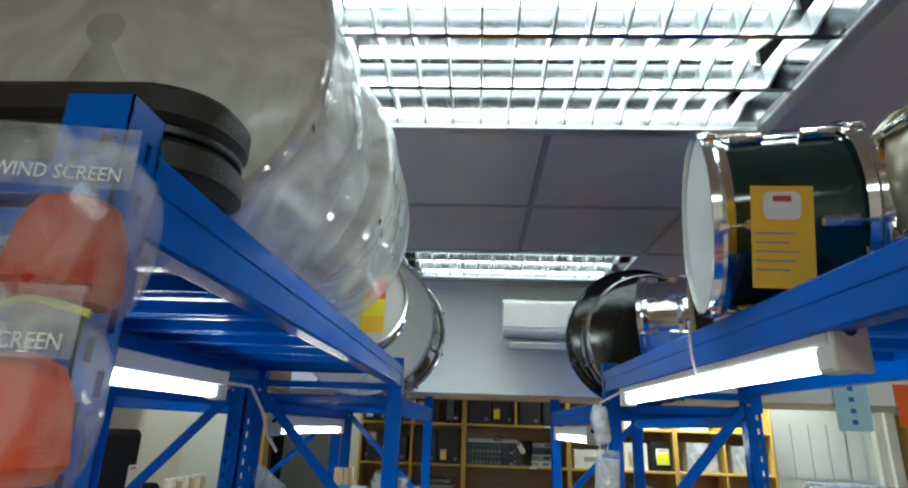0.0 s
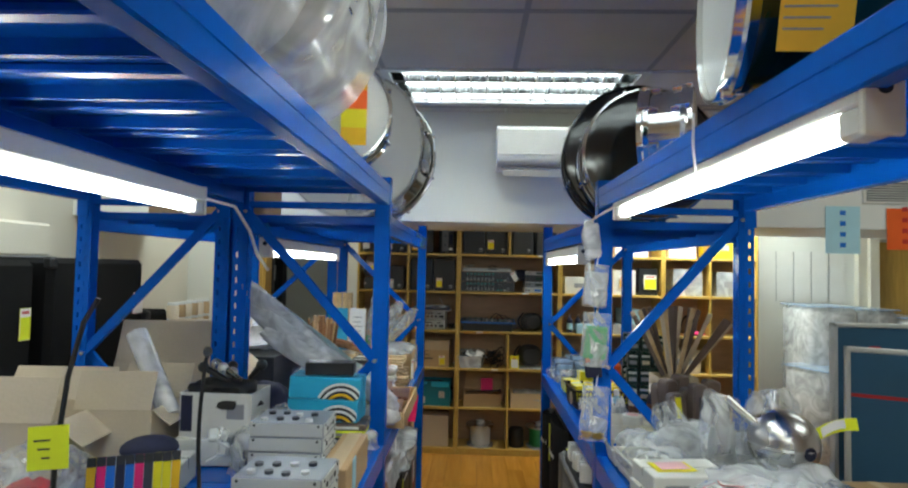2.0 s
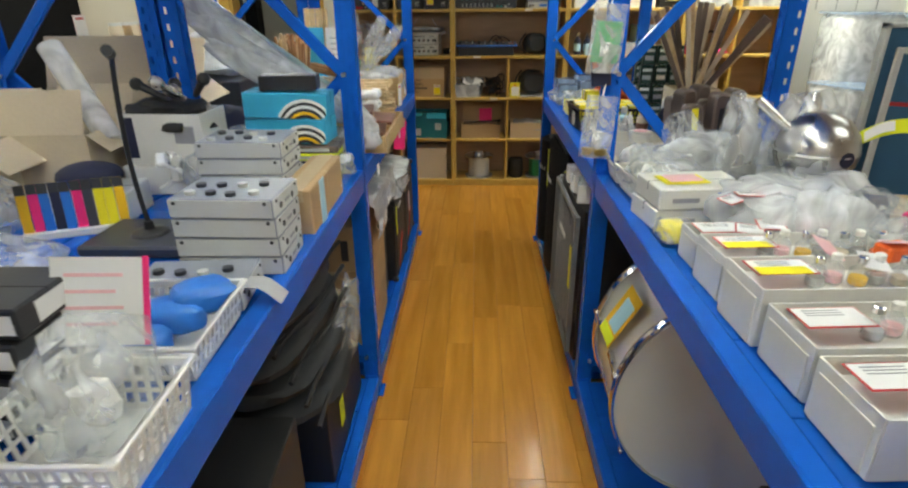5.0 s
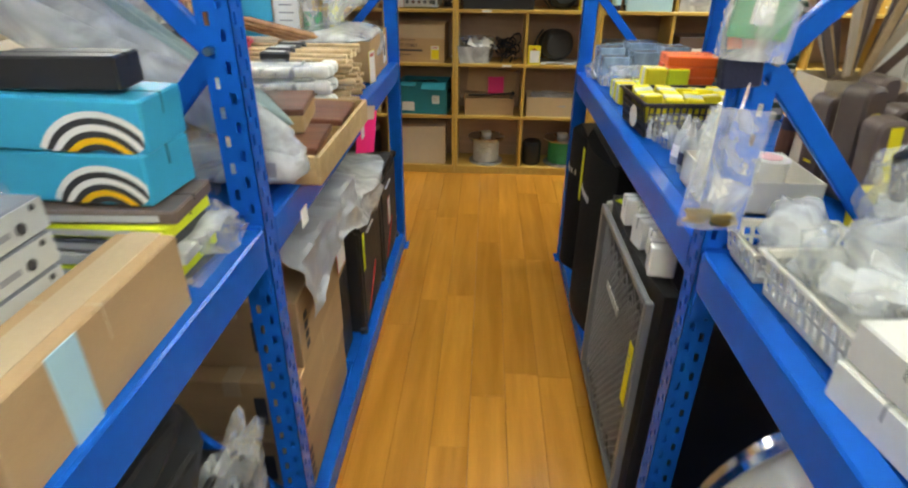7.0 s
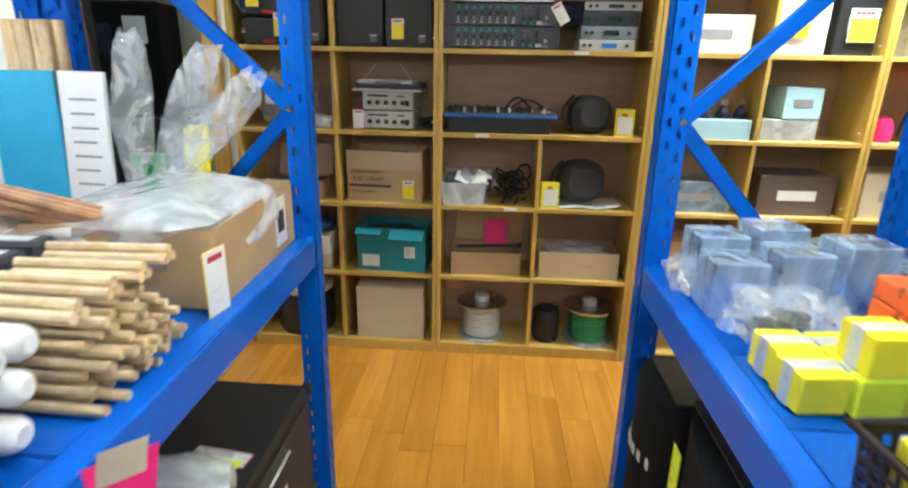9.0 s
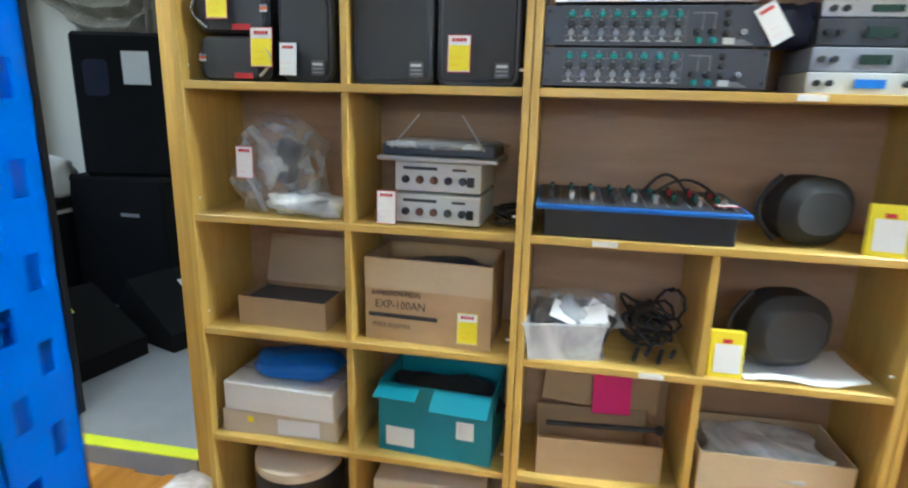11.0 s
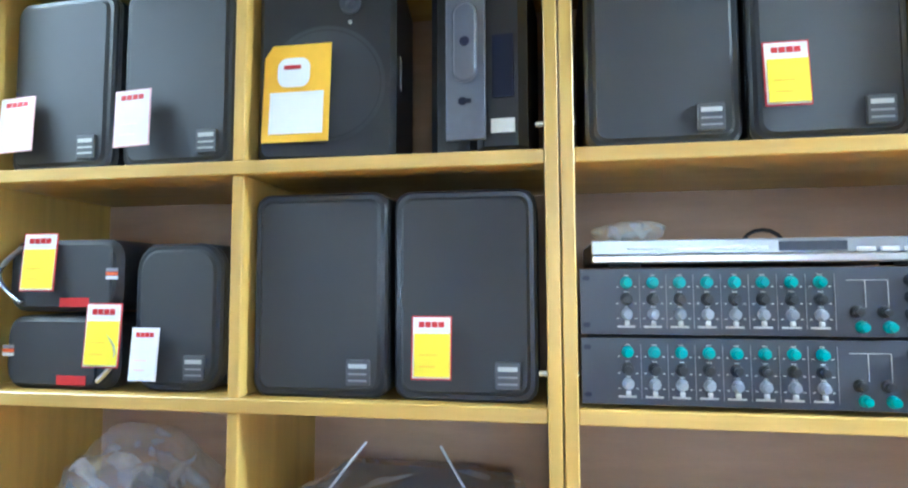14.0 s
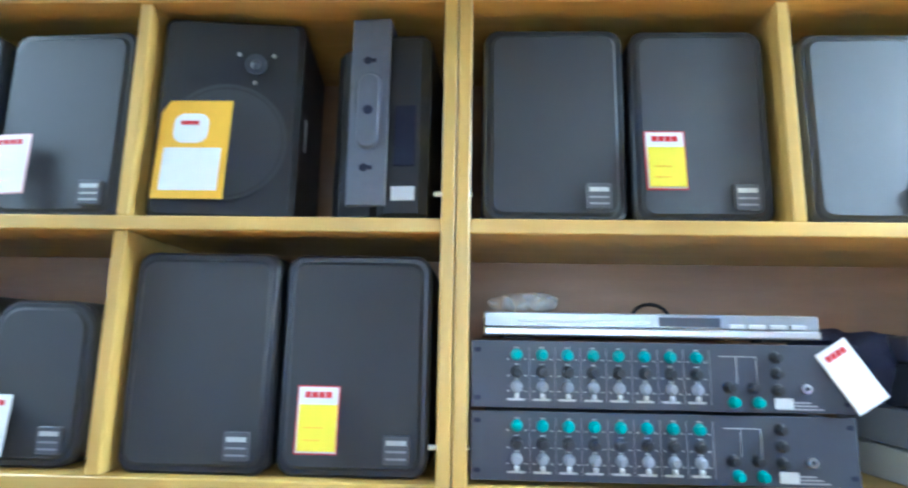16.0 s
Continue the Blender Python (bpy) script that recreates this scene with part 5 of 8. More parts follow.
part("lid", Geo().span(-0.135, 0.135, 0, 0.005, 0, 0.15, 0.001), CARDIN, e, m=pose(0, 0.078, 0.085, -18))
part("tray_edge", Geo().span(-0.12, 0.12, -0.06, 0.06, 0.06, 0.078, 0.008), SLATE, e, "dark grey case")
e = carton("carton", pose(-0.378, 5.295, ROW[2], 0, 0, -3), (0.35, 0.2, 0.235), CARD, "open brown carton printed EXP-100AN with a yellow tag", "cartons on the shelves", flaps=True)
part("folded_top", Geo().span(-0.176, 0.176, -0.1035, -0.1022, 0.15, 0.234), CARDIN, e)
part("filling", Geo().crumple((0, 0, 0.16), (0.3, 0.16, 0.1), 4, 0.3), SLATE, e, "dark pedal parts")
words("EXP-100AN", 0.034, pose(-0.075, -0.1026, 0.105), INK, e, 0.0005, 0.85)
words("EXPRESSION PEDAL", 0.02, pose(-0.085, -0.1026, 0.137), INK, e, 0.0005, 0.8)
words("MADE IN JAPAN", 0.02, pose(-0.1, -0.1026, 0.045), INK, e, 0.0005, 0.75)
part("print", Geo().span(-0.165, 0.03, -0.1026, -0.1021, 0.068, 0.08), INK, e)
price_tag(-0.27, 5.178, ROW[2] + 0.02, 0.055, 0.086, YELLOW, 2, 0, YELLOW, "yellow price card with red heading")
e = thing("storage_tub", pose(0.0, 5.275, ROW[2]), "clear plastic tub of leads in bags and white leaflets", "tub")
part("tub", Geo().lathe([(0.15, 0), (0.172, 0.1), (0.178, 0.1), (0.178, 0.106), (0.17, 0.106), (0.146, 0.004)], 4, pose(0, 0, 0, 0, 0, 45) @ Matrix.Diagonal((1, 0.7, 1, 1)), False), TOTE, e, smooth=0)
part("bottom", Geo().span(-0.09, 0.09, -0.06, 0.06, 0.0, 0.004), TOTE, e)
part("coiled_lead", Geo().crumple((0, 0, 0.075), (0.2, 0.13, 0.12), 11, 0.5), RUBBER, e)
part("film", Geo().crumple((0.0, 0, 0.11), (0.23, 0.14, 0.1), 12, 0.4, 26), CLEAR, e, smooth=1.1)
for a, b, t in ((-0.02, -0.07, 20), (0.05, -0.075, -15), (0.07, -0.05, 30)):
    part("leaflet", Geo().span(-0.035, 0.035, -0.001, 0.001, -0.025, 0.025), PAPER, e, "white leaflet", pose(a, b, 0.125, -40, t, 0))
e = thing("cable_coil", pose(0, 0, 0), "tangle of black audio leads beside a tub", "cable")
rt = random.Random(12)
for k in range(16):
    c0 = Vector((0.2 + rt.uniform(-0.05, 0.05), 5.27 + rt.uniform(-0.03, 0.03), ROW[2] + 0.05 + 0.006 * k))
    turn = pose(0, 0, 0, rt.uniform(-70, 70), rt.uniform(-40, 40), rt.uniform(0, 180))
    ra, rb = rt.uniform(0.03, 0.055), rt.uniform(0.025, 0.045)
    pts = [c0 + turn @ Vector((ra * math.cos(0.6 * t), rb * math.sin(0.6 * t), 0.012 * math.sin(1.3 * t + k))) for t in range(12)]
    part("lead", Geo().hose([(p.x, p.y, max(p.z, ROW[2] + 0.006)) for p in pts], 0.0045), RUBBER, e)
for k in range(4):
    part("plug", Geo().rod((0.16 + 0.03 * k, 5.2, ROW[2] + 0.012 + 0.02 * (k % 2)), (0.175 + 0.03 * k, 5.24, ROW[2] + 0.03), 0.007, 8), BLACK, e)

# fifth row
carton("carton", pose(-0.83, 5.29, ROW[1], 0, 0, 2), (0.36, 0.2, 0.075), BUFF, "pale flat carton with yellow and white labels", "cartons on the shelves", bars=((0.06, 0.035, 0.13, 0.05, PAPER), (-0.09, 0.05, 0.02, 0.02, YELLOW)))
carton("carton", pose(-0.82, 5.28, ROW[1] + 0.076, 0, 0, -2), (0.35, 0.2, 0.09), WBOX, "white corrugated carton on a pale one", "cartons on the shelves")
lump("blue_bag", Geo().crumple((-0.8, 5.29, ROW[1] + 0.198), (0.27, 0.16, 0.06), 14, 0.25, 26), BRIGHTBLUE, "glossy blue plastic bag on white carton", "plastic bag", smooth=1.1)
e = carton("carton", pose(-0.35, 5.29, ROW[1], 0, 0, -4), (0.33, 0.2, 0.215), TEAL, "teal carton with torn open top and white labels", "cartons on the shelves", flaps=True, bars=((-0.1, 0.05, 0.085, 0.06, PAPER), (0.09, 0.1, 0.05, 0.055, PAPER), (0.09, 0.1, 0.035, 0.04, GREYINK)))
flap(e, 0.16, 0.07, pose(0.08, -0.1, 0.213, -150), TEAL)
flap(e, 0.12, 0.06, pose(-0.1, -0.1, 0.213, -165), TEAL)
part("coiled_lead", Geo().crumple((0, 0, 0.14), (0.28, 0.15, 0.12), 31, 0.45), RUBBER, e, "black leads")
e = carton("carton", pose(0.09, 5.29, ROW[1], 0, 0, 4), (0.33, 0.19, 0.11), CARD, "open brown carton with a boom arm and pink note", "cartons on the shelves", flaps=True)
part("lid", Geo().span(-0.17, 0.17, 0, 0.005, 0, 0.16, 0.001), CARD, e, m=pose(0.02, 0.095, 0.11, -12, 6))
part("arm", Geo().rod((-0.14, -0.03, 0.12), (0.17, -0.06, 0.14), 0.007, 8).ball((0.16, -0.06, 0.14), 0.014, 10), RUBBER, e, "black boom arm")
part("note", Geo().span(0.0, 0.11, -0.02, -0.018, 0.1, 0.22), PINK, e, "fluorescent pink note", pose(0, 0.08, 0, -8))
e = carton("carton", pose(0.53, 5.29, ROW[1], 0, 0, 1), (0.37, 0.21, 0.13), CARDIN, "open pale carton of bagged fittings", "cartons on the shelves", flaps=True)
part("film_liner", Geo().crumple((0, 0, 0.09), (0.33, 0.18, 0.1), 17, 0.35, 28), CLOUDY, e, "bagged metal fittings", smooth=1.1)
part("dark_heap", Geo().crumple((0, 0, 0.07), (0.3, 0.16, 0.1), 18, 0.3), SLATE, e)

# bottom row
carton("carton", pose(-0.37, 5.29, ROW[0], 0, 0, 2), (0.33, 0.21, 0.27), BUFF, "plain buff carton on the bottom shelf", "cartons on the shelves")
e = thing("drum_practice_pad", pose(-0.82, 5.3, ROW[0]), "round black case topped by a pale disc", "case")
part("case", Geo().lathe([(0.135, 0), (0.14, 0.02), (0.14, 0.2), (0.135, 0.215)], 36), BLACK, e)
part("disc", Geo().lathe([(0.138, 0.216), (0.138, 0.245), (0.13, 0.25)], 36), BUFF, e)


def reel(x, material, label):
    e = thing("cable_reel", pose(x, 5.29, ROW[0]), label, "cable reel", "cable reels on the bottom shelf")
    part("lower_flange", Geo().lathe([(0.12, 0), (0.12, 0.01)], 36), TOTE, e)
    part("upper_flange", Geo().lathe([(0.125, 0.175), (0.125, 0.185), (0.03, 0.187)], 36), STEEL, e)
    part("hub", Geo().lathe([(0.035, 0.18), (0.035, 0.215), (0.02, 0.22)], 20), LIGHTGREY, e)
    g = Geo()
    prof = []
    for k in range(9):
        prof += [(0.086, 0.012 + 0.018 * k), (0.093, 0.021 + 0.018 * k)]
    g.lathe(prof + [(0.086, 0.174)], 32, None, False)
    part("wound_cable", g, material, e)
    return e


reel(0.085, LIGHTGREY, "reel of grey cable with a steel flange")
reel(0.62, GREENP, "reel of green cable with a pale flange")
lump("round_case", Geo().lathe([(0.06, 0), (0.065, 0.02), (0.065, 0.15), (0.055, 0.165)], 28), RUBBER, "small black round tin on the bottom shelf", "tin", m=pose(0.41, 5.27, ROW[0]))

# third unit: bottled cleaners and boxed goods
for k in range(5):
    e = thing("bottle", pose(0.87 + 0.075 * k, 5.24, ROW[3]), "dark polish bottle with a clear cap", "bottle", "polish bottles on the shelf")
    part("bottle_body", Geo().lathe([(0.026, 0), (0.028, 0.01), (0.028, 0.11), (0.012, 0.13), (0.012, 0.14)], 18), NAVY, e)
    part("cap", Geo().lathe([(0.014, 0.14), (0.014, 0.165), (0.01, 0.168)], 14), GLASS, e)
    part("label", Geo().lathe([(0.0285, 0.03), (0.0285, 0.085)], 18, None, False), PALEBLUE, e)
carton("carton", pose(1.06, 5.19, ROW[3]), (0.28, 0.03, 0.085), PALEBLUE, "pale blue display box in front of bottles", "boxed goods on the shelves")
goods = [(0.98, ROW[4], 0.34, 0.15, WBOX), (1.34, ROW[4], 0.2, 0.22, WBOX), (1.55, ROW[4], 0.17, 0.24, BLACK), (1.9, ROW[4], 0.26, 0.24, TOTE), (2.28, ROW[4], 0.26, 0.22, TOTE),
         (1.36, ROW[3], 0.24, 0.09, TOTE), (1.4, ROW[3] + 0.092, 0.16, 0.13, PALEBLUE), (1.0, ROW[2], 0.36, 0.14, BLUECLEAR), (1.45, ROW[2], 0.34, 0.18, TAUPE), (1.87, ROW[2], 0.3, 0.2, BUFF),
         (0.95, ROW[5], 0.3, 0.24, BLACK), (1.4, ROW[5], 0.3, 0.25, WBOX), (1.85, ROW[5], 0.24, 0.2, PAPER), (2.2, ROW[5], 0.24, 0.2, YELLOW), (1.0, ROW[1], 0.3, 0.2, CARD), (1.45, ROW[1], 0.3, 0.18, CARD)]
for x, z, w, h, mt in goods:
    carton("boxed_product", pose(x, 5.3, z, 0, 0, 3), (w, 0.2, h), mt, "boxed shop product standing on a wooden shelf", "boxed goods on the shelves", bars=((0, h * 0.5, w * 0.5, h * 0.25, PAPER if mt in (BLACK, TAUPE, CARD) else GREYINK),))
price_tag(1.33, 5.19, ROW[4] + 0.06, 0.07, 0.11, AMBER, 2, 0, PAPER, "white card with an amber panel")
price_tag(1.57, 5.19, ROW[4] + 0.05, 0.11, 0.13, LEMON, 2, 0, PAPER, "large white card with yellow panel")
e = thing("headset", pose(1.93, 5.27, ROW[3]), "black headband with a bright pink pad", "headset")
part("band", Geo().hose([(0.07 * math.cos(math.pi * k / 12), 0, 0.02 + 0.15 * math.sin(math.pi * k / 12)) for k in range(13)], 0.008), RUBBER, e)
part("pad", Geo().crumple((0.06, -0.03, 0.02), (0.14, 0.08, 0.035), 5, 0.2), PINK, e)
lump("pink_cup", Geo().lathe([(0.04, 0), (0.045, 0.06), (0.03, 0.1), (0.01, 0.11)], 20), PINK, "bright pink rounded plastic cup", "cup", m=pose(1.78, 5.26, ROW[3]))
for k in range(9):
    x = -1.0 + 0.2 * k + (0.06 if k % 2 else 0)
    z = (ROW[5], ROW[3], ROW[2], ROW[4])[k % 4]
    if k > 4:
        lump("shelf_label", Geo().span(-0.03, 0.03, -0.001, 0.001, -0.016, -0.002), PAPER, "small white paper label stuck on a shelf edge", "label", "shelf edge labels", pose(x, SY + 0.0015, z))


# ---- stock on the top shelves ----
def dust_sheet(x, y, z, r, ln, seed):
    """Clear sheet drawn over a drum that lies along y."""
    def fn(u, v):
        a = radians(-152 + 304 * u)
        w = 1 + 0.035 * noise.noise(Vector((u * 6, v * 3, seed))) + 0.03 * abs(noise.noise(Vector((u * 9 + v * 4, v * 2, seed))))
        rr = (r + 0.016) * w * (0.001 + min(1.0, v / 0.09)) ** 0.35
        return (x + rr * math.sin(a), y + ln * (v - 0.5), z + rr * math.cos(a))
    e = lump("dust_sheet", Geo().grid(fn, 60, 26), WRAP, "creased clear plastic dust sheet over a drum", "plastic sheet", "dust sheets on the drums", smooth=1.1)
    return e


dust_sheet(-0.625, 0.87, TOP1 + 0.345, 0.33, 0.42, 1)
dust_sheet(-0.565, 1.27, TOP1 + 0.325, 0.31, 0.44, 2)
lump("plastic_bag", Geo().crumple((-0.46, 2.66, TOP2 + 0.09), (0.24, 0.3, 0.18), 41, 0.4, 26), CLEAR, "clear sheet bunched under a bass drum", "plastic bag", smooth=1.1)
e = thing("instrument_case", pose(-0.63, 0.535, TOP1 + 0.004), "flat rounded black case with a zip lying on the rack", "case")
oval = rounded(0.62, 0.17, 0.08, 8)
for k, (z0, z1) in enumerate(((0.0, 0.055), (0.06, 0.115))):
    g = Geo()
    slab(oval, z0, z1, 0.014, g, pose(0, 0, 0, 90) @ Matrix.Diagonal((1, 1, -1, 1)))
    part("shell_half", g, TOLEX, e)
rim = Geo()
slab(rounded(0.612, 0.162, 0.078, 8), 0.053, 0.062, 0.001, rim, pose(0, 0, 0, 90) @ Matrix.Diagonal((1, 1, -1, 1)))
part("zip", rim, BLACK, e)

e = thing("leaflet", pose(-0.392, 1.828, TOP1 + 0.065, 0, 0, 6), "orange and yellow leaflet hung on a snare drum", "leaflet")
part("sheet", Geo().span(-0.04, 0.04, -0.001, 0.001, 0.0, 0.23), AMBER, e)
part("patch", Geo().span(-0.04, 0.04, -0.002, -0.0012, 0.115, 0.175), ORANGE, e)
part("patch", Geo().span(-0.04, 0.04, -0.002, -0.0012, 0.055, 0.114), YELLOW, e)
e = thing("leaflet", pose(0.482, 0.9, TOP1 + 0.012, 8, 3, -8), "yellow leaflet with a white note hung on a tom drum", "leaflet")
part("sheet", Geo().span(-0.05, 0.05, -0.001, 0.001, 0.0, 0.18), AMBER, e)
part("note", slab([(a, b + 0.145) for a, b in rounded(0.06, 0.05, 0.012)], -0.002, -0.0012, 0.0002), PAPER, e)
part("note_print", Geo().span(-0.015, 0.015, -0.0026, -0.0021, 0.152, 0.162), RED, e)
for k in range(5):
    part("writing", Geo().span(-0.045, 0.01 + 0.008 * (k % 3), -0.002, -0.0012, 0.03 + 0.016 * k, 0.033 + 0.016 * k), GREYINK, e)
e = thing("drum_bracket", pose(0.665, 0.93, TOP1 + 0.09), "blue-grey wing bolt bracket on a tom drum", "drum fitting")
part("block", Geo().box((0, 0, 0), (0.04, 0.03, 0.025), 0.006), CHROME, e)
part("lever", Geo().bar((0, -0.015, 0.01), (-0.03, -0.02, 0.07), 0.012, 0.008, 0.003), SLATE, e)
carton("carton", pose(-1.3, 2.9, TOP2 + 0.003), (0.5, 0.4, 0.26), CARD, "brown carton on top of the rear rack", "cartons on the racks", CARDIN)
carton("carton", pose(-1.25, 1.3, TOP1 + 0.003), (0.5, 0.5, 0.28), CARD, "large brown carton on top of the rear rack", "cartons on the racks", CARDIN)
carton("carton", pose(-1.25, 0.72, TOP1 + 0.003), (0.45, 0.4, 0.42), CARD, "tall brown carton on top of the rear rack", "cartons on the racks", CARDIN)


SLEEVE = film_mat("thin_clear_sleeve", (0.9, 0.93, 0.96), 0.12, 0.08, 9)
# hanging foam wind screens
for x, y, z, mt, band in ((-0.343, 0.335, 1.968, FOAM_RED, CLEAR), (-0.352, 0.328, 1.848, FOAM_ORANGE, CLEAR)):
    e = thing("wind_screen_pack", pose(x, y, z, 0, 0, 8), "foam microphone wind screen in a clear hanging bag", "accessory pack", "hanging wind screen packs")
    part("foam", Geo().lathe([(0.034, 0), (0.041, 0.012), (0.036, 0.055), (0.027, 0.076), (0.01, 0.084)], 24, pose(0, 0, -0.122)), mt, e)
    part("film", Geo().crumple((0, 0.0, -0.07), (0.112, 0.088, 0.15), 3 + z, 0.1, 26, None, False), SLEEVE, e, smooth=1.1)
    part("header_card", Geo().span(-0.05, 0.05, -0.036, -0.035, -0.044, 0.004), SLEEVE, e)
    words("WIND SCREEN", 0.0155, pose(0.0, -0.0375, -0.034), PAPER, e, 0.0005, 0.85)
    part("hook", Geo().hose([(0, 0, 0), (0, 0.01, 0.02), (0.005, 0.03, 0.03)], 0.002), RUBBER, e)
    part("tie", Geo().hose([(-0.03, -0.02, -0.128), (0.0, -0.03, -0.122), (0.035, -0.02, -0.131)], 0.003), LEMON, e, "yellow wire tie")

# ---- left rack, first bay ----
Z = DECK_L + 0.003
e = basket(-0.435, 0.905, Z, 0.17, 0.18, 0.085, WPLASTIC, "white slotted plastic basket of bagged parts", 2)
bag(-0.435, 0.93, Z + 0.006, (0.14, 0.13, 0.16), 51, CLEAR, "clear bag of white fittings in a basket", PAPER, 0.4)
e = basket(-0.465, 1.16, Z, 0.17, 0.2, 0.07, WPLASTIC, "white slotted plastic basket of blue packets", 2)
for k in range(3):
    lump("blue_packet", Geo().crumple((0, 0, 0.03), (0.11, 0.07, 0.055), 60 + k, 0.12, 20), BRIGHTBLUE, "shiny blue packet in a white basket", "packet", "blue packets in a basket", pose(-0.495 + 0.035 * k, 1.12 + 0.045 * k, Z + 0.014 + 0.014 * k, 8, 10, 25 * k))
e = thing("price_sign", pose(-0.482, 1.03, Z + 0.085, -14, 6, 14), "white price sign with a pink edge and pale writing", "sign")
part("card", Geo().span(-0.062, 0.062, -0.001, 0.001, 0, 0.13), PAPER, e)
part("edge", Geo().span(0.056, 0.064, -0.002, 0.002, 0, 0.132), PINK, e)
for k in range(4):
    part("writing", Geo().span(-0.045, 0.02 + 0.01 * (k % 2), -0.0018, -0.0012, 0.03 + 0.024 * k, 0.035 + 0.024 * k), PALEPINK, e)


def stomp(x, y, z, turn=0, knobs=True, group="stacked grey steel control boxes"):
    e = thing("control_box", pose(x, y, z, 0, 0, turn), "grey steel audio control box with knobs", "audio box", group)
    part("case", Geo().span(-0.11, 0.11, -0.08, 0.08, 0.001, 0.042, 0.003), GREY, e)
    part("front", Geo().span(-0.1075, 0.1075, -0.0815, -0.0802, 0.003, 0.04), LIGHTGREY, e)
    part("side_plate", Geo().span(0.1102, 0.1118, -0.078, 0.078, 0.003, 0.04), LIGHTGREY, e)
    for a in (-0.095, 0.095):
        part("screw", Geo().rod((a, -0.084, 0.034), (a, -0.081, 0.034), 0.004, 8), INK, e)
    for a in (-0.06, 0.06):
        part("screw", Geo().rod((0.1115, a, 0.034), (0.1135, a, 0.034), 0.004, 8), INK, e)
        part("jack", Geo().rod((0.1115, a * 0.6, 0.018), (0.1135, a * 0.6, 0.018), 0.007, 10), INK, e)
    part("print", Geo().span(0.112, 0.1125, -0.012, 0.02, 0.015, 0.022), GREYINK, e)
    if knobs:
        r = random.Random(int(x * 1000 + y * 100))
        for k in range(8):
            a, b = -0.075 + 0.045 * (k % 4), -0.045 + 0.06 * (k // 4) + r.uniform(-0.01, 0.01)
            part("knob", Geo().rod((a, b, 0.042), (a, b, 0.05), 0.011, 12), SLATE if k % 3 else LIGHTGREY, e)
    return e


for k in range(4):
    stomp(-0.466, 1.51, Z + 0.043 * k, 2 - k, k == 3)
for k in range(5):
    stomp(-0.55, 1.82 + 0.002 * k, Z + 0.043 * k, -3 + k, k == 4)
stomp(-0.5, 1.34, Z, 6, True)
lump("instruction_leaflet", Geo().grid(lambda u, v: (-0.44 + 0.12 * u, 1.285 + 0.05 * v + 0.02 * u, Z + 0.012 + 0.03 * math.sin(3 * u) - 0.05 * max(0, u - 0.7)), 12, 6), GREYBAG, "grey folded cloth hanging over the deck edge", "cloth", smooth=1.1)
carton("carton", pose(-0.392, 1.835, Z, 0, 0, 1), (0.085, 0.35, 0.115), CARD, "brown carton with pale tape beside grey boxes", "cartons on the racks", CARDIN)
lump("tape_strip", Geo().span(-0.3475, -0.3455, 1.74, 1.785, Z + 0.0, Z + 0.115), PALEBLUE, "pale green tape strip on a carton", "tape")
for k in range(6):
    mt = (SLATE, LEMON, LIGHTGREY, SLATE, LEMON, TAUPE)[k]
    carton("flat_pack", pose(-0.52 + 0.008 * (k % 3), 2.1, Z + 0.0225 * k, 0, 0, 3 * (k % 3) - 3), (0.27, 0.13, 0.021), mt, "flat string packet in a loose stack", "stack of flat packets", bars=((0.03, 0.01, 0.16, 0.01, LIGHTGREY),))
for k in range(2):
    e = carton("cyan_carton", pose(-0.52, 2.115, Z + 0.137 + 0.077 * k, 0, 2 * k, -3 + 5 * k), (0.25, 0.12, 0.075), CYAN, "cyan carton printed with a striped white arc", "cyan cartons")
    for j, mt in enumerate((PAPER, INK, PAPER, INK, AMBER, INK)):
        r = 0.088 - 0.009 * j
        arc = Geo()
        for q in range(12):
            a0, a1 = radians(35 + 10 * q), radians(35 + 10 * (q + 1))
            pts = [(0.06 + (r + s) * math.cos(a), -0.0612 - 0.0003 * j, -0.032 + (r + s) * math.sin(a)) for a, s in ((a0, -0.005), (a1, -0.005), (a1, 0.004), (a0, 0.004))]
            pts = [(min(0.123, max(-0.12, p[0])), p[1], min(0.072, max(0.002, p[2]))) for p in pts]
            arc.add(pts, [(0, 1, 2, 3)])
        part("print_arc", arc, mt, e, smooth=0)
carton("black_case", pose(-0.51, 2.11, Z + 0.293, 0, 0, 4), (0.17, 0.07, 0.045), BLACK, "small black case on the cyan cartons", category="case")

# paging microphone
e = thing("paging_microphone", pose(-0.73, 1.6, Z), "black gooseneck microphone on a dark desk base", "microphone")
part("base", Geo().span(-0.13, 0.13, -0.09, 0.1, 0, 0.028, 0.006), SLATE, e)
part("base_ring", Geo().lathe([(0.045, 0.028), (0.04, 0.034), (0.012, 0.04), (0.01, 0.06)], 24), BLACK, e)
part("gooseneck", Geo().hose([(-0.01 * math.sin(k * 0.3), 0, 0.05 + 0.033 * k) for k in range(12)] + [(0.01, -0.01, 0.43), (0.02, -0.03, 0.445)], 0.0055, 8), RUBBER, e)
part("capsule", Geo().rod((0.018, -0.025, 0.442), (0.035, -0.06, 0.452), 0.012, 12), BLACK, e)
e = thing("card_rack", pose(-0.945, 1.65, Z, 0, 0, 22), "rack of bright coloured accessory cards", "card rack")
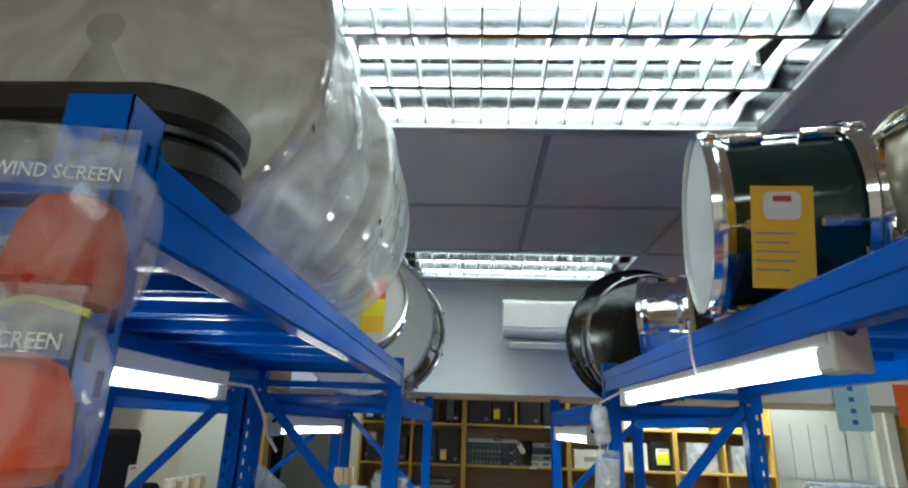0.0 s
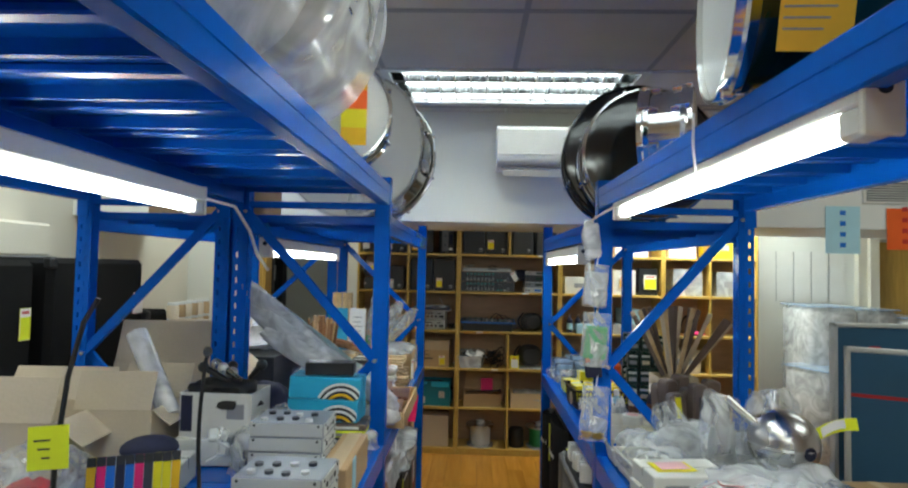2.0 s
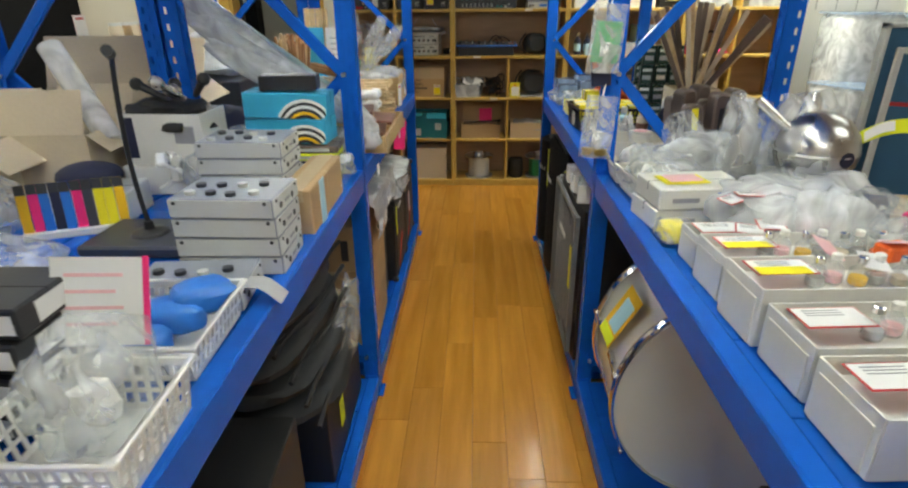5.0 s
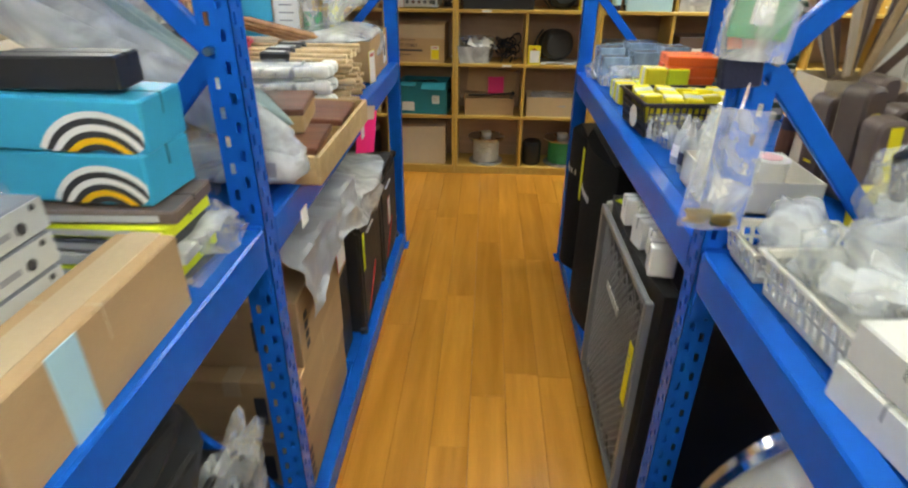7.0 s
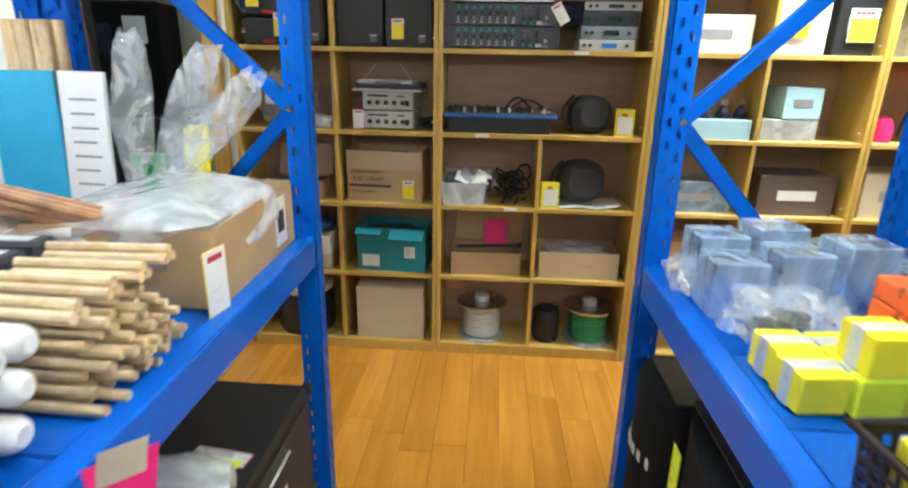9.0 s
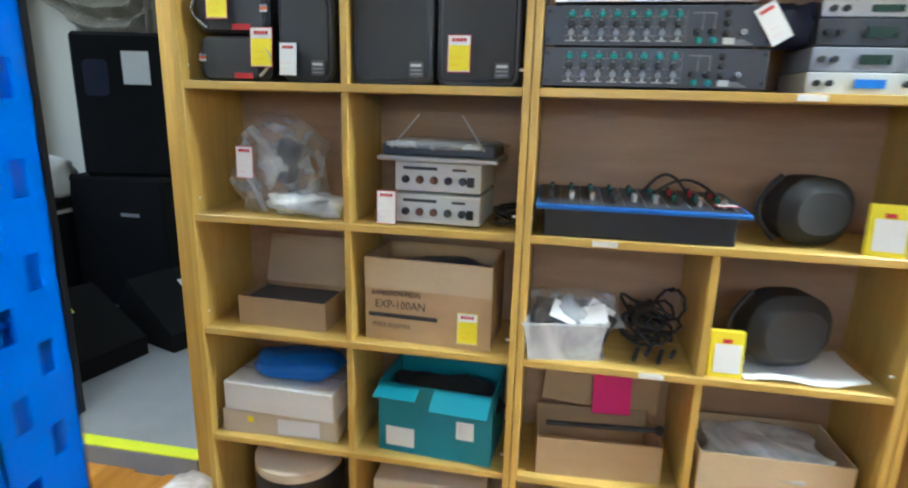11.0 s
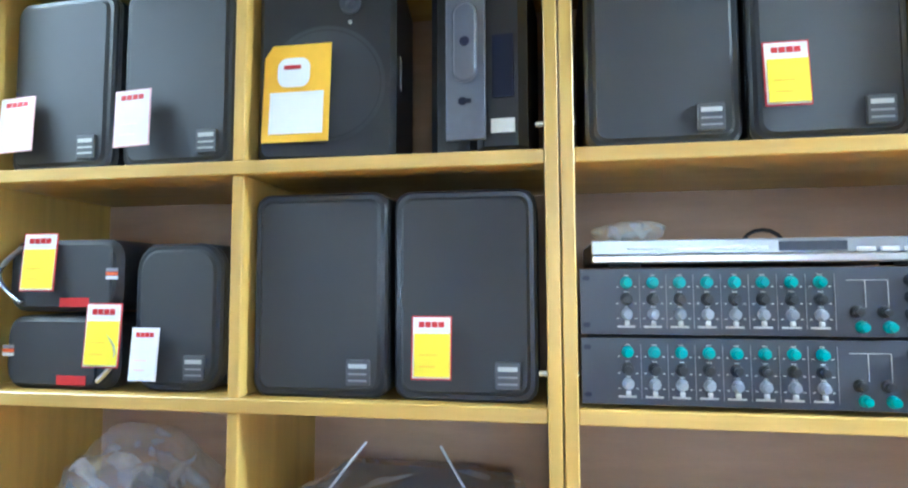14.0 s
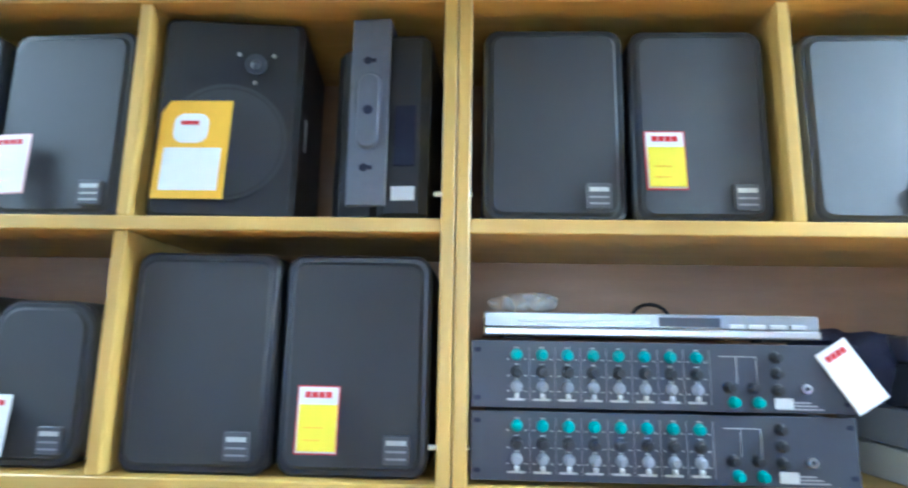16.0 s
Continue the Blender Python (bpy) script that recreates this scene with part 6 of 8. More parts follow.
part("rail", Geo().span(-0.12, 0.12, -0.012, 0.02, 0, 0.02, 0.003), WPLASTIC, e)
for k, mt in enumerate((AMBER, PINK, BRIGHTBLUE, NAVY, BRIGHTBLUE, PINK, SLATE, YELLOW, YELLOW, AMBER)):
    c = part("card", Geo().span(-0.011, 0.011, -0.001, 0.001, 0, 0.12), mt, e, m=pose(-0.105 + 0.0235 * k, 0.003 * (k % 2), 0.018, -8))
    part("card_head", Geo().span(-0.011, 0.011, -0.002, -0.0012, 0.095, 0.12), INK, c)
e = carton("carton", pose(-0.87, 2.06, Z, 0, 0, 3), (0.27, 0.17, 0.09), WBOX, "white cartons under an open box of microphones", "white cartons")
e = carton("carton", pose(-0.865, 2.06, Z + 0.092, 0, 0, -2), (0.25, 0.16, 0.15), WBOX, "open white carton full of black microphones", "white cartons", flaps=True, bars=((-0.1, 0.08, 0.04, 0.12, NAVY), (0.07, 0.09, 0.06, 0.05, GREYINK)))
part("coiled_lead", Geo().crumple((0, 0, 0.13), (0.22, 0.14, 0.1), 71, 0.4, 26), RUBBER, e, "black microphones and leads")
for k in range(6):
    lump("microphone", Geo().rod((0, 0, 0), (0.09, 0.02, 0.02), 0.008, 10, 0.012).ball((0.1, 0.022, 0.022), 0.019, 12), BLACK if k % 2 else STEEL, "small handheld microphone in an open carton", "microphone", "microphones in a carton", pose(-0.93 + 0.03 * k, 2.03 + 0.012 * (k % 3), Z + 0.245 + 0.008 * k, 0, -20, 60 * k))
carton("carton", pose(-0.98, 1.8, Z, 0, 0, 8), (0.22, 0.15, 0.08), WBOX, "white carton with a computer mouse on it", "white cartons")
lump("cap", Geo().ball((0, 0, 0), 0.075, 20, (1.1, 0.8, 0.5)), NAVY, "dark glossy rounded cap on a carton", "cap", m=pose(-0.98, 1.79, Z + 0.115, 0, 0, 20))
for k in range(5):
    stand = Geo().rod((0, 0, 0), (0.05, 0.01, 0.03), 0.006, 8).box((0.05, 0.01, 0.04), (0.03, 0.025, 0.04), 0.006)
    lump("metal_clip", stand, STEEL if k % 2 else WPLASTIC, "small metal clamp lying among cartons", "clamp", "small clamps", pose(-0.84 + 0.018 * k, 1.87 + 0.02 * (k % 2), Z + 0.05 + 0.012 * k, 10 * k, 0, 50 * k))
e = thing("price_sign", pose(-0.99, 1.4, Z), "bright yellow handwritten card clipped on a black stand", "sign")
part("stand", Geo().hose([(0, 0, 0), (-0.005, 0.01, 0.2), (0.01, 0.02, 0.4), (0.035, 0.03, 0.53), (0.07, 0.03, 0.59)], 0.006), RUBBER, e)
part("foot", Geo().lathe([(0.04, 0), (0.04, 0.008), (0.01, 0.012)], 20), RUBBER, e)
part("card", Geo().span(-0.055, 0.045, -0.001, 0.001, 0.0, 0.1), LEMON, e, "fluorescent yellow card", pose(0.0, -0.012, 0.19, -6, -6))
for k in range(3):
    part("writing", Geo().span(-0.04 + 0.01 * k, 0.0, -0.0016, -0.0012, 0.065 - 0.02 * k, 0.069 - 0.02 * k), INK, e, m=pose(0.0, -0.012, 0.19, -6, -6))

# black supply units and pressed metal brackets nearest the aisle end
for k in range(4):
    e = carton("power_supply", pose(-0.63 + 0.006 * k, 1.0 + 0.004 * k, Z + 0.048 * k, 0, 0, -8 + 3 * k), (0.18, 0.13, 0.045), BLACKSAT, "flat black boxed power unit in a stack", "stack of black boxes", category="power unit", bars=((0.06, 0.023, 0.05, 0.028, PAPER),))
    part("end_label", Geo().span(0.0902, 0.0912, -0.03, 0.03, 0.008, 0.038), PAPER, e)
for k in range(4):
    e = thing("metal_bracket", pose(-0.69 + 0.008 * k, 0.8 + 0.006 * k, Z + 0.045 * k, 0, 0, -12), "pressed grey steel mounting plate with flange", "bracket", "stack of steel plates")
    part("plate", Geo().span(-0.16, 0.12, -0.1, 0.1, 0.0, 0.004, 0.001), SILVER, e)
    part("plate_rim", Geo().span(-0.1, 0.08, -0.07, 0.07, 0.004, 0.009, 0.003), SILVER, e)
    part("flange", Geo().span(-0.16, -0.02, -0.1, -0.096, 0, 0.044, 0.001).span(-0.16, -0.02, 0.06, 0.1, 0.004, 0.044, 0.003), SLATE, e)
    part("knob", Geo().rod((-0.06, -0.112, 0.022), (-0.06, -0.1, 0.022), 0.011, 14), CHROME, e)
bag(-0.9, 1.3, Z, (0.3, 0.2, 0.12), 81, CLEAR, "clear bag of leads beside cartons", SLATE, 0.4)
bag(-1.15, 1.25, Z, (0.3, 0.3, 0.14), 82, CLOUDY, "large crumpled clear bag on the rear rack", WPLASTIC, 0.4)
bag(-1.2, 1.6, Z, (0.25, 0.25, 0.16), 83, CLEAR, "large crumpled clear bag on the rear rack", RED, 0.4)
carton("carton", pose(-1.15, 1.02, Z, 0, 0, 10), (0.3, 0.25, 0.09), CARD, "low brown carton on the rear rack", "cartons on the racks", CARDIN)
for x, y, w, d, h in ((-1.42, 1.85, 0.36, 0.3, 0.2), (-1.17, 2.02, 0.25, 0.28, 0.2), (-1.3, 2.62, 0.42, 0.4, 0.26)):
    e = carton("carton", pose(x, y, Z - (0.1 if y > 2.3 else 0), 0, 0, 4), (w, d, h + (0.1 if y > 2.3 else 0)), BUFF, "large open buff carton with raised flaps", "buff cartons", flaps=True)
    hh = h + (0.1 if y > 2.3 else 0)
    flap(e, w * 0.98, d * 0.45, pose(0, -d / 2, hh, 72), BUFF)
    flap(e, w * 0.98, d * 0.4, pose(0, d / 2, hh, 60), BUFF)
    flap(e, d * 0.95, w * 0.3, pose(w / 2, 0, hh, 0, 0, -90) @ pose(0, 0, 0, -40), BUFF)
lump("cardboard_tube", Geo().rod((-1.22, 2.1, Z + 0.42), (-1.02, 1.98, Z + 0.16), 0.035, 18), CLOUDY, "film wrapped tube leaning on cartons", "tube")
lump("cloth_pouch", Geo().crumple((-0.85, 2.4, Z + 0.09), (0.26, 0.2, 0.18), 91, 0.35, 26), NAVY, "soft dark cloth pouch lying in a heap", "cloth", "heaps of cloth pouches", smooth=1.1)
lump("cloth_pouch", Geo().crumple((-1.0, 2.38, Z + 0.12), (0.2, 0.16, 0.2), 92, 0.35, 26), BROWNCLOTH, "soft brown leather pouch lying in a heap", "cloth", "heaps of cloth pouches", smooth=1.1)
for k in range(7):
    a = k / 6
    g = Geo().crumple((0, 0, 0), (0.1, 0.07, 0.62), 100 + k, 0.16, 22, None, False)
    lump("sleeved_stand", g, TEALBAG if k % 3 else CLOUDY, "grey-green sleeved stand in clear film leaning on the rack post", "stand sleeve", "leaning sleeved stands", pose(-0.72 + 0.05 * a + 0.015 * k, 2.37 + 0.035 * (k % 3), Z + 0.4 - 0.022 * k, 8, -48 - 2 * k, 0), smooth=1.1)
lump("plastic_sheet", Geo().crumple((-0.42, 2.16, Z + 0.04), (0.14, 0.16, 0.08), 95, 0.4, 24), CLEAR, "clear film bunched at the rack post", "plastic sheet", smooth=1.1)
bag(-0.7, 1.92, Z, (0.16, 0.14, 0.15), 96, CLEAR, "clear bag with a dark adaptor", NAVY, 0.35)
bag(-0.68, 2.07, Z, (0.14, 0.12, 0.18), 97, CLEAR, "clear bag with a dark adaptor", SLATE, 0.35)

# below the first left deck
ZL = LOW + 0.003
carton("black_cabinet", pose(-0.62, 1.95, ZL, 0, 0, 1), (0.46, 0.5, 0.36), TOLEX, "black covered speaker cabinet with a yellow tag", category="loudspeaker")
flat_tag(-0.383, 1.86, ZL + 0.14, 0.05, 0.1, 0, LEMON, None, "bright yellow tag hanging on a cabinet", 0).matrix_basis = pose(-0.384, 1.86, ZL + 0.16, 90, 0, 90)
for k in range(5):
    e = thing("gig_bag", pose(-0.63, 1.83 - 0.02 * k, ZL + 0.365 + 0.082 * k, 0, 8 - 3 * k, 2 - 3 * k), "soft black padded nylon gig bag in a heap", "gig bag", "heap of black gig bags")
    part("body", Geo().crumple((0, 0, 0.035), (0.56 - 0.03 * k, 0.66, 0.085), 120 + k, 0.1, 30), NYLON, e)
    part("pocket", Geo().crumple((0.05, 0, 0.075), (0.36, 0.42, 0.03), 130 + k, 0.08, 24), NYLON, e)
    part("strap", Geo().hose([(0.26, -0.3 + 0.06 * j, 0.04 + 0.012 * math.sin(j)) for j in range(9)], 0.007), RUBBER, e)
lump("plastic_sheet", Geo().crumple((-0.385, 2.0, ZL + 0.42), (0.06, 0.3, 0.24), 99, 0.5, 24, None, False), CLEAR, "torn clear film hanging from the gig bags", "plastic sheet", smooth=1.1)
for k in range(2):
    carton("black_case", pose(-0.62, 1.15 + 0.02 * k, ZL + 0.24 * k, 0, 0, 3 * k), (0.5, 0.55, 0.235), TOLEX, "flat black instrument case under the rack", "black cases under the rack", category="case")

# ---- left rack, second bay ----
e = thing("block_tray", pose(-0.49, 2.75, Z), "shallow pale wooden tray of walnut topped blocks", "tray")
part("bottom", Geo().span(-0.2, 0.2, -0.26, 0.26, 0, 0.006), MAPLE, e)
for s in (-1, 1):
    part("side", Geo().span(s * 0.2 - 0.005, s * 0.2 + 0.005, -0.265, 0.265, 0, 0.065, 0.002), MAPLE, e)
    part("end", Geo().span(-0.195, 0.195, s * 0.26 - 0.005, s * 0.26 + 0.005, 0, 0.065, 0.002), MAPLE, e)
for k, (x, y, z, t) in enumerate(((-0.39, 2.63, 0.01, 4), (-0.39, 2.88, 0.01, 2), (-0.57, 2.66, 0.01, -4), (-0.57, 2.89, 0.01, 2), (-0.45, 2.73, 0.07, 8), (-0.62, 2.74, 0.07, 22))):
    e = thing("wood_block", pose(x, y, Z + z, 0, 3 * (k % 2), t), "pale wooden percussion block with a walnut top", "wood block", "wood blocks in a tray")
    part("block", Geo().span(-0.075, 0.075, -0.1, 0.1, 0, 0.042, 0.003), MAPLE, e)
    part("cap", Geo().span(-0.078, 0.078, -0.103, 0.103, 0.042, 0.058, 0.003), WALNUT, e)
lump("wrapped_pack", Geo().box((-0.43, 2.44, Z + 0.07), (0.25, 0.09, 0.075), 0.016).crumple((-0.43, 2.44, Z + 0.065), (0.26, 0.1, 0.08), 140, 0.14, 30), CLOUDY, "white plastic wrapped packet with a grey label", "packet", smooth=1.1)
lump("plastic_sheet", Geo().crumple((-0.62, 2.42, Z + 0.07), (0.28, 0.18, 0.16), 141, 0.4, 28), CLEAR, "crumpled clear film by the tray", "plastic sheet", smooth=1.1)
lump("pack_label", Geo().span(-0.03, 0.03, -0.0006, 0.0006, 0, 0.03), GREYINK, "grey printed label on white packet", "label", m=pose(-0.37, 2.372, Z + 0.06, -5))
for k in range(9):
    r = random.Random(200 + k)
    e = thing("wrapped_rod", pose(-0.66, 3.06 + 0.045 * (k % 3) + 0.015 * (k // 3), Z + 0.03 + 0.045 * (k // 3), 0, r.uniform(-2, 2), r.uniform(-5, 5)), "white rod with a bell end wrapped in film", "wrapped rod", "film wrapped rods")
    part("rod", Geo().rod((-0.26, 0, 0), (0.2, 0, 0), 0.015, 12), WPLASTIC, e)
    part("bell_end", Geo().lathe([(0.016, 0), (0.022, 0.01), (0.022, 0.035), (0.018, 0.045), (0.012, 0.05)], 18, pose(0.2, 0, 0, 0, 90)), WPLASTIC, e)
    part("film", Geo().crumple((-0.03, 0, 0), (0.5, 0.05, 0.045), 210 + k, 0.25, 18, None, False), SLEEVE, e, smooth=1.1)
stick_mesh = Geo().lathe([(0.0068, 0), (0.0072, 0.01), (0.0072, 0.3), (0.004, 0.395), (0.0055, 0.402), (0.003, 0.41)], 8, pose(0.205, 0, 0, 0, -90)).mesh("drum_stick", STICK)
for row in range(7):
    for col in range(12 - row):
        r = random.Random(row * 50 + col)
        ob = new("drum_stick", stick_mesh)
        ob.matrix_basis = pose(-0.585 + r.uniform(-0.035, 0.02), 3.235 + 0.0205 * col + 0.009 * row, Z + 0.008 + 0.0165 * row, 0, r.uniform(-0.5, 0.5), r.uniform(-2, 2) + (180 if r.random() < 0.0 else 0))
        tagged(ob, "pale wooden drum stick in a stacked pile", "drum stick", "stacked drum sticks")
for k in range(4):
    e = thing("stick_pack", pose(-0.63, 3.26 + 0.06 * k, Z + 0.128 + 0.004 * (k % 2), 0, 0, 2 * k - 3), "pair of pale sticks in a sleeve with a black band", "stick pack", "sleeved stick packs")
    for a, b in ((-0.009, 0.005), (0.009, 0.005), (0.0, 0.018)):
        part("stick", Geo().rod((-0.24, a, b), (0.24, a, b), 0.0085, 8), STICK, e)
    part("band", Geo().span(-0.05, 0.05, -0.024, 0.024, -0.004, 0.03, 0.006), INK, e, "black paper band")
    part("band_print", Geo().span(-0.035, 0.03, -0.012, 0.012, 0.0302, 0.0308), LIGHTGREY, e)
e = carton("carton", pose(-0.55, 3.76, Z, 0, 0, 1), (0.35, 0.42, 0.15), CARD, "long open brown carton of bagged sticks", "cartons on the racks", flaps=True)
part("label", Geo().span(0.1765, 0.1775, 0.08, 0.15, 0.02, 0.13), PAPER, e)
part("label_print", Geo().span(0.178, 0.1785, 0.095, 0.135, 0.05, 0.1), INK, e)
lump("plastic_bag", Geo().crumple((-0.55, 3.74, Z + 0.12), (0.34, 0.4, 0.13), 150, 0.3, 30), CLOUDY, "grey clear bags of sticks over the carton", "plastic bag", "clear plastic bags of accessories", smooth=1.1)
price_tag(-0.372, 3.55, Z + 0.0, 0.06, 0.12, None, 0, 0, YELLOW, "white and yellow card at the deck edge").matrix_basis = pose(-0.366, 3.54, Z + 0.002, 0, 0, 80)
e = thing("pink_card", pose(-0.318, 3.17, Z - 0.04, 0, 12, 62), "fluorescent pink card taped to the rack beam", "card")
part("card", Geo().span(-0.05, 0.045, -0.001, 0.001, -0.11, 0.03), PINK, e)
part("tape", Geo().span(-0.03, 0.03, -0.002, -0.0012, 0.0, 0.045), BUFF, e)
for yy in (2.42, 3.05):
    lump("shelf_label", Geo().span(-0.001, 0.001, -0.02, 0.02, -0.02, 0.02), PAPER, "small white label on blue rack beam", "label", "rack beam labels", pose(-0.311, yy, Z - 0.045))
e = thing("stick_bucket", pose(-0.87, 3.33, Z), "pink bucket full of brown drum sticks", "bucket")
part("bucket", Geo().lathe([(0.075, 0), (0.08, 0.01), (0.125, 0.17), (0.132, 0.17), (0.13, 0.178), (0.12, 0.175), (0.074, 0.012), (0.0005, 0.01)], 28, None, False), mat("pink_bucket_plastic", (0.62, 0.04, 0.08), 0.35), e)
r = random.Random(9)
for k in range(34):
    a, q = r.uniform(0, 6.28), r.uniform(0, 0.06)
    b = Vector((q * math.cos(a), q * math.sin(a), 0.02))
    t = b * (1.5 + r.uniform(0, 0.5)) + Vector((0, 0, r.uniform(0.3, 0.36)))
    part("stick", Geo().rod(b, t, 0.0085, 8, 0.0075), STICK if k % 3 == 0 else BROWNSTICK, e)
for k in range(16):
    lump("brown_stick", Geo().rod((-0.16, 0, 0), (0.16, 0, 0), 0.008, 8), BROWNSTICK, "brown wooden rod in a loose bundle", "stick", "bundle of brown rods", pose(-0.7 + 0.006 * (k % 5), 3.56 + 0.014 * (k % 6), Z + 0.16 + 0.013 * (k // 6), 0, 14, 6 + (k % 4)))
e = carton("carton", pose(-0.83, 3.62, Z, 0, 0, 0), (0.2, 0.22, 0.14), BUFF, "plain carton under the rod bundle", "cartons on the racks")
for x, w, mt, lb, t in ((-0.89, 0.13, CYAN, "bright blue card folder standing upright", 14), (-0.77, 0.11, PAPER, "white printed sheet standing upright", -6)):
    e = thing("folder", pose(x, 3.8, Z, -5, 0, t), lb, "folder", "standing folders")
    part("cover", Geo().span(-w / 2, w / 2, 0, 0.012, 0, 0.4, 0.002), mt, e)
    if mt is PAPER:
        for k in range(7):
            part("writing", Geo().span(-0.03, 0.035 - 0.008 * (k % 2), -0.0012, -0.0003, 0.16 + 0.03 * k, 0.165 + 0.03 * k), GREYINK, e)
for k in range(22):
    r = random.Random(300 + k)
    lump("tall_stick", Geo().rod((0, 0, 0), (r.uniform(-0.02, 0.02), 0.02, 0.5), 0.009, 8), STICK, "pale stick standing behind the folder", "stick", "standing pale sticks", pose(-0.94 + 0.012 * (k % 11), 3.85 + 0.018 * (k // 11), Z))
carton("green_packet", pose(-0.68, 3.88, Z, -6), (0.08, 0.03, 0.22), GREENP, "green packet with dark print standing upright", "upright packets", category="packet")
carton("yellow_packet", pose(-0.59, 3.93, Z, -6), (0.06, 0.02, 0.28), YELLOW, "yellow packet standing upright", "upright packets", category="packet")
for k, (dx, t) in enumerate(((0.02, 6), (0.08, 26), (0.1, 44))):
    lump("plastic_bag", Geo().crumple((0, 0, 0.16), (0.075, 0.045, 0.3), 160 + k, 0.35, 26, None, False), CLEAR, "upright clear bag of pale rods", "plastic bag", "clear plastic bags of accessories", pose(-0.7 + dx, 3.84, Z + 0.17, 0, t, 0), smooth=1.1)
carton("carton", pose(-1.28, 3.3, 0.903), (0.5, 0.6, 0.3), SLATE, "dark crate on the rear rack", "cartons on the racks")
bag(-1.25, 3.3, 1.206, (0.4, 0.5, 0.2), 170, CLOUDY, "white film bag on a dark crate", PAPER, 0.3)

# below the second left deck
for y, w, h in ((3.76, 0.42, 0.46), (3.32, 0.4, 0.46)):
    e = thing("speaker_cabinet", pose(-0.62, y, ZL), "black vinyl covered speaker cabinet with a price strip", "loudspeaker", "black cabinets under the rack")
    part("body", Geo().span(-0.25, 0.25, -w / 2, w / 2, 0, h, 0.008), TOLEX, e)
    part("grille", Geo().span(0.2505, 0.256, -w / 2 + 0.03, w / 2 - 0.03, 0.03, h - 0.03, 0.002), GRILLE, e)
    for s in (-1, 1):
        for q in (0.0, h):
            part("corner", Geo().box((0.245, s * (w / 2 - 0.005), q + (0.012 if q == 0 else -0.012)), (0.03, 0.03, 0.03), 0.008), BLACK, e)
    part("trim_line", Geo().bar((0.258, -w * 0.3, 0.06), (0.258, w * 0.1, 0.2), 0.004, 0.003), RED, e)
    part("logo_bar", Geo().bar((0.257, -w * 0.25, h - 0.07), (0.257, w * 0.05, h - 0.07), 0.012, 0.002), LIGHTGREY, e)
flat_tag(-0.47, 3.66, ZL + 0.462, 0.14, 0.05, -8, PAPER, LEMON, "white and yellow price strip on a cabinet")
flat_tag(0, 0, 0, 0.06, 0.13, 0, PAPER, None, "white spec sheet taped on a cabinet").matrix_basis = pose(-0.362, 3.72, ZL + 0.26, 90, 0, 90)
flat_tag(0, 0, 0, 0.03, 0.15, 0, LEMON, None, "yellow strip hanging on a cabinet").matrix_basis = pose(-0.362, 3.16, ZL + 0.34, 90, 0, 90)
for z, h, m2, y0 in ((0.0, 0.19, CARD, 2.63), (0.192, 0.19, CARD, 2.64), (0.384, 0.2, CARD, 2.72)):
    e = carton("carton", pose(-0.55, y0, ZL + z, 0, 0, 2), (0.34, 0.5 if z < 0.3 else 0.55, h), m2, "brown corrugated carton with black print, stacked", "stacked cartons under the rack", CARDIN)
    part("print", Geo().span(0.1706, 0.1712, -0.235, -0.205, 0.03, 0.05).span(0.1706, 0.1712, -0.235, -0.205, 0.06, 0.08).span(0.1706, 0.1712, -0.235, -0.205, 0.09, 0.11).span(0.1706, 0.1712, -0.235, -0.205, 0.12, 0.14), INK, e)
    part("end_print", Geo().span(0.05, 0.08, -0.2515 if z < 0.3 else -0.2765, -0.2508 if z < 0.3 else -0.2758, 0.05, 0.14), INK, e)
flat_tag(0, 0, 0, 0.1, 0.15, 0, PAPER, None, "white delivery note on a carton").matrix_basis = pose(-0.377, 2.9, ZL + 0.5, 90, 0, 90)


def drape_sheet(u, v):
    fold = 0.03 * noise.noise(Vector((u * 4, v * 5, 3))) + 0.02 * noise.noise(Vector((u * 9, v * 11, 5)))
    over = max(0.0, u - 0.62)
    return (-0.74 + 0.62 * min(u, 0.62) + 0.05 * over + fold, 2.44 + 0.6 * v + 0.05 * u - 0.04 * over, ZL + 0.66 + 0.06 * (1 - u) + fold - over * (0.3 + 0.08 * math.sin(v * 7 + 1)))


def edge_film(u, v):
    fold = 0.02 * noise.noise(Vector((u * 5, v * 4, 9))) + 0.008 * noise.noise(Vector((u * 15, v * 12, 2)))
    return (-0.66 + 0.3 * u + fold * 0.3, 2.0 + 0.22 * v + 0.05 * u + fold * 0.4, Z + 0.006 + 0.1 * (1 - u) * v + abs(fold) * 1.4 - 0.06 * max(0.0, u - 0.92))


lump("plastic_sheet", Geo().grid(edge_film, 28, 20), CLEAR, "loose clear film lying over the deck edge", "plastic sheet", smooth=0.6)
lump("plastic_sheet", Geo().grid(drape_sheet, 30, 34), GREYBAG, "crumpled grey plastic sheet draped over cartons", "plastic sheet", smooth=0.6)
lump("plastic_sheet", Geo().crumple((-0.5, 3.25, ZL + 0.55), (0.36, 0.5, 0.16), 175, 0.35, 30), CLOUDY, "clear film bunched on a speaker cabinet", "plastic sheet", smooth=1.1)
carton("black_case", pose(-0.62, 3.0, ZL), (0.42, 0.16, 0.62), NYLON, "upright black padded case between cartons", category="case")

# ---- right rack, first bay ----
ZR = DECK_R + 0.003
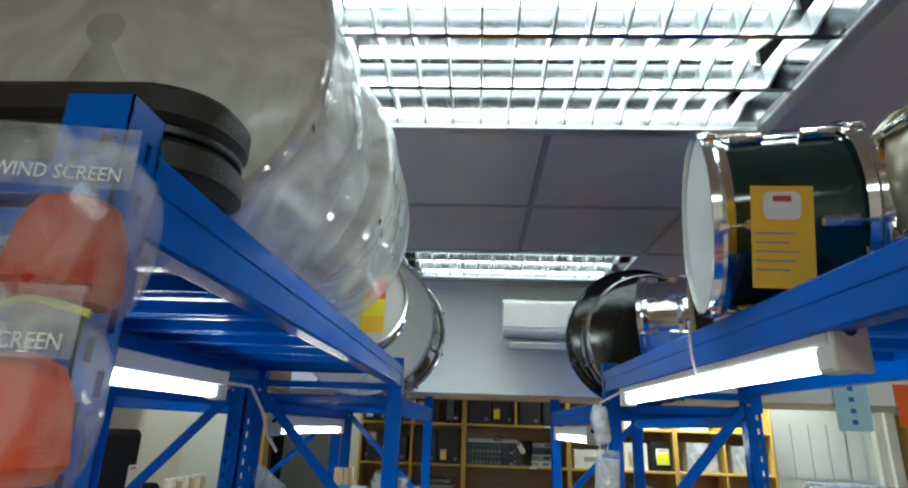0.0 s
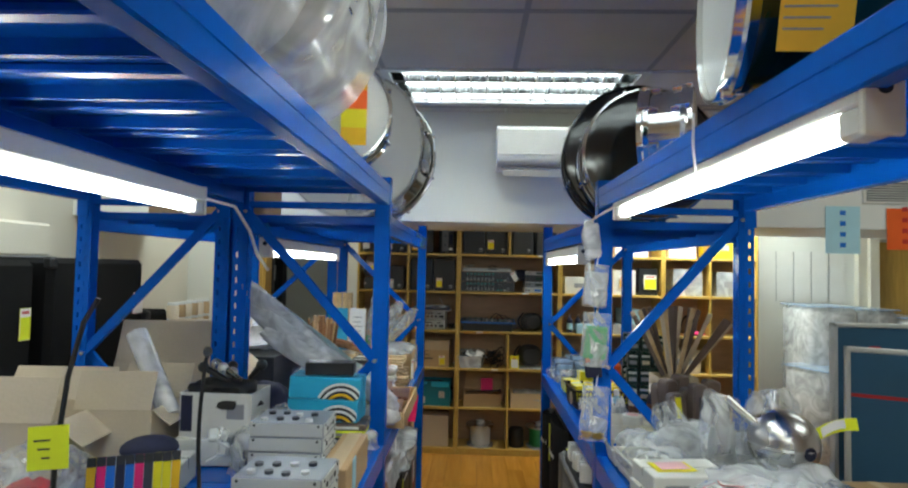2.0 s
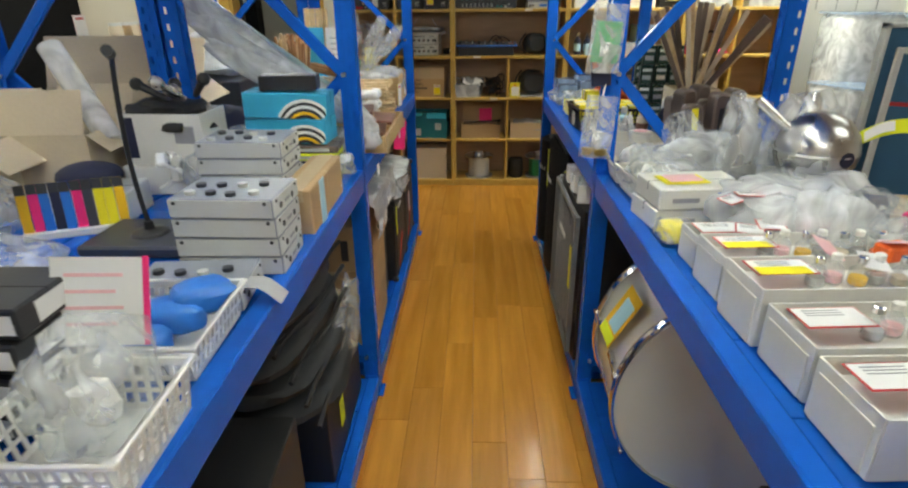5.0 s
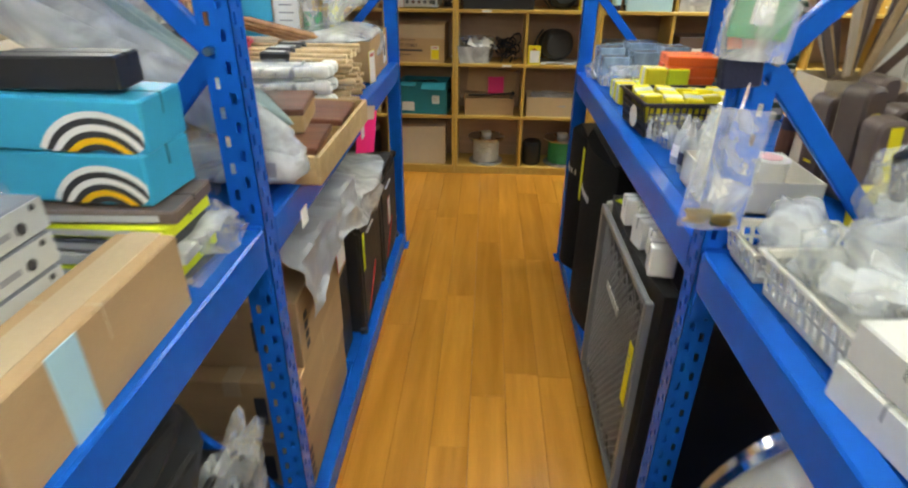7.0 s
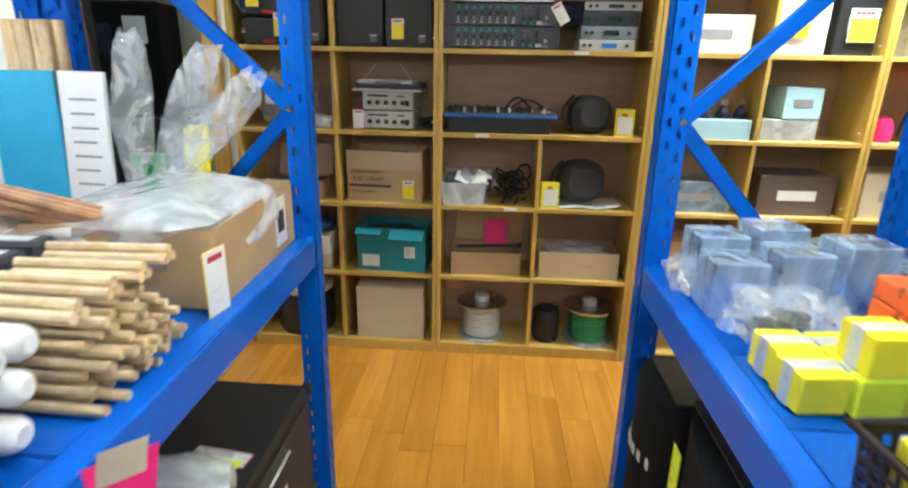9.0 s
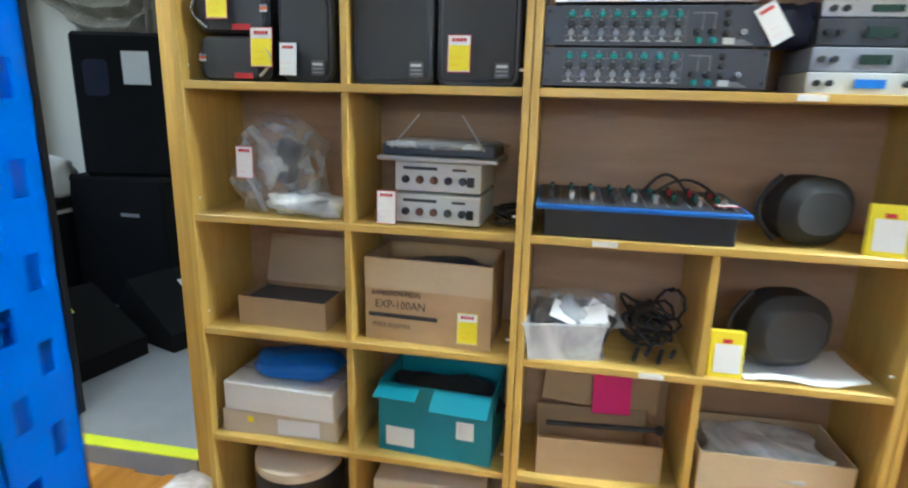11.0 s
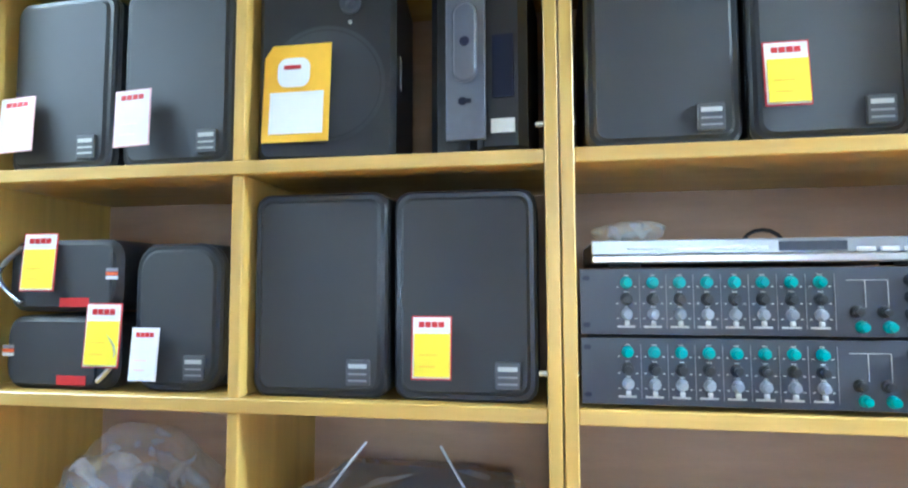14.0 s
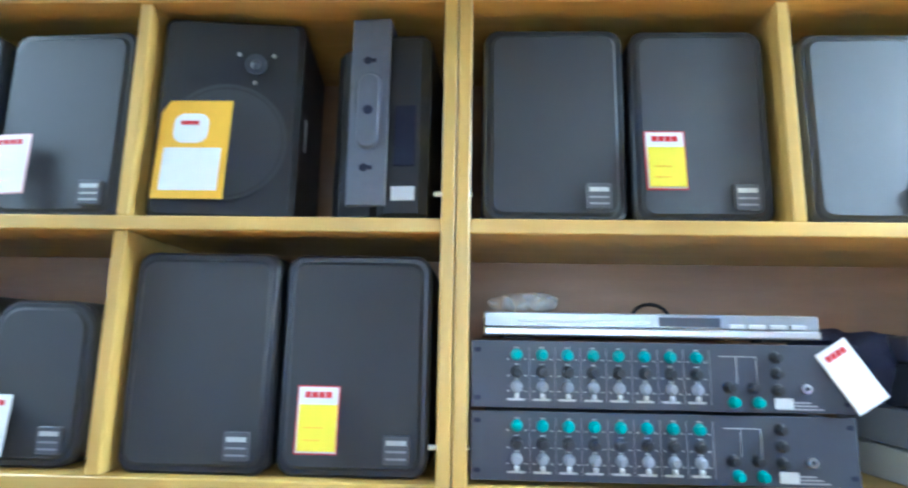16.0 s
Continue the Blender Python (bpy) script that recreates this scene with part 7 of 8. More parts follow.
e = carton("carton", pose(0.625, 1.83, ZR, 0, 0, 8), (0.24, 0.16, 0.055), WBOX, "white printed carton in a pair", "white cartons", bars=((-0.05, 0.025, 0.07, 0.012, GREYINK), (0.05, 0.04, 0.04, 0.01, BRIGHTBLUE)))
e = carton("carton", pose(0.63, 1.825, ZR + 0.057, 0, 0, 6), (0.24, 0.16, 0.055), WBOX, "white printed carton with a pink note", "white cartons", bars=((-0.05, 0.025, 0.07, 0.012, GREYINK), (0.05, 0.04, 0.04, 0.01, BRIGHTBLUE)))
flat_tag(0.6, 1.82, ZR + 0.114, 0.12, 0.08, 8, YELLOW, None, "pink and yellow note on a white carton")
lump("note", Geo().span(-0.045, 0.045, -0.03, 0.03, 0, 0.001), PALEPINK, "pale pink note on a yellow card", "note", m=pose(0.6, 1.82, ZR + 0.118, 0, 0, 8))
bag(0.545, 1.67, ZR, (0.09, 0.1, 0.06), 181, CLEAR, "small clear bag with yellow packet", YELLOW, 0.2)
lump("yellow_packet", Geo().crumple((0.54, 1.665, ZR + 0.03), (0.07, 0.08, 0.05), 182, 0.15, 18), YELLOW, "soft yellow packet on the deck", "packet")
e = basket(0.63, 2.03, ZR, 0.21, 0.2, 0.075, IVORY, "ivory plastic tray of bagged parts", 4, True)
e = basket(0.6, 2.21, ZR, 0.17, 0.11, 0.06, IVORY, "ivory plastic tray of bagged parts", 0, True)
for k, (x, y, w, d, h) in enumerate(((0.63, 2.03, 0.2, 0.19, 0.13), (0.76, 2.1, 0.24, 0.22, 0.17), (0.9, 2.05, 0.22, 0.22, 0.16), (0.76, 1.92, 0.18, 0.18, 0.1), (0.93, 1.75, 0.2, 0.2, 0.14), (0.78, 1.7, 0.24, 0.2, 0.13), (0.93, 1.58, 0.2, 0.2, 0.15), (0.76, 1.62, 0.2, 0.14, 0.12), (0.6, 2.22, 0.15, 0.1, 0.1), (0.95, 1.42, 0.18, 0.16, 0.15), (0.84, 1.55, 0.16, 0.14, 0.16), (0.96, 1.28, 0.14, 0.16, 0.15), (0.86, 1.8, 0.16, 0.16, 0.14))):
    bag(x, y, ZR + (0.008 if k in (0, 8) else 0), (w, d, h), 190 + k, CLOUDY if k % 3 else CLEAR, "crumpled clear plastic bag of hardware", (PAPER, SLATE, WPLASTIC, STEEL)[k % 4], 0.42, 30 * k)
for k in range(8):
    r = random.Random(400 + k)
    flat_tag(0.66 + 0.05 * (k % 5), 1.55 + 0.13 * (k // 4) + r.uniform(-0.03, 0.03), ZR + 0.085 + 0.006 * k, 0.06, 0.04, r.uniform(-40, 40), PAPER, None, "small white header card among plastic bags", r.uniform(-20, 20))
e = thing("ball_shaker", pose(0.95, 1.86, ZR + 0.09), "polished steel ball shaker with a round hole", "shaker")
part("ball", Geo().ball((0, 0, 0.095), 0.1, 40), STEEL, e)
part("seam", Geo().lathe([(0.1005, 0.092), (0.1015, 0.095), (0.1005, 0.098)], 48, None, False), ALU, e)
hole = Vector((0.25, -0.9, -0.05)).normalized()
part("hole", Geo().rod(Vector((0, 0, 0.095)) + hole * 0.094, Vector((0, 0, 0.095)) + hole * 0.1005, 0.02, 20), HOLE, e)
part("handle", Geo().rod((-0.07, 0.0, 0.14), (-0.16, 0.03, 0.22), 0.012, 12), CHROME, e)
part("tape", Geo().grid(lambda u, v: (0.09 + 0.13 * u, -0.01 + 0.01 * v, 0.1 + 0.09 * u - 0.05 * u * u + 0.035 * v), 8, 2), LEMON, e, "yellow tape flag")
part("tape_label", Geo().grid(lambda u, v: (0.11 + 0.07 * u, -0.013 + 0.01 * v, 0.117 + 0.06 * u - 0.03 * u * u + 0.024 * v), 6, 2), PAPER, e)
e = basket(0.93, 1.86, ZR, 0.19, 0.19, 0.085, WPLASTIC, "white slotted basket under a steel shaker", 3)
for x, y, r0, h, lean, mt in ((0.81, 1.97, 0.05, 0.24, 0, STEEL), (0.98, 2.05, 0.06, 0.25, 10, CHROME), (0.76, 2.16, 0.045, 0.18, -25, BLACK)):
    e = thing("metal_shaker", pose(x, y, ZR + 0.05, 0, lean, 0), "tapered steel shaker in clear film", "shaker", "tapered metal shakers")
    part("cone", Geo().lathe([(r0, 0), (r0, 0.03), (r0 * 0.35, h), (r0 * 0.3, h + 0.01)], 24), mt, e)
    part("band", Geo().lathe([(r0 * 0.62, h * 0.6), (r0 * 0.45, h * 0.85)], 24, None, False), CARD if mt is STEEL else ALU, e)
    part("film", Geo().crumple((0, 0, h / 2), (r0 * 2.6, r0 * 2.6, h * 1.15), int(x * 100), 0.25, 22, None, False), CLEAR, e, smooth=1.1)
# white trays of glass bottles
trays = ((0.69, 1.56, 0.3, 0.1, 0.075), (0.705, 1.43, 0.34, 0.13, 0.095), (0.71, 1.28, 0.36, 0.13, 0.11), (0.73, 1.13, 0.38, 0.13, 0.095), (0.73, 0.98, 0.38, 0.13, 0.095))
for k, (x, y, w, d, h) in enumerate(trays):
    e = thing("carton_tray", pose(x, y, ZR, 0, 0, 3), "open white carton of small glass bottles with cards", "box", "white cartons of glass bottles")
    g = Geo().span(-w / 2, w / 2, -d / 2, d / 2, 0, h - 0.03, 0.002)
    for s in (-1, 1):
        g.span(s * w / 2 - 0.002, s * w / 2 + 0.002, -d / 2, d / 2, 0, h).span(-w / 2, w / 2, s * d / 2 - 0.002, s * d / 2 + 0.002, 0, h)
    part("tray", g, WBOX, e, smooth=0)
    part("end_flap", Geo().span(-w / 2 - 0.004, -w / 2 - 0.001, -d / 2 + 0.01, d / 2 - 0.01, 0.0, h * 0.8, 0.001), IVORY, e)
    if k > 0:
        for j in range(7):
            b = thing("glass_bottle", pose(x - 0.06 + 0.037 * j + (0.0 if k % 2 else 0.01), y + 0.012 * (j % 2), ZR + h - 0.029), "small clear glass shaker bottle with white cap", "bottle", "glass bottles in white cartons")
            part("bottle_body", Geo().lathe([(0.014, 0), (0.017, 0.006), (0.017, 0.03), (0.008, 0.04), (0.008, 0.046)], 16), GLASS, b)
            part("cap", Geo().lathe([(0.009, 0.046), (0.009, 0.056), (0.006, 0.058)], 12), WPLASTIC if j % 2 else CHROME, b)
            part("filling", Geo().lathe([(0.012, 0.003), (0.0145, 0.006), (0.0145, 0.018)], 14), (STEEL, PALEPINK, AMBER, STEEL, BUFF, STEEL, ORANGE)[j], b)
    flat_tag(x - w / 2 + 0.07, y + 0.01, ZR + h + 0.001, 0.11, 0.06, 4, PAPER, YELLOW if k in (1, 2) else None, "red bordered price card on bottle cartons")
for k in range(7):
    r = random.Random(500 + k)
    lump("header_card", Geo().span(-0.022, 0.022, -0.03, 0.03, 0, 0.001), PAPER if k % 3 else PALEPINK, "small white card between bottles", "card", "cards among bottles", pose(0.72 + 0.04 * k, 1.36 - 0.07 * (k % 3), ZR + 0.12 + 0.004 * k, r.uniform(-25, 25), r.uniform(-25, 25), r.uniform(-30, 30)))
lump("orange_packet", Geo().span(-0.03, 0.03, -0.02, 0.02, 0, 0.03, 0.004), ORANGE, "small orange packet among bottles", "packet", m=pose(0.84, 1.355, ZR + 0.1, 0, 0, 15))
e = thing("striped_card", pose(1.0, 1.42, ZR + 0.05, -25, 0, -10), "white card with purple and orange stripes", "card")
part("card", Geo().span(-0.06, 0.06, -0.001, 0.001, 0, 0.14), PAPER, e)
part("stripe", Geo().span(0.02, 0.03, -0.002, -0.0012, 0, 0.14), mat("purple_print", (0.12, 0.04, 0.25), 0.6), e)
part("stripe", Geo().span(0.03, 0.06, -0.002, -0.0012, 0, 0.14), AMBER, e)
lump("pink_heart_tag", Geo().ball((0, 0, 0), 0.014, 12, (1, 0.3, 1.2)), PINK, "bright pink heart shaped tag", "tag", m=pose(0.95, 1.49, ZR + 0.13))
lump("blue_cloth", Geo().crumple((0.98, 1.7, ZR + 0.07), (0.16, 0.12, 0.12), 600, 0.35, 24), NAVY, "dark blue cloth bag among clear film", "cloth", smooth=1.1)

# below the first right deck
lump("plastic_sheet", Geo().crumple((0.78, 1.22, ZL + 0.2), (0.34, 0.2, 0.4), 610, 0.3, 30), CLOUDY, "grey-blue clear film round stock on the lower shelf", "plastic sheet", smooth=1.1)
carton("black_case", pose(0.9, 2.14, ZL), (0.2, 0.2, 0.7), TOLEX, "tall black case behind the bass drum", "black cases under the rack", category="case")
carton("black_case", pose(0.8, 0.9, ZL), (0.45, 0.5, 0.6), TOLEX, "large black case under the rack", "black cases under the rack", category="case")
e = thing("leaflet", pose(0.446, 1.84, 0.6, -30, 0, -90), "amber and yellow leaflet hung on a white drum", "leaflet")
part("sheet", Geo().span(-0.06, 0.06, -0.001, 0.001, 0.0, 0.17), AMBER, e)
part("note", Geo().span(-0.03, 0.045, -0.002, -0.0012, 0.04, 0.14), PALEBLUE, e)
part("patch", Geo().span(-0.058, 0.058, -0.0026, -0.0021, 0.002, 0.035), LEMON, e)

# ---- right rack, second bay ----
e = thing("parts_tray", pose(0.645, 2.53, ZR), "ivory tray with white bottles and pink tub", "tray")
part("tray", Geo().span(-0.11, 0.11, -0.1, 0.1, 0, 0.004).span(-0.11, -0.107, -0.1, 0.1, 0, 0.07).span(0.107, 0.11, -0.1, 0.1, 0, 0.07).span(-0.11, 0.11, -0.1, -0.097, 0, 0.07).span(-0.11, 0.11, 0.097, 0.1, 0, 0.07), IVORY, e, smooth=0)
lump("tub", Geo().lathe([(0.035, 0), (0.04, 0.07), (0.042, 0.07), (0.042, 0.085), (0.0005, 0.086)], 24), WPLASTIC, "white tub with a pink label", "tub", m=pose(0.68, 2.53, ZR + 0.005))
lump("tub_label", Geo().lathe([(0.025, 0), (0.025, 0.001)], 20), PALEPINK, "round pink lid label", "label", m=pose(0.68, 2.53, ZR + 0.092))
for k in range(8):
    b = thing("squeeze_bottle", pose(0.56 + 0.04 * (k % 4), 2.68 + 0.06 * (k // 4), ZR, 0, 4 * (k % 3), 0), "clear white squeeze bottle of oil with nozzle", "bottle", "clear squeeze bottles")
    part("bottle_body", Geo().lathe([(0.018, 0), (0.02, 0.008), (0.02, 0.075), (0.01, 0.09)], 16), CLOUDY, b)
    part("nozzle", Geo().lathe([(0.011, 0.09), (0.009, 0.1), (0.003, 0.125)], 12), WPLASTIC, b)
    part("label", Geo().lathe([(0.0204, 0.02), (0.0204, 0.05)], 16, None, False), NAVY if k % 3 == 0 else PAPER, b)
for x, y, h, mt in ((0.76, 2.8, 0.14, BUFF), (0.84, 2.78, 0.17, NAVY), (0.7, 2.88, 0.12, PALEBLUE)):
    b = thing("polish_bottle", pose(x, y, ZR), "small polish bottle with a dark label", "bottle", "polish bottles on the rack")
    part("bottle_body", Geo().lathe([(0.022, 0), (0.024, 0.01), (0.024, h * 0.65), (0.012, h * 0.75), (0.012, h * 0.8)], 18), mt, b)
    part("cap", Geo().lathe([(0.014, h * 0.8), (0.014, h), (0.01, h + 0.003)], 14), WPLASTIC, b)
    part("label", Geo().lathe([(0.0245, h * 0.15), (0.0245, h * 0.5)], 18, None, False), BROWNCLOTH, b)
bag(0.6, 2.9, ZR, (0.14, 0.14, 0.08), 620, CLEAR, "clear bag of white fittings", WPLASTIC, 0.4)
DARKBASKET = mat("dark_brown_basket_plastic", (0.025, 0.014, 0.012), 0.4)
e = basket(0.665, 3.08, ZR, 0.29, 0.22, 0.1, DARKBASKET, "dark brown slotted basket of yellow packets", 4)
for k in range(10):
    r = random.Random(700 + k)
    c = carton("yellow_packet", pose(0.555 + 0.055 * (k % 5), 3.03 + 0.09 * (k // 5), ZR + 0.032, r.uniform(-10, 10), r.uniform(-6, 6), r.uniform(-5, 5)), (0.05, 0.085, 0.075), YELLOW, "bright yellow packet with grey stripe in a basket", "yellow packets in a basket", category="packet")
    part("stripe", Geo().span(-0.026, 0.026, -0.02, 0.01, 0.07, 0.0758), LIGHTGREY, c)
lump("round_label", Geo().lathe([(0.032, 0), (0.032, 0.0015)], 24), BUFF, "round beige label on the basket", "label", m=pose(0.507, 3.03, ZR + 0.045, 0, 90, 4))
for k in range(6):
    c = carton("yellow_carton", pose(0.565 + 0.075 * (k % 2) + 0.08 * (k > 3), 3.38 + 0.075 * ((k // 2) % 2), ZR + (0.062 if k > 3 else 0), 0, 0, 5), (0.07, 0.07, 0.06), LEMON if k % 2 else YELLOW, "yellow carton of reeds on the deck", "yellow cartons")
    part("stripe", Geo().span(-0.0356, 0.0356, -0.012, 0.012, 0.0, 0.0606), LIGHTGREY, c)
for k in range(3):
    c = carton("orange_carton", pose(0.77, 3.42, ZR + 0.06 + 0.034 * k, 0, 0, 4 - 3 * k), (0.17, 0.12, 0.033), ORANGE, "flat orange carton in a stack", "stack of orange cartons")
carton("carton", pose(0.77, 3.42, ZR, 0, 0, 3), (0.19, 0.13, 0.058), YELLOW, "yellow carton under orange ones", "yellow cartons")
flat_tag(0.89, 3.37, ZR + 0.1, 0.06, 0.11, -35, PAPER, None, "white price card leaning on orange cartons", 50)
for k in range(7):
    c = carton("clear_case", pose(0.57 + 0.11 * (k % 4), 3.69 + 0.1 * (k // 4), ZR + 0.0, 0, 0, 4 * (k % 3)), (0.1, 0.09, 0.11 + 0.02 * (k % 3)), BLUECLEAR, "pale blue clear plastic case", "clear blue cases")
    part("insert", Geo().span(-0.035, 0.035, -0.03, 0.03, 0.01, 0.06, 0.004), PAPER if k % 2 else BRIGHTBLUE, c)
for k in range(4):
    carton("black_packet", pose(0.83 + 0.055 * (k % 2), 3.57 + 0.01 * k, ZR + 0.05 * (k // 2), 0, 0, 6), (0.05, 0.07, 0.048), BLACK, "small black carton with a white label", "black cartons", bars=((0, 0.024, 0.025, 0.016, PAPER),))
bag(0.62, 3.57, ZR, (0.2, 0.12, 0.09), 630, CLEAR, "clear bags of black and white fittings", SLATE, 0.4)
bag(0.53, 3.79, ZR, (0.09, 0.12, 0.07), 631, CLEAR, "small clear bag with white fittings", WPLASTIC, 0.4)
for k in range(22):
    lv = k // 6
    c = thing("green_tin", pose(0.86 + 0.062 * (k % 3) + 0.006 * lv, 3.21 + 0.1 * ((k // 3) % 2) + 0.008 * lv, ZR + 0.088 * lv, 0, 0, 7 * (k % 3) - 7), "dark green tin of rosin with a pale label", "tin", "stacked green tins")
    part("tin", Geo().span(-0.028, 0.028, -0.032, 0.032, 0, 0.086, 0.004), DARKGREEN, c)
    part("label", Geo().span(-0.02, 0.02, -0.0335, -0.0323, 0.02, 0.04), BUFF if k % 4 == 1 else GREYINK, c)
    part("label", Geo().span(-0.022, 0.022, -0.0335, -0.0323, 0.058, 0.07), LIGHTGREY, c)
lump("lime_tab", Geo().span(-0.02, 0.02, -0.004, 0.004, 0, 0.05, 0.003), LIME, "bright green plastic tab", "tab", m=pose(0.95, 3.23, ZR + 0.352))
for k in range(9):
    e = thing("temple_block", pose(0.84 + 0.07 * (k % 3), 2.42 + 0.1 * (k // 3), ZR + 0.09 * 0, 0, 6 * (k % 3) - 6, 8 * (k % 4)), "taupe lacquered wooden percussion block with strap", "percussion block", "taupe percussion blocks")
    part("block", slab([(a, b + 0.11 + 0.02 * (k % 2)) for a, b in rounded(0.062, 0.2 + 0.04 * (k % 2), 0.02)], -0.03, 0.03, 0.006), TAUPE, e)
    part("strap", Geo().span(-0.033, 0.033, -0.01, 0.01, 0.06, 0.066).span(-0.01, 0.012, -0.0315, -0.0302, 0.02, 0.2), YELLOW if k % 3 == 0 else BLACK, e)
for k in range(18):
    r = random.Random(800 + k)
    a = radians(-38 + 5.2 * k)
    lump("slap_stick", Geo().box((0, 0, 0.16), (0.02, 0.008, 0.32), 0.003), (TAUPE, BUFF, STICK, TAUPE)[k % 4], "long flat wooden slat fanned upright", "wooden slat", "fanned wooden slats", pose(0.93 + 0.08 * math.sin(a), 2.75 + 0.01 * (k % 5), ZR + 0.22, r.uniform(-6, 6), math.degrees(a) * 0.8, r.uniform(-20, 20)))
carton("carton", pose(0.93, 2.76, ZR), (0.18, 0.14, 0.22), BUFF, "carton holding fanned wooden slats", "cartons on the racks", flaps=True)
carton("yellow_packet", pose(0.79, 2.34, ZR, -10, 0, 12), (0.07, 0.02, 0.1), YELLOW, "yellow packet with a white figure print", "upright packets", category="packet")

# bags hanging from the middle post
for z, y, mt, lb, s in ((1.63, 2.215, CLEAR, "clear bag with white print hanging on the post", (0.09, 0.04, 0.16)), (1.43, 2.21, CLEAR, "green packet in clear bag hanging on the post", (0.1, 0.035, 0.2)), (1.16, 2.215, CLEAR, "clear bag of brass screws hanging on the post", (0.1, 0.035, 0.2))):
    e = thing("hanging_bag", pose(0.45, y, z, 0, 4, 0), lb, "hanging bag", "bags hanging on the post")
    part("film", Geo().grid(lambda u, v: (s[0] * (u - 0.5), -0.014 - 0.012 * math.sin(math.pi * u) * math.sin(math.pi * v) + 0.004 * math.sin(9 * u + 5 * v + z), s[2] * (v - 0.5)), 10, 14).grid(lambda u, v: (s[0] * (u - 0.5), -0.006 + 0.008 * math.sin(math.pi * u) * math.sin(math.pi * v), s[2] * (v - 0.5)), 8, 8), mt, e, smooth=1.1)
    part("filling", Geo().span(-0.04, 0.042, -0.0125, -0.008, -0.07, 0.05, 0.001) if z > 1.3 else Geo().crumple((0, -0.01, -0.08), (0.08, 0.014, 0.026), 7, 0.6), GREENP if 1.3 < z < 1.5 else (GREYBAG if z > 1.5 else mat("brass_screws", (0.5, 0.36, 0.12), 0.3, 1)), e)
    part("label", Geo().span(-0.015, 0.015, -0.016, -0.014, -0.05, -0.01), PAPER, e)
    part("cord", Geo().hose([(0, 0, s[2] * 0.45), (0.01, 0.02, s[2] * 0.5 + 0.05)], 0.002), WPLASTIC, e)
lump("plastic_bag", Geo().crumple((0.44, 2.24, 1.8), (0.06, 0.06, 0.13), 640, 0.4, 22, None, False), CLOUDY, "knotted clear bag tied high on the post", "plastic bag", smooth=1.1)
e = thing("tuner_pack", pose(0.455, 2.24, 1.285, 0, -6, 0), "small navy boxed tuner hanging on the post", "accessory pack")
part("pack", Geo().span(-0.03, 0.03, -0.012, 0.012, 0, 0.09, 0.003), NAVY, e)
part("flash", Geo().span(-0.028, 0.028, -0.0135, -0.0125, 0.06, 0.085), ORANGE, e)

# below the second right deck
def combo(y0, y1, h, label, mesh_front):
    """A tall cabinet with a bowed front towards the aisle."""
    e = thing("speaker_cabinet", pose(0.455, (y0 + y1) / 2, ZL), label, "loudspeaker", "tall cabinets under the rack")
    w = (y1 - y0) / 2
    g, top, bow = Geo(), [], (0.018 if mesh_front else 0.06)
    for k in range(13):
        a = -1 + k / 6
        top.append((bow * a * a, a * w))
    outline = top + [(0.42, w), (0.42, -w)]
    n = len(outline)
    g.add([(x, y, 0) for x, y in outline] + [(x, y, h) for x, y in outline], [tuple(range(n)), tuple(range(n, 2 * n))[::-1]] + [((i + 1) % n, i, n + i, n + (i + 1) % n) for i in range(n)])
    part("body", g, CARPET_BLACK if not mesh_front else TOLEX, e, smooth=1.1)
    if mesh_front:
        part("side_strip", Geo().span(0.0, 0.05, w - 0.02, w + 0.004, 0.02, h - 0.02, 0.004), LIGHTGREY, e)
        grid = Geo()
        zlo, zhi, half = 0.05, h - 0.045, w - 0.03
        for k in range(-34, 34):
            for s in (-1, 1):
                y, z = -half, zlo + 0.03 * k
                while y < half - 1e-6:
                    y2 = min(y + 0.06, half)
                    za, zb = (z + s * (y + half) * 1.25, z + s * (y2 + half) * 1.25)
                    if zlo <= min(za, zb) and max(za, zb) <= zhi:
                        grid.bar((bow * (y / w) ** 2 - 0.012, y, za), (bow * (y2 / w) ** 2 - 0.012, y2, zb), 0.0034, 0.003)
                    y = y2
        part("grille_frame", Geo().span(-0.016, 0.004, -half - 0.02, -half, zlo - 0.02, zhi + 0.02, 0.003).span(-0.016, 0.004, half, half + 0.02, zlo - 0.02, zhi + 0.02, 0.003).span(-0.016, 0.0, -half, half, zhi, zhi + 0.02, 0.003).span(-0.016, 0.0, -half, half, zlo - 0.02, zlo, 0.003), MESH, e)
        tagged(part("grille", grid, MESH, e, "grey steel mesh grille", smooth=0), kind="stuff")
    part("top_panel", Geo().span(0.05, 0.41, -w + 0.02, w - 0.02, h, h + 0.006, 0.003), BLACK, e)
    for j in range(6):
        part("logo_bar", Geo().span(-0.017, -0.014, -0.075 + 0.026 * j, -0.056 + 0.026 * j, h * 0.7, h * 0.7 + 0.022) if mesh_front else Geo().span(-0.002 + 0.06 * ((-0.065 + 0.026 * j) / w) ** 2, 0.001 + 0.06 * ((-0.065 + 0.026 * j) / w) ** 2, -0.075 + 0.026 * j, -0.056 + 0.026 * j, h * 0.72, h * 0.72 + 0.022), LIGHTGREY, e)
    return e


combo(3.12, 3.62, 0.7, "tall black carpeted cabinet with a bowed front", False)
combo(2.4, 2.98, 0.67, "tall guitar cabinet with a steel mesh grille", True)
combo(3.66, 3.9, 0.64, "black carpeted cabinet behind the post", False)
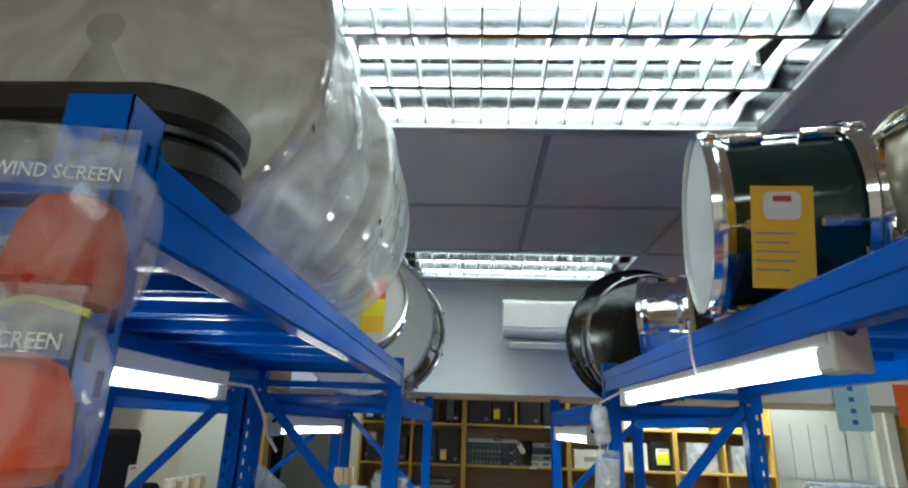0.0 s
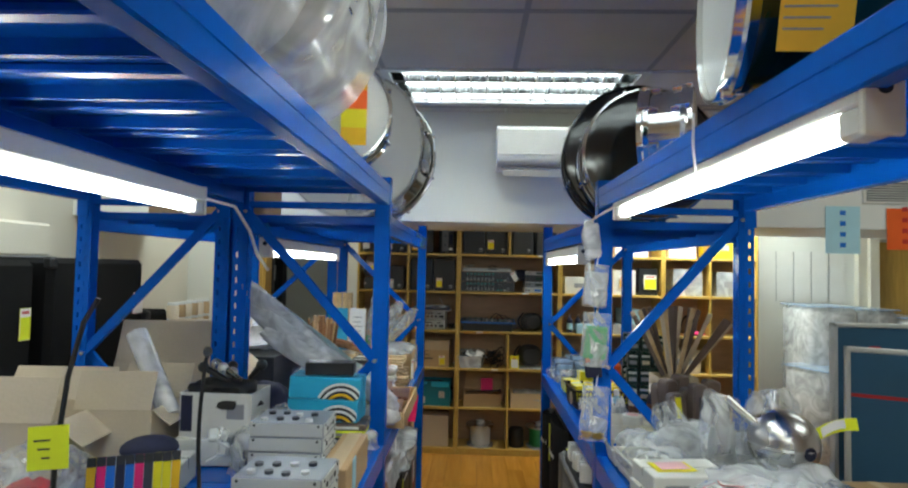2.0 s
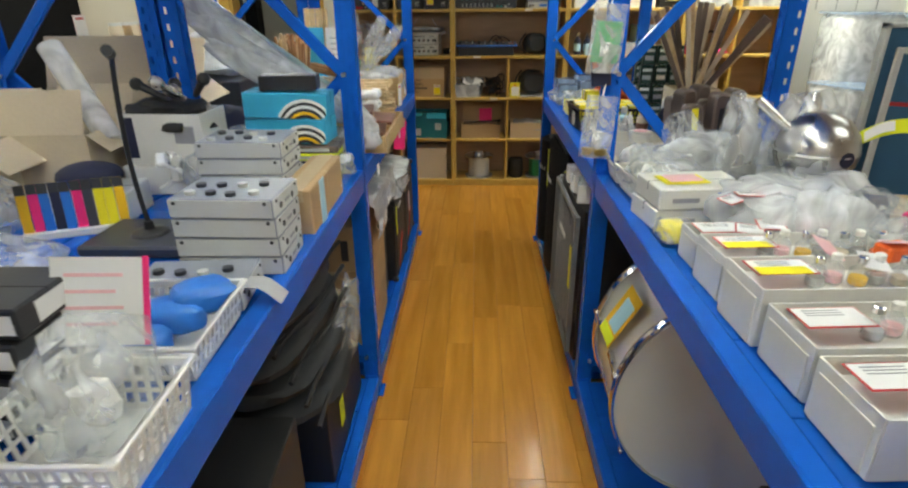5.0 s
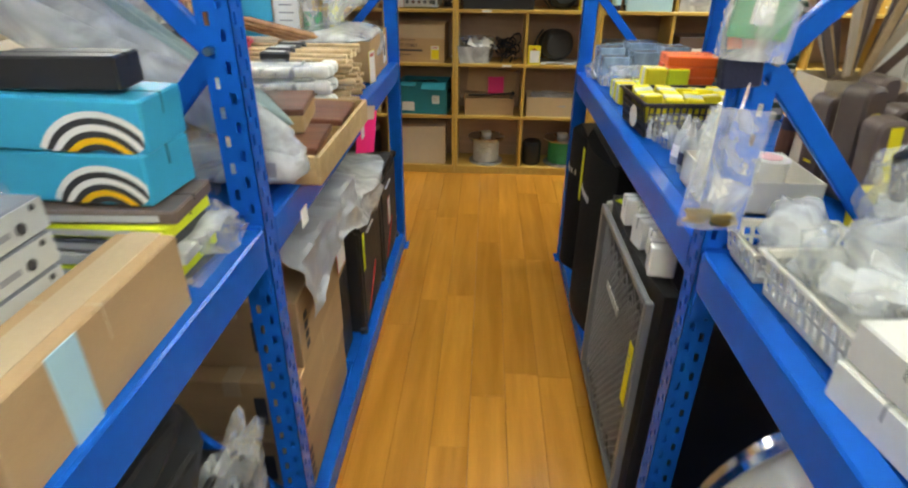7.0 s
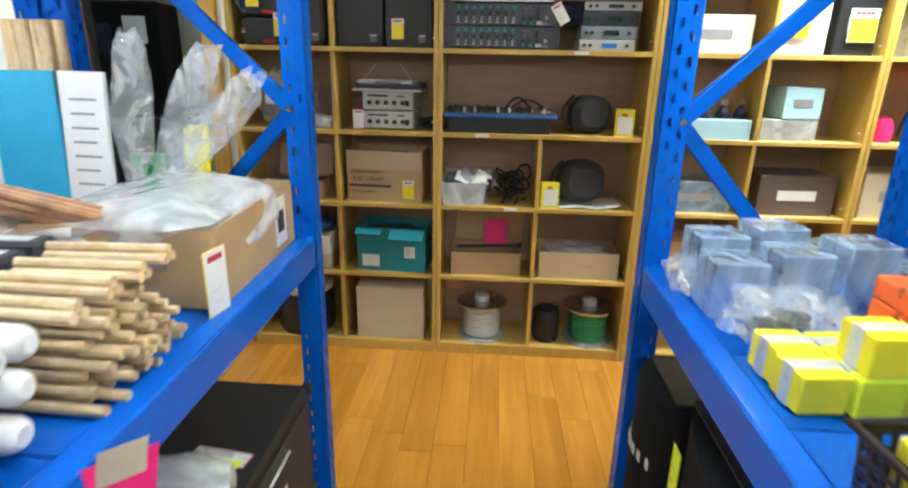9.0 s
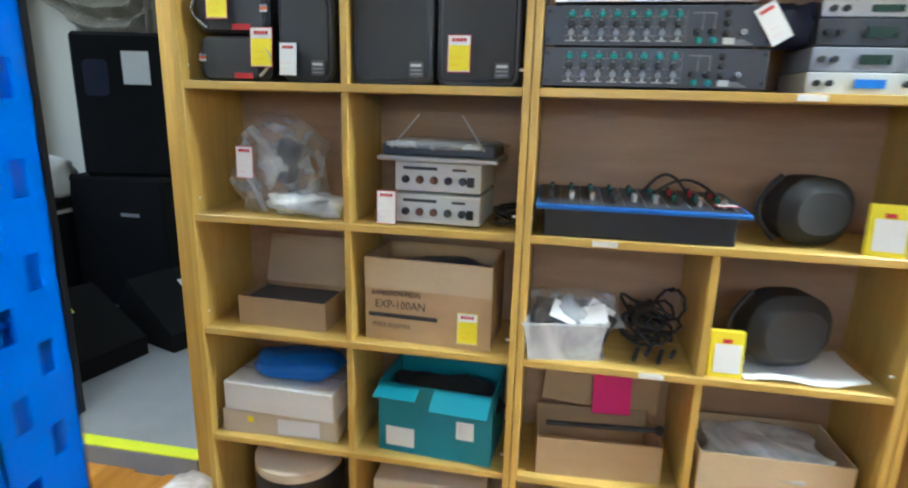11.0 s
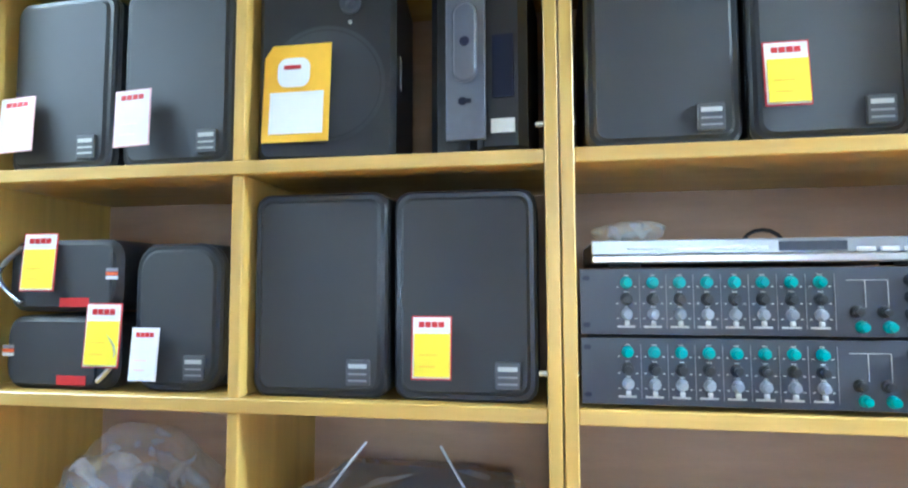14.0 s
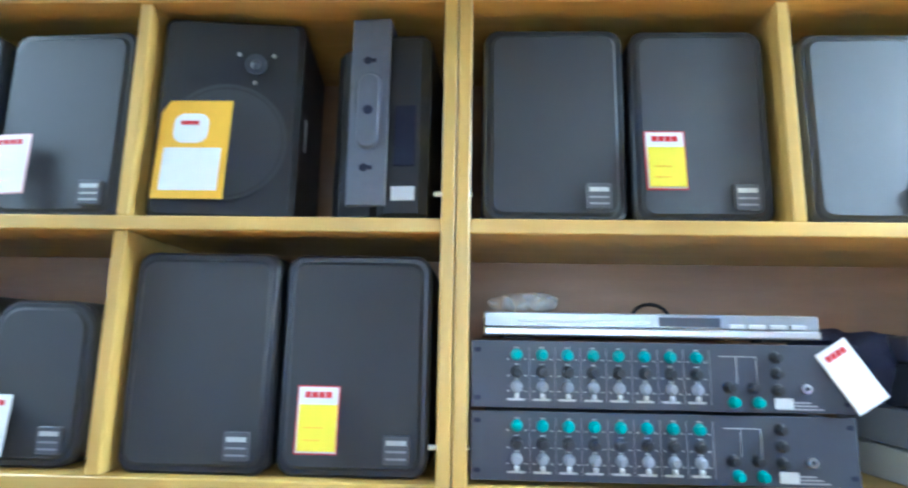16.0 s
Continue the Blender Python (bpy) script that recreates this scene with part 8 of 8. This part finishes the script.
flat_tag(0, 0, 0, 0.04, 0.22, 0, LEMON, None, "yellow price strip hanging on a cabinet").matrix_basis = pose(0.474, 3.56, ZL + 0.52, 90, 0, -90)
flat_tag(0.52, 2.92, ZL + 0.678, 0.1, 0.05, 30, LEMON, None, "yellow price strip on a cabinet top")
flat_tag(0, 0, 0, 0.035, 0.18, 0, YELLOW, None, "yellow strip taped beside a grille").matrix_basis = pose(0.436, 2.44, ZL + 0.42, 90, 0, -90)
for k in range(5):
    carton("adaptor_block", pose(0.485 + 0.02 * (k % 2), 2.5 + 0.068 * k, ZL + 0.677, 0, 0, 10 * (k % 3) - 10), (0.06, 0.055, 0.075), WPLASTIC, "white mains adaptor block on a cabinet", "white adaptor blocks", category="adaptor")


# ---- on the bulkhead and round the shop ----
e = thing("air_conditioner", pose(0.53, 3.848, 2.335), "white wall air conditioner on the ceiling beam", "air conditioner")
prof = [(-0.19, 0.03), (-0.195, 0.06), (-0.185, 0.24), (-0.17, 0.262), (0.0, 0.265), (0.0, 0.0), (-0.12, 0.0)]
n = len(prof)
g = Geo().add([(-0.4, y, z) for y, z in prof] + [(0.4, y, z) for y, z in prof], [tuple(range(n)), tuple(range(n, 2 * n))[::-1]] + [((i + 1) % n, i, n + i, n + (i + 1) % n) for i in range(n)])
part("casing", g, WPLASTIC, e, smooth=1.1)
part("front_panel", Geo().span(-0.398, 0.398, -0.2, -0.194, 0.075, 0.235, 0.003), WPLASTIC, e)
part("air_vane", Geo().span(-0.36, 0.36, -0.178, -0.168, 0.004, 0.04, 0.003, pose(0, 0, 0, 20)), IVORY, e)
part("outlet", Geo().span(-0.37, 0.37, -0.16, -0.13, -0.001, 0.006), GREYINK, e)
for x0, x1, z0, z1, mt, lb in ((2.28, 2.5, 1.83, 2.137, PALEBLUE, "pale blue notice hanging from the ceiling beam"), (2.67, 2.9, 1.86, 2.13, ORANGE, "orange notice hanging from the ceiling beam")):
    e = thing("hanging_notice", pose((x0 + x1) / 2, 3.842, z0), lb, "notice", "hanging notices")
    part("sheet", Geo().span(-(x1 - x0) / 2, (x1 - x0) / 2, -0.002, 0.0, 0, z1 - z0), mt, e)
    for k in range(4):
        part("character", Geo().span(-0.018, 0.018, -0.0034, -0.0022, 0.04 + 0.07 * k, 0.07 + 0.07 * k), BRIGHTBLUE if mt is PALEBLUE else RED, e)
e = thing("air_vent", pose(2.68, 3.848, 2.16), "white slatted air vent in the beam", "vent")
part("frame", Geo().span(-0.16, 0.16, -0.012, 0, 0, 0.15, 0.003), WPLASTIC, e)
part("opening", Geo().span(-0.14, 0.14, -0.0135, -0.0125, 0.015, 0.135), HOLE, e)
for k in range(7):
    part("slat", Geo().span(-0.14, 0.14, -0.02, -0.014, 0.02 + 0.016 * k, 0.029 + 0.016 * k, 0.001), LIGHTGREY, e)
lump("ceiling_sensor", Geo().lathe([(0.02, 0), (0.02, 0.01), (0.012, 0.016)], 18), WPLASTIC, "small round sensor on the beam", "sensor", m=pose(2.03, 3.848, 2.15, 90))


def partition(x0, y0, x1, y1, h, stripe):
    a, b = Vector((x0, y0, 0)), Vector((x1, y1, 0))
    ln = (b - a).length
    e = thing("office_partition", pose(x0, y0, GROUND, 0, 0, math.degrees(math.atan2(y1 - y0, x1 - x0))), "blue fabric office partition with a pale metal frame", "partition", "office partitions")
    part("panel", Geo().span(0.02, ln - 0.02, -0.018, 0.018, 0.12, h - 0.02, 0.004), PARTITION, e)
    part("frame", Geo().span(0, ln, -0.024, 0.024, h - 0.022, h, 0.004).span(0, 0.022, -0.024, 0.024, 0, h, 0.004).span(ln - 0.022, ln, -0.024, 0.024, 0, h, 0.004).span(0, ln, -0.024, 0.024, 0.06, 0.12, 0.004), LIGHTGREY, e)
    if stripe:
        part("stripe", Geo().span(0.022, ln - 0.022, -0.0195, -0.0182, stripe, stripe + 0.016), RED, e)
    return e


partition(1.77, 2.86, 2.75, 2.42, 1.31, 1.08)
partition(1.95, 3.25, 3.3, 3.25, 1.39, 0)
lump("red_tag", Geo().span(-0.03, 0.03, -0.002, 0, 0, 0.06), RED, "red paper tag on the partition", "tag", m=pose(2.16, 3.222, 1.25))
carton("desk_carton", pose(1.75, 2.5, GROUND), (0.3, 0.3, 0.75), CARD, "tall brown carton by the partition", "cartons on the floor", CARDIN)
e = thing("calculator", pose(2.35, 2.2, GROUND), "dark low cabinet by the partition", "cabinet")
part("body", Geo().span(-0.2, 0.2, -0.2, 0.2, 0, 0.86, 0.006), BLACK, e)
part("top", Geo().span(-0.21, 0.21, -0.21, 0.21, 0.86, 0.88, 0.003), SLATE, e)
for k in range(5):
    e = thing("wall_calendar_sheet", pose(2.72 + 0.16 * k, WALL_Y - 0.004, 1.44), "white printed sheet pinned on the wall", "wall sheet", "white wall sheets")
    part("sheet", Geo().span(-0.072, 0.072, -0.002, 0, 0, 0.46), PAPER, e)
    part("binding", Geo().span(-0.076, -0.072, -0.004, 0, 0, 0.46), GREYINK, e)
setting("wall_pillar", Geo().span(3.52, 3.6, WALL_Y - 0.06, WALL_Y, 0, LOW_CEIL).span(3.6, 3.68, WALL_Y - 0.1, WALL_Y, 0, LOW_CEIL), IVORY, "pale pillar on the far wall")
setting("wall_panelling", Geo().span(3.7, 4.55, WALL_Y - 0.05, WALL_Y - 0.002, 0, 2.0), DOORWOOD, "yellow wood panelling on the far wall")
for k, (x, y, w, h) in enumerate(((2.98, 5.1, 0.36, 1.38), (3.36, 5.15, 0.3, 1.36), (3.7, 5.1, 0.3, 1.3), (2.85, 4.75, 0.4, 0.9))):
    e = thing("wrapped_chair_stack", pose(x, y, GROUND, 0, 0, 6 * k), "stack of grey chairs wrapped in clear film", "chair stack", "film wrapped stacks")
    for j in range(4):
        part("seat", Geo().span(-w / 2, w / 2, -0.2, 0.2, h * (0.2 + 0.2 * j) - 0.03, h * (0.2 + 0.2 * j) + 0.03, 0.02), GREY if j % 2 else TAUPE, e)
    for a in (-1, 1):
        for b in (-1, 1):
            part("leg", Geo().rod((a * (w / 2 - 0.02), b * 0.18, 0), (a * (w / 2 - 0.02), b * 0.17, h * 0.95), 0.011, 8), STEEL, e)
    part("film", Geo().span(-w / 2 - 0.02, w / 2 + 0.02, -0.23, 0.23, 0.02, h, 0.035), CLOUDY, e, smooth=1.1)
    part("lid_film", Geo().span(-w / 2 - 0.025, w / 2 + 0.025, -0.235, 0.235, h + 0.001, h + 0.012, 0.004), BLUECLEAR, e, "pale blue film lid")

# tall black loudspeakers by the west wall
for y, w, h in ((2.55, 0.7, 1.64), (3.42, 0.85, 1.655), (4.05, 0.3, 1.3)):
    e = thing("pa_loudspeaker", pose(-2.48, y, GROUND), "tall black carpeted loudspeaker by the wall", "loudspeaker", "tall black loudspeakers")
    part("cabinet", Geo().span(-0.25, 0.25, -w / 2, w / 2, 0, h, 0.03), CARPET_BLACK, e)
    part("handle", slab([(a, b + h * 0.86) for a, b in rounded(0.14, 0.09, 0.02)], 0, 0.004, 0.001, None, pose(0.249, -w * 0.22, 0, 0, 0, 90)), HOLE, e)
    part("corner", Geo().span(0.2, 0.256, -w / 2 - 0.004, -w / 2 + 0.05, h - 0.06, h + 0.004, 0.012), BLACK, e)
e = price_tag(0, 0, 0, 0.11, 0.14, None, 0, 0, PALEPINK, "white price sheet on a loudspeaker")
e.matrix_basis = pose(-2.225, 3.78, 1.34, 0, 0, 90)
e = price_tag(0, 0, 0, 0.07, 0.16, LEMON, 0, 0, LEMON, "yellow price tag on a loudspeaker")
e.matrix_basis = pose(-2.225, 2.83, 1.28, 0, 0, 90)
e = thing("air_conditioner", pose(FLOOR_X0 + 0.002, 3.15, 1.7), "cream wall air conditioner above loudspeakers", "air conditioner")
part("casing", Geo().span(0, 0.18, -0.28, 0.28, 0, 0.2, 0.015), CREAM, e)
part("air_vane", Geo().span(0.06, 0.176, -0.25, 0.25, -0.01, 0.003, 0.003), GREYINK, e)
e = thing("security_camera", pose(FLOOR_X0 + 0.12, 2.55, 1.84), "small black dome camera pair on the wall", "camera")
part("mount", Geo().rod((-0.118, 0, 0), (0, 0, 0), 0.02, 12), BLACK, e)
part("dome", Geo().ball((0, 0, 0), 0.06, 18), BLACKSAT, e)
part("dome", Geo().ball((0, 0.16, -0.01), 0.06, 18), BLACKSAT, e)
part("link", Geo().bar((0, 0, 0), (0, 0.16, -0.01), 0.03, 0.03), BLACK, e)
carton("carton", pose(-1.75, 3.5, GROUND), (0.3, 0.6, 1.23), BUFF, "tall buff carton stack behind the racks", "cartons on the floor", CARDIN)
for k in range(12):
    e = thing("cymbal_jar", pose(-1.72 + 0.0 * k, 3.28 + 0.075 * (k % 6), 1.273 + 0.09 * (k // 6)), "amber lidded jar in a double row", "jar", "double row of amber jars")
    part("jar", Geo().lathe([(0.03, 0), (0.033, 0.01), (0.033, 0.065), (0.028, 0.075)], 16), CARD if k % 2 else BUFF, e)
    part("lid", Geo().lathe([(0.03, 0.075), (0.03, 0.088)], 16), LIGHTGREY, e)

# ---- back room ----
FZ = 0.116


def wedge(x, y, turn, label):
    e = thing("stage_monitor", pose(x, y, FZ, 0, 0, turn), label, "stage monitor", "wedge stage monitors")
    pr = [(-0.25, 0), (0.2, 0), (0.25, 0.12), (0.12, 0.34), (-0.25, 0.1)]
    n = len(pr)
    g = Geo().add([(-0.3, a, b) for a, b in pr] + [(0.3, a, b) for a, b in pr], [tuple(range(n)), tuple(range(n, 2 * n))[::-1]] + [((i + 1) % n, i, n + i, n + (i + 1) % n) for i in range(n)])
    part("cabinet", g, CARPET_BLACK, e, smooth=0)
    part("price_strip", Geo().span(-0.08, 0.08, -0.04, 0.02, 0.002, 0.004), PAPER, e, m=pose(0.02, 0.02, 0.277, 33))
    part("price_patch", Geo().span(0.03, 0.08, -0.04, 0.02, 0.0045, 0.006), LEMON, e, m=pose(0.02, 0.02, 0.277, 33))
    return e


wedge(-2.42, 5.98, 78, "black wedge stage monitor on grey carpet")
wedge(-2.12, 6.62, 70, "black wedge stage monitor beside a speaker stack")
e = thing("pa_loudspeaker", pose(-2.62, 6.95, FZ), "black bass cabinet on castors", "loudspeaker", "back room loudspeakers")
part("cabinet", Geo().span(-0.3, 0.34, -0.28, 0.3, 0.05, 0.85, 0.02), CARPET_BLACK, e)
for a in (-0.22, 0.26):
    for b in (-0.2, 0.22):
        part("castor", Geo().rod((a - 0.015, b, 0.028), (a + 0.015, b, 0.028), 0.028, 12), RUBBER, e)
part("logo_bar", Geo().span(0.05, 0.17, -0.283, -0.281, 0.62, 0.64), GREYINK, e)
e = thing("pa_loudspeaker", pose(-2.6, 6.95, FZ + 0.852, 0, 0, 12), "black horn loudspeaker with a white price sheet", "loudspeaker", "back room loudspeakers")
part("cabinet", Geo().span(-0.24, 0.28, -0.24, 0.26, 0, 0.8, 0.02), CARPET_BLACK, e)
part("horn", slab([(a - 0.1, b + 0.55) for a, b in rounded(0.14, 0.2, 0.03)], -0.245, -0.239, 0.002), HOLE, e)
part("price_sheet", Geo().span(0.05, 0.2, -0.243, -0.241, 0.52, 0.7), PAPER, e)
e = thing("side_table", pose(-3.3, 6.6, FZ), "black trunk with a white top", "trunk")
part("body", Geo().span(-0.4, 0.35, -0.35, 0.35, 0, 0.62, 0.01), CARPET_BLACK, e)
part("top", Geo().span(-0.42, 0.37, -0.37, 0.37, 0.62, 0.65, 0.006), WPLASTIC, e)
lump("cloth", Geo().crumple((-3.03, 6.65, FZ + 0.83), (0.28, 0.26, 0.24), 670, 0.3, 26), PAPER, "white cloth bundle on the trunk", "cloth", smooth=1.1)
lump("cloth_stand", Geo().span(-3.17, -2.9, 6.5, 6.8, FZ + 0.652, FZ + 0.72, 0.02), CARPET_BLACK, "flat black case on the trunk", "case")
e = thing("pa_loudspeaker", pose(-3.5, 7.15, FZ), "black loudspeaker stack near the window", "loudspeaker", "back room loudspeakers")
part("cabinet", Geo().span(-0.3, 0.25, -0.15, 0.25, 0, 0.62, 0.02), CARPET_BLACK, e)
lump("plastic_bag", Geo().crumple((-1.15, 5.17, 0.15), (0.19, 0.19, 0.22), 680, 0.2, 26), CLOUDY, "blue-white plastic bag on floor beside shelving", "plastic bag", smooth=1.1)
flat_tag(0, 0, 0, 0.03, 0.07, 0, LEMON, None, "yellow card stuck on the shelving side").matrix_basis = pose(-1.0485, 5.3, 1.28, 90, 0, -90)
lump("door_notice", Geo().span(-0.1, 0.1, -0.002, 0, 0, 0.09), PALEBLUE, "pale blue sticker on white wall", "sticker", m=pose(-2.28, WALL_Y - 0.001, 0.87))


# ---- floor planks ----
PW = 0.125
rng = random.Random(4)
plank_meshes = {}
near, rest = [], Geo()
x = -2.7
while x < 4.55:
    y = Y_BACK - rng.uniform(0, 0.9)
    while y < WALL_Y:
        ln = rng.choice((0.9, 1.2))
        y0, y1 = max(y, Y_BACK), min(y + ln, WALL_Y)
        y += ln
        if y1 - y0 < 0.05:
            continue
        if -0.5 < x < 0.6 and y0 > 0.2 or (-2.2 < x < -0.4 and y0 > 4.0):
            near.append((x, y0, y1))
        else:
            rest.span(x + 0.0005, x + PW - 0.0005, y0 + 0.0005, y1 - 0.0005, GROUND - 0.012, GROUND)
    x += PW
for x0, y0, y1 in near:
    key = round(y1 - y0, 3)
    if key not in plank_meshes:
        plank_meshes[key] = Geo().span(0.0004, PW - 0.0004, 0.0004, key - 0.0004, -0.012, 0, 0.0012).mesh("plank", PLANK, 0)
    part("plank", plank_meshes[key], None, floor, "", pose(x0, y0, GROUND))
tagged(part("planks_beyond", rest, PLANK, floor, smooth=0), kind="stuff")
